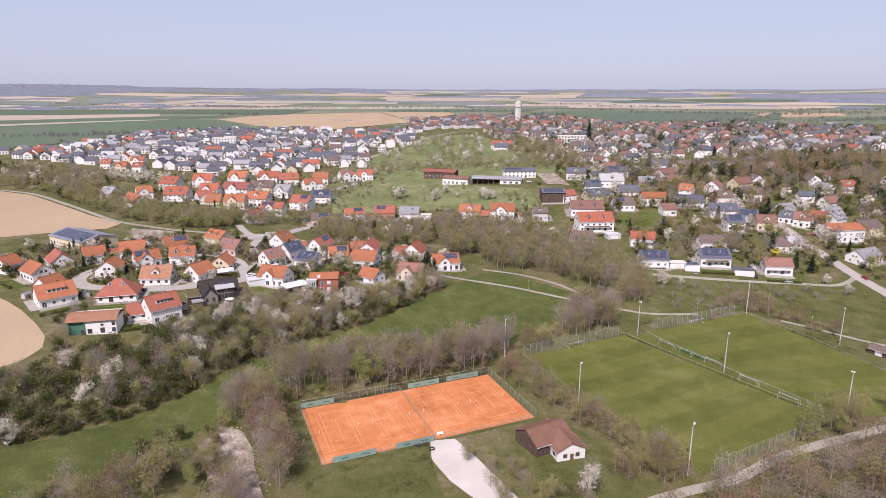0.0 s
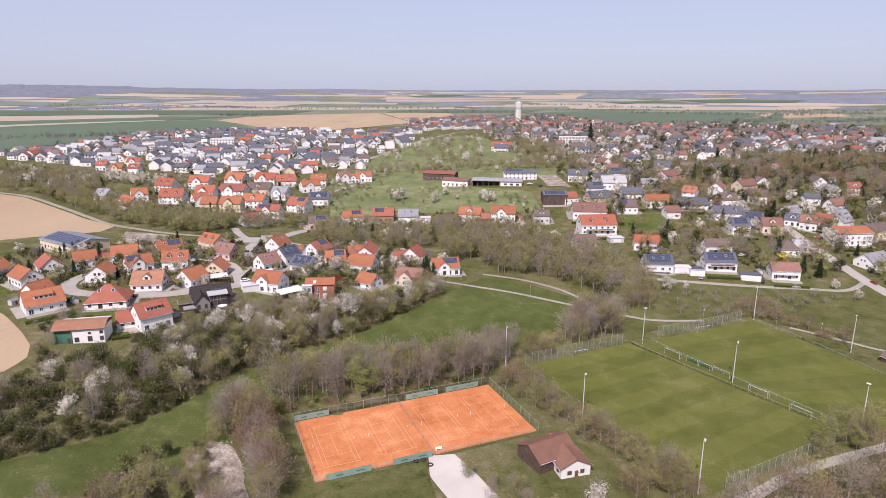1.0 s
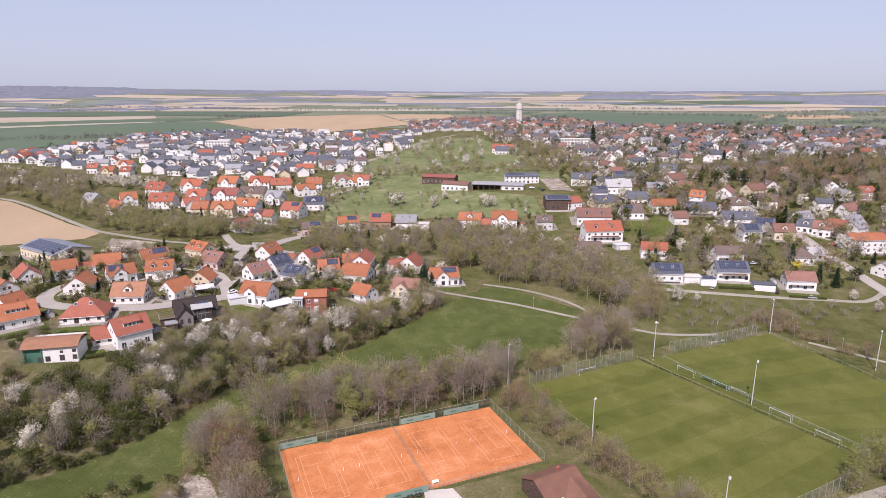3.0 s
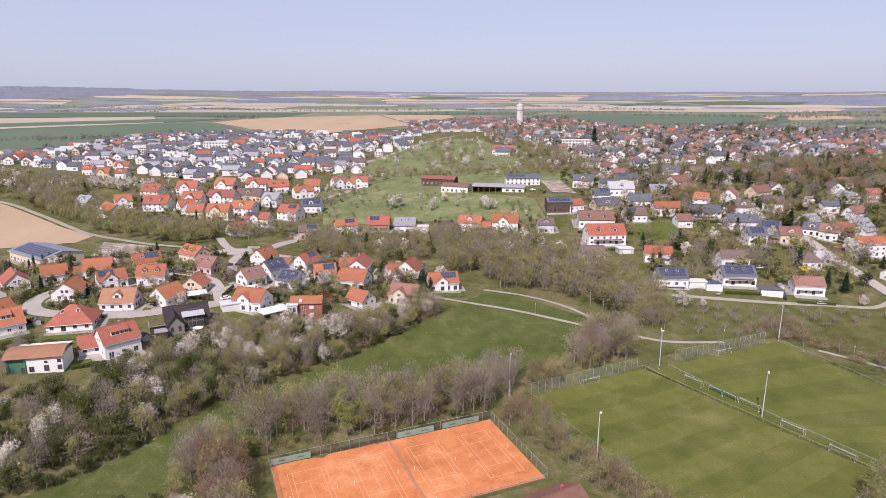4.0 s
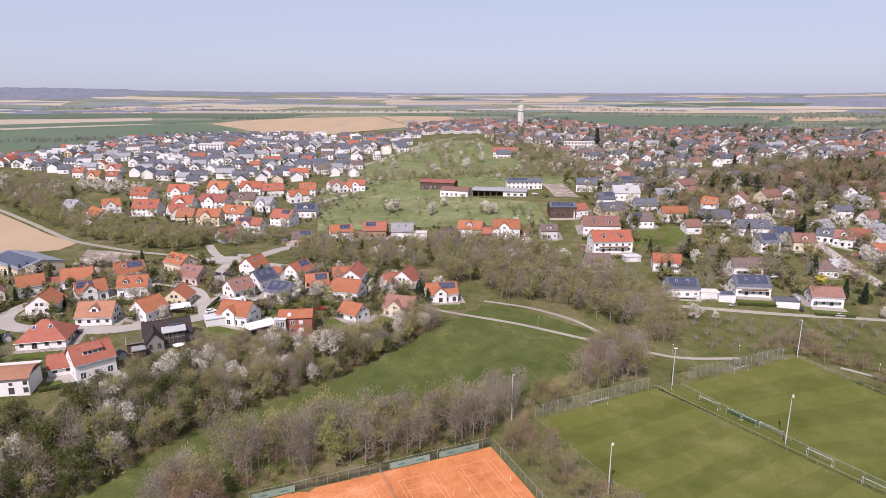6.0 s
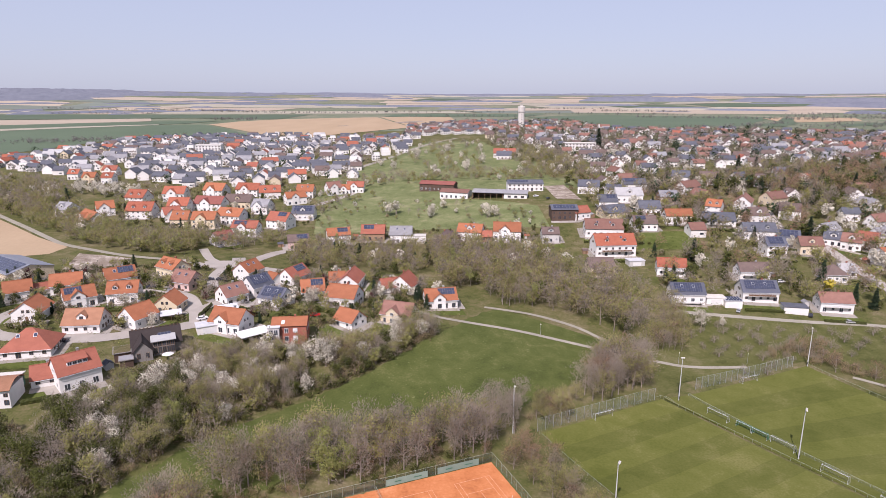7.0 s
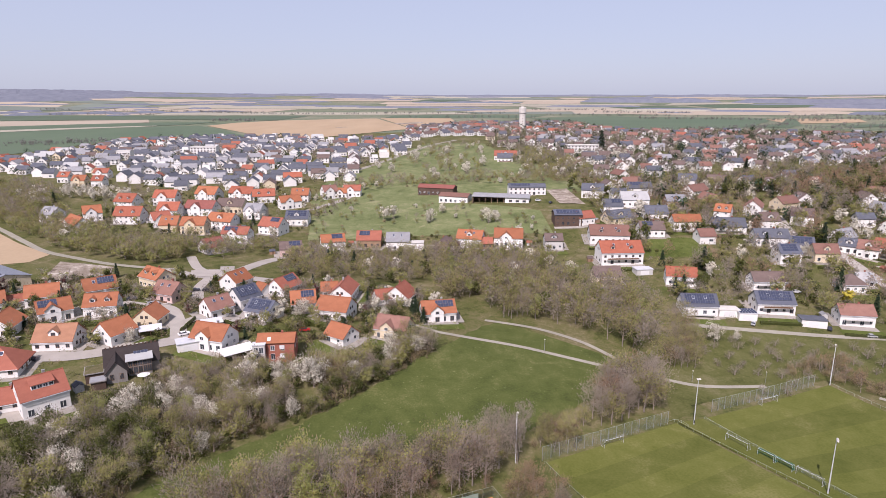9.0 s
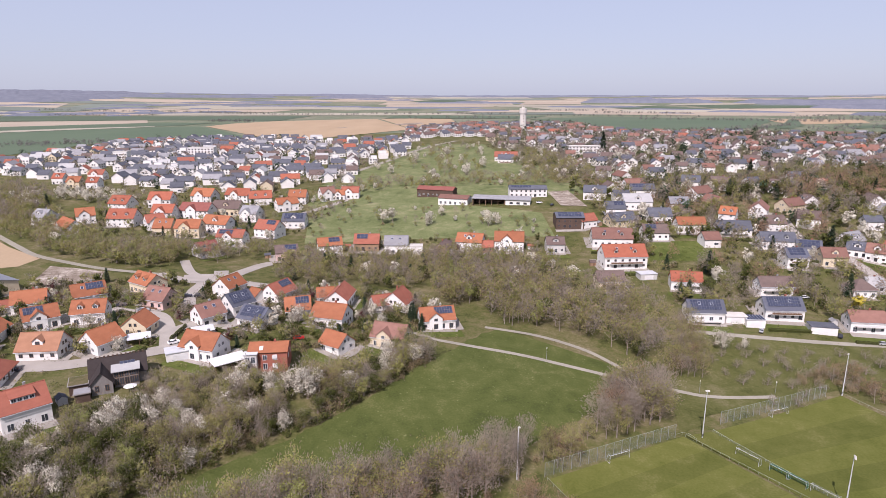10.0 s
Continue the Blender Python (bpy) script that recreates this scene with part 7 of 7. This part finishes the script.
def join_plants():
    """The farther trees, one mass for each kind: every second sliver of a crown and the bare trunk."""
    for kind, spots in JOINED.items():
        name, label, category = PLANT_WORDS[kind]
        all_v, all_f, all_s, count = [], [], [], 0
        thin = []
        step = 2 if kind + "_far" in PLANTS else 3
        for trunk, crown, own in PLANTS.get(kind + "_far", PLANTS[kind]):
            v = np.empty(len(crown.vertices) * 3)
            crown.vertices.foreach_get("co", v)
            tri = np.array([p.vertices[:] for p in crown.polygons])[::step]
            idx = np.array([p.material_index for p in crown.polygons])[::step]
            used, inv = np.unique(tri, return_inverse=True)
            pts = v.reshape(-1, 3)[used]
            # thicker slivers, as there are fewer of them
            t = inv.reshape(-1, 3)
            mid = pts[t].mean(axis=1, keepdims=True)
            pts = (mid + (pts[t] - mid) * (1.6 if step == 2 else 1.75)).reshape(-1, 3)
            thin.append((pts, np.arange(len(pts)).reshape(-1, 3), idx, own, crown))
        for i, (x, y, h, turn) in enumerate(spots):
            pts, tri, idx, own, crown = thin[i % len(thin)]
            s, c, d = h / own, math.cos(turn), math.sin(turn)
            q = pts * s
            q = np.stack((q[:, 0] * c - q[:, 1] * d + x, q[:, 0] * d + q[:, 1] * c + y, q[:, 2] + land(x, y)), axis=1)
            all_v.append(q)
            all_f.append(tri + count)
            all_s.append(idx)
            count += len(q)
        me = bpy.data.meshes.new(name + "s")
        me.from_pydata(np.concatenate(all_v).tolist(), [], np.concatenate(all_f).tolist())
        for m in thin[0][4].materials:
            me.materials.append(m)
        me.polygons.foreach_set("material_index", np.concatenate(all_s).astype(np.int32))
        me.update()
        tagged(new("far_" + name + ("es" if name.endswith("sh") else "s"), me), label.replace(" tree", " trees", 1), "trees", kind="stuff")


join_plants()

# ---- sports grounds ----
turf("turf_light", ((0.070, 0.080, 0.016), (0.088, 0.097, 0.022), (0.102, 0.108, 0.028), (0.138, 0.134, 0.046)), 0.035, 0.14, 1.4, 0.2)
turf("turf_dark", ((0.059, 0.069, 0.014), (0.075, 0.084, 0.019), (0.088, 0.095, 0.024), (0.120, 0.118, 0.040)), 0.035, 0.14, 1.4, 0.2)
surface("rail_steel", (0.20, 0.23, 0.18), (0.32, 0.35, 0.28), 1, 0.6, 0, 6, 0.05, 0.3)
surface("rubber", (0.02, 0.02, 0.02), (0.04, 0.04, 0.04), 2, 0.8, 0, 6, 0)
surface("timber", (0.30, 0.24, 0.17), (0.46, 0.38, 0.28), 0.8, 0.9, 0.3, 8, 0.15)


def netting(name, colour, open_share):
    """Wire or cord mesh too fine to tell apart: the light passes between the strands."""
    m = surface(name, colour, tuple(c * 1.3 for c in colour), 1, 0.7, 0, 6, 0)
    n, l = m.node_tree.nodes, m.node_tree.links
    clear, mix = n.new("ShaderNodeBsdfTransparent"), n.new("ShaderNodeMixShader")
    mix.inputs["Fac"].default_value = open_share
    l.new(n["Principled BSDF"].outputs["BSDF"], mix.inputs[1])
    l.new(clear.outputs["BSDF"], mix.inputs[2])
    l.new(mix.outputs["Shader"], n["Material Output"].inputs["Surface"])


netting("wire_net", (0.34, 0.38, 0.36), 0.90)
netting("dark_net", (0.06, 0.07, 0.06), 0.60)
netting("green_net", (0.05, 0.22, 0.16), 0.62)


def pitch(far, near, strips, label):
    """Mown turf laid on the ground in light and dark bands across its length."""
    n, m = strips * 4, 16
    a, b = along([far[0], near[0]], n), along([far[1], near[1]], n)
    verts, faces, slots = [], [], []
    for i in range(n + 1):
        for j in range(m + 1):
            f = j / m
            x, y = a[i][0] + (b[i][0] - a[i][0]) * f, a[i][1] + (b[i][1] - a[i][1]) * f
            verts.append((x, y, land(x, y) + 0.14))
    for i in range(n):
        for j in range(m):
            k = i * (m + 1) + j
            faces.append((k, k + m + 1, k + m + 2, k + 1))
            slots.append((i // 4) % 2)
    me = raw_mesh("pitch", verts, faces, "turf_light", "turf_dark", slots=slots)
    tagged(new("pitch", me), label, "football pitch", kind="structure")


pitch(((32.5, 240.5), (79, 262.5)), ((72, 160), (125, 193)), 10, "mown green football pitch with light and dark bands")
pitch(((90, 266), (146, 290)), ((131, 194), (188, 190)), 9, "mown green training pitch with light and dark bands")
drape("touchline_strip", [(80, 263), (90, 266)], [(126, 193.5), (131, 194)], "turf_dark", 0.13, 20, 3, 0, "grass strip between the pitches", "grass")


def fence_line(name, pts, high, step, net, label, category="fence", rail=True, group=""):
    """Posts, one by one, with a top rail and a net between them."""
    total = sum(math.dist(p, q) for p, q in zip(pts, pts[1:]))
    n = max(2, round(total / step))
    line = along(pts, n)
    root = thing(name, pose(line[0][0], line[0][1], land(*line[0])), label, category, group)
    z0 = land(*line[0])
    rel = [Vector((x - line[0][0], y - line[0][1], land(x, y) - z0)) for x, y in line]
    bm = bmesh.new()
    thick = 0.085 if high > 3.5 else 0.05
    tube(bm, ((0, 0, -0.4), (0, 0, high)), (thick, thick * 0.85), 6)
    post = mesh_from("post", bm, "metal_grey" if high > 3.5 else "rail_steel")
    for p in rel:
        part("post", post, None, root, at=Matrix.Translation(p))
    if rail:
        bm = bmesh.new()
        tube(bm, [p + Vector((0, 0, high)) for p in rel], [0.045] * len(rel), 5)
        part("rail", bm, "rail_steel", root)
    if net:
        bm = bmesh.new()
        up, low = [], []
        for p in rel:
            low.append(bm.verts.new(p + Vector((0, 0, 0.08))))
            up.append(bm.verts.new(p + Vector((0, 0, high - 0.05))))
        for i in range(len(rel) - 1):
            bm.faces.new((low[i], low[i + 1], up[i + 1], up[i]))
        bmesh.ops.solidify(bm, geom=bm.faces[:], thickness=0.02)
        part("net", bm, net, root)
    return root


fence_line("ball_fence", [(31.5, 241.5), (76, 262)], 4.6, 3.0, "wire_net", "tall galvanised ball fence behind the goal")
fence_line("ball_fence", [(94, 270.5), (140, 289.5)], 4.6, 3.0, "wire_net", "tall galvanised ball fence behind the goal")
fence_line("ball_fence", [(75.5, 161.5), (113, 181)], 4.0, 3.0, "wire_net", "tall galvanised ball fence below the pitch")
fence_line("pitch_rail", [(79.5, 262.5), (102, 230), (125.5, 193.5)], 1.05, 3.0, None, "low steel barrier rail along the pitch")
fence_line("pitch_rail", [(89.5, 265.5), (108, 232), (130.5, 194.5)], 1.05, 3.0, "wire_net", "low steel barrier rail with wire net")
fence_line("pitch_rail", [(146.5, 290), (160, 259), (170, 226), (182, 200)], 1.05, 3.0, None, "low steel barrier rail along the pitch")
fence_line("pitch_rail", [(32, 240), (52, 199), (71, 160)], 1.05, 3.0, None, "low steel barrier rail along the pitch")
fence_line("pitch_rail", [(76, 262), (80, 264), (82, 260)], 1.05, 3.0, None, "low steel barrier rail at the corner")


def goal(x, y, turn, wide, high, deep, net, label):
    root = thing("football_goal", pose(x, y, land(x, y) + 0.12, 0, 0, turn), label, "goal", "football goals")
    bm = bmesh.new()
    tube(bm, ((-wide / 2, 0, 0), (-wide / 2, 0, high), (wide / 2, 0, high), (wide / 2, 0, 0)), (0.05, 0.05, 0.05, 0.05), 6)
    part("goal_frame", bm, "zinc", root)
    for s in (-1, 1):
        bm = bmesh.new()
        tube(bm, ((s * wide / 2, 0, high), (s * wide / 2, deep * 0.5, high), (s * wide / 2, deep, 0.05), (s * wide / 2, 0, 0.05)), (0.03, 0.03, 0.03, 0.03), 5)
        part("side_bar", bm, "zinc", root)
    bm = bmesh.new()
    q = [bm.verts.new(p) for p in ((-wide / 2, 0, high), (wide / 2, 0, high), (wide / 2, deep * 0.5, high), (-wide / 2, deep * 0.5, high), (wide / 2, deep, 0), (-wide / 2, deep, 0), (-wide / 2, 0, 0), (wide / 2, 0, 0))]
    for f in ((0, 1, 2, 3), (3, 2, 4, 5), (0, 3, 5, 6), (1, 7, 4, 2)):
        bm.faces.new([q[i] for i in f])
    bmesh.ops.solidify(bm, geom=bm.faces[:], thickness=0.01)
    part("goal_net", bm, net, root)


goal(55, 249.5, 25, 7.3, 2.44, 1.8, "wire_net", "white full-size football goal before the ball fence")
goal(117, 276.5, 22, 7.3, 2.44, 1.8, "wire_net", "white full-size football goal before the ball fence")
goal(93, 250, -58, 7.3, 2.44, 1.8, "wire_net", "white football goal parked beside the pitch")
goal(98.5, 243, -58, 5, 2.2, 1.6, "green_net", "white football goal with green net parked beside the pitch")
goal(101.5, 238.5, -58, 5, 2.2, 1.6, "green_net", "white football goal with green net parked beside the pitch")
goal(105.5, 232.5, -58, 7.3, 2.44, 1.8, "wire_net", "white football goal parked beside the pitch")
goal(112, 217, -58, 7.3, 2.44, 1.6, "wire_net", "white football goal parked against the rail")
goal(119, 202.5, -58, 7.3, 2.44, 1.6, "wire_net", "white football goal parked against the rail")


def floodlight(x, y, turn, high, heads):
    root = thing("floodlight_mast", pose(x, y, land(x, y), 0, 0, turn), "tall grey steel floodlight mast beside the pitch", "floodlight", "floodlights")
    bm = bmesh.new()
    tube(bm, ((0, 0, -0.8), (0, 0, high * 0.5), (0, 0, high)), (0.20, 0.15, 0.09), 8)
    part("mast", bm, "zinc", root)
    bm = bmesh.new()
    tube(bm, ((-0.7 * heads / 2, 0, high), (0.7 * heads / 2, 0, high)), (0.05, 0.05), 5)
    part("crossarm", bm, "metal_grey", root)
    for i in range(heads):
        bm = bmesh.new()
        block(bm, -0.28, 0.28, -0.30, 0.20, -0.11, 0.11)
        bmesh.ops.bevel(bm, geom=bm.edges[:], offset=0.05, segments=1)
        part("lamp_head", bm, "concrete", root, at=pose(-0.7 * heads / 2 + 0.7 * (i + 0.5) * heads / heads, -0.25, high - 0.05, 30, 0, 0))
    bm = bmesh.new()
    block(bm, -0.14, 0.14, -0.36, -0.16, 0.9, 1.7)
    part("switch_box", bm, "rubber", root)


for x, y, turn, high, heads in ((107.3, 226.5, 60, 16.5, 3), (44.8, 199, 60, 17, 2), (67.5, 160, 60, 16.5, 2), (146.3, 290, -60, 16.3, 1), (84.6, 262, 0, 16.5, 2), (169.2, 253.6, -60, 16.5, 1), (133.2, 192.6, -60, 16.5, 2), (23.4, 240, 60, 16.5, 1)):
    floodlight(x, y, turn, high, heads)


def path_lamp(x, y):
    root = thing("path_lamp", pose(x, y, land(x, y)), "slim grey lamp post beside the footpath", "street lamp", "path lamps")
    bm = bmesh.new()
    tube(bm, ((0, 0, -0.3), (0, 0, 4.6)), (0.07, 0.05), 6)
    part("post", bm, "metal_grey", root)
    bm = bmesh.new()
    tube(bm, ((0, 0, 4.55), (0, 0, 4.75), (0, 0, 4.95)), (0.12, 0.22, 0.10), 8)
    part("lantern", bm, "line_white", root)


for x, y in ((42, 305.6), (122.8, 291.2), (95, 290.5), (168.5, 273.5), (190, 253), (72, 298)):
    path_lamp(x, y)

# ---- tennis courts ----
CT = pose(-10.9, 194.9, 0.0, 0, 0, 22.3)
bm = bmesh.new()
block(bm, -35.6, 35.6, -17.6, 17.6, -0.6, 0.10)
clay = new("tennis_clay", mesh_from("tennis_clay", bm, "clay"))
clay.matrix_basis = CT
tagged(clay, "orange-red clay of four tennis courts", "clay court", kind="structure")
bm = bmesh.new()
block(bm, -37.2, 37.2, -19.0, 19.0, -0.8, 0.05)
apron = new("court_apron", mesh_from("court_apron", bm, "orchard_grass"))
apron.matrix_basis = CT
tagged(apron, "grass margin round the tennis courts", "grass", kind="structure")


def tennis_court(u):
    root = thing("tennis_court", CT @ pose(u, 0, 0.10), "clay tennis court with faded white lines and a net", "tennis court", "tennis courts")
    for x0, x1, y0, y1 in ((-5.485, -5.365, -11.885, 11.885), (5.365, 5.485, -11.885, 11.885), (-4.175, -4.055, -11.885, 11.885), (4.055, 4.175, -11.885, 11.885), (-5.365, 5.365, -11.885, -11.735), (-5.365, 5.365, 11.735, 11.885),
                           (-4.055, 4.055, -6.46, -6.34), (-4.055, 4.055, 6.34, 6.46), (-0.06, 0.06, -6.34, 6.34)):
        bm = bmesh.new()
        block(bm, x0, x1, y0, y1, 0.0, 0.012)
        part("court_line", bm, "chalk", root)
    for s in (-1, 1):
        bm = bmesh.new()
        tube(bm, ((s * 6.4, 0, -0.1), (s * 6.4, 0, 1.1)), (0.07, 0.07), 6)
        part("net_post", bm, "line_white", root)


for u in (-26.4, -8.8, 9.0, 26.6):
    tennis_court(u)


def court_side(a, b, label, name="court_fence", net="dark_net", high=3.0):
    p, q = CT @ Vector((a[0], a[1], 0)), CT @ Vector((b[0], b[1], 0))
    fence_line(name, [(p.x, p.y), (q.x, q.y)], high, 3.0, net, label, "fence", True, "court fences")


court_side((-36, 18), (36, 18), "wire fence along the tennis courts")
court_side((-36, -18), (36, -18), "wire fence along the tennis courts", net="wire_net", high=1.6)
court_side((36, -18), (36, 18), "wire fence at the end of the tennis courts", net="wire_net")
court_side((-36, -18), (-36, 18), "wire fence at the end of the tennis courts", net="wire_net")
court_side((0, -17), (0, 17), "wire divider fence between the tennis courts", "divider_net", "wire_net", 1.8)


def windscreen(u0, u1, v, face):
    """Green cloth on the fence, with two unreadable words as plain bars."""
    root = thing("windscreen", CT @ pose((u0 + u1) / 2, v, 0.15), "green cloth windscreen hung on the court fence", "windscreen", "windscreens")
    w = (u1 - u0) / 2
    bm = bmesh.new()
    n = 14
    for i in range(n):
        a, b = -w + 2 * w * i / n, -w + 2 * w * (i + 1) / n
        ya, yb = 0.04 * math.sin(i * 1.7), 0.04 * math.sin((i + 1) * 1.7)
        slab(bm, ((a, ya - 0.02, 0.1), (b, yb - 0.02, 0.1), (b, yb, 2.1), (a, ya, 2.1)), 0.02)
    bmesh.ops.remove_doubles(bm, verts=bm.verts, dist=0.005)
    part("cloth", bm, "screen_cloth", root)
    for c, l in ((-0.45, 0.16), (0.5, 0.2)):
        bm = bmesh.new()
        block(bm, (c - l) * w, (c + l) * w, face * 0.09 - 0.01, face * 0.09 + 0.01, 0.95, 1.25)
        part("lettering_bar", bm, "green_sheet", root)


surface("screen_cloth", (0.13, 0.20, 0.165), (0.20, 0.28, 0.235), 0.5, 0.85, 0.1, 10, 0.08)
for u0, u1 in ((-35.5, -24), (3.2, 15.5), (18.5, 31.5)):
    windscreen(u0, u1, 17.75, -1)
for u0, u1 in ((-32.5, -19.5), (-13, -0.8)):
    windscreen(u0, u1, -18.3, -1)
bench = thing("bench", CT @ pose(2.4, -15.6, 0.10), "white garden bench beside the courts", "bench")
for y0, y1, z0, z1, nm in ((-0.3, 0.2, 0.42, 0.48, "seat"), (0.18, 0.24, 0.5, 0.95, "backrest")):
    bm = bmesh.new()
    block(bm, -1.0, 1.0, y0, y1, z0, z1)
    part(nm, bm, "line_white", bench)
for s in (-0.85, 0.85):
    bm = bmesh.new()
    block(bm, s - 0.05, s + 0.05, -0.28, 0.24, 0, 0.5)
    part("leg", bm, "line_white", bench)
for x, y in ((-9.5, 175.2), (-7.4, 176.0), (-5.2, 173.4)):
    bm = bmesh.new()
    for k in range(14):
        a, b = k / 14 * math.tau, (k + 1) / 14 * math.tau
        tube(bm, ((math.cos(a) * 0.7, math.sin(a) * 0.7, 0.22), (math.cos(b) * 0.7, math.sin(b) * 0.7, 0.22)), (0.22, 0.22), 6)
    bmesh.ops.remove_doubles(bm, verts=bm.verts, dist=0.05)
    t = new("tyre", mesh_from("tyre", bm, "rubber"))
    t.matrix_basis = pose(x, y, land(x, y) + 0.15)
    tagged(t, "old black tyre lying on the gravel", "tyre", "tyres")

# hut at the far end of the training pitch, and rubble heaps
dwelling(180.0, 243.0, -60, 8.0, 5.0, 3.6, "brown", "darkwood", "club")
rng = random.Random(8)
for x, y, n in ((-66.5, 178.5, 18), (-59.5, 170, 12), (-50.5, 155, 12), (-79, 150, 20)):
    for _ in range(n):
        px, py = x + rng.gauss(0, 1.0), y + rng.gauss(0, 2.0)
        bm = bmesh.new()
        bmesh.ops.create_icosphere(bm, subdivisions=1, radius=rng.uniform(0.2, 0.5))
        for v in bm.verts:
            v.co *= rng.uniform(0.75, 1.2)
        ob = new("rubble_stone", mesh_from("rubble_stone", bm, "timber" if n == 20 else "gravel"))
        ob.matrix_basis = pose(px, py, land(px, py) + 0.2, 0, 0, rng.random() * 360) @ Matrix.Diagonal((3.0 if n == 20 else 1.3, 0.7, 0.7, 1))
        tagged(ob, "split log on a wood pile" if n == 20 else "pale broken concrete lump in a heap", "log" if n == 20 else "rubble", "rubble heap")

# ---- cars ----
for key, c in (("car_red", (0.30, 0.02, 0.02)), ("car_dark", (0.03, 0.03, 0.04)), ("car_silver", (0.42, 0.43, 0.45)), ("car_white", (0.72, 0.72, 0.72))):
    surface(key, c, tuple(v * 1.1 for v in c), 1, 0.25, 0, 5, 0.05, 0.3 if key == "car_silver" else 0.0)
CAR = {}


def car(x, y, turn, colour):
    if not CAR:
        bm = bmesh.new()
        side = [(-2.1, 0.35), (2.1, 0.35), (2.15, 0.75), (1.9, 0.95), (1.0, 1.02), (-2.05, 1.0), (-2.15, 0.7)]
        a, b = [bm.verts.new((px, -0.85, pz)) for px, pz in side], [bm.verts.new((px, 0.85, pz)) for px, pz in side]
        bm.faces.new(a)
        bm.faces.new(b[::-1])
        for i in range(len(side)):
            j = (i + 1) % len(side)
            bm.faces.new((a[j], a[i], b[i], b[j]))
        bmesh.ops.bevel(bm, geom=bm.edges[:], offset=0.06, segments=1)
        cabin = bmesh.new()
        side = [(-1.75, 1.0), (1.0, 1.0), (0.35, 1.42), (-1.3, 1.45)]
        a, b = [cabin.verts.new((px, -0.74, pz)) for px, pz in side], [cabin.verts.new((px, 0.74, pz)) for px, pz in side]
        cabin.faces.new(a)
        cabin.faces.new(b[::-1])
        for i in range(4):
            j = (i + 1) % 4
            cabin.faces.new((a[j], a[i], b[i], b[j]))
        top = bmesh.new()
        block(top, -1.25, 0.3, -0.70, 0.70, 1.45, 1.50)
        wheel = bmesh.new()
        tube(wheel, ((0, -0.1, 0), (0, 0.1, 0)), (0.32, 0.32), 12)
        CAR.update(body=bm, cabin=mesh_from("cabin", cabin, "glass"), wheel=mesh_from("wheel", wheel, "rubber"), top=top)
        CAR["body_mesh"], CAR["top_mesh"] = {}, {}
    if colour not in CAR["body_mesh"]:
        for src, store, nm in (("body", "body_mesh", "body"), ("top", "top_mesh", "car_roof")):
            me = bpy.data.meshes.new(nm)
            CAR[src].to_mesh(me)
            me.materials.append(MATS[colour])
            CAR[store][colour] = me
    root = thing("car", pose(x, y, land(x, y) + 0.2, 0, 0, turn), colour.split("_")[1] + " parked car on the street", "car", "parked cars")
    part("body", CAR["body_mesh"][colour], None, root)
    part("cabin", CAR["cabin"], None, root, "dark glazed cabin")
    part("car_roof", CAR["top_mesh"][colour], None, root)
    for sx in (-1.3, 1.35):
        for sy in (-0.8, 0.8):
            part("wheel", CAR["wheel"], None, root, at=pose(sx, sy, 0.32))


for x, y, turn, colour in ((-52.7, 307, 10, "car_red"), (-111.4, 347, 20, "car_dark"), (-106.5, 348, 20, "car_dark"), (-133.4, 333, 30, "car_dark"), (-139, 274, 10, "car_dark"), (172.7, 334.5, 60, "car_dark"),
                           (187, 328, -8, "car_silver"), (140.5, 338, 60, "car_silver"), (233.6, 335, 92, "car_red"), (235, 365, 90, "car_dark"), (178, 372, 5, "car_white"), (-117, 346, 15, "car_dark"),
                           (231, 398, 90, "car_silver"), (-121.2, 327.5, 20, "car_silver"), (-96, 297, 40, "car_white"), (-80, 342, 95, "car_dark"), (-66, 434, 40, "car_silver"), (72, 530, 20, "car_white"), (80, 522, 60, "car_dark")):
    car(x, y, turn, colour)
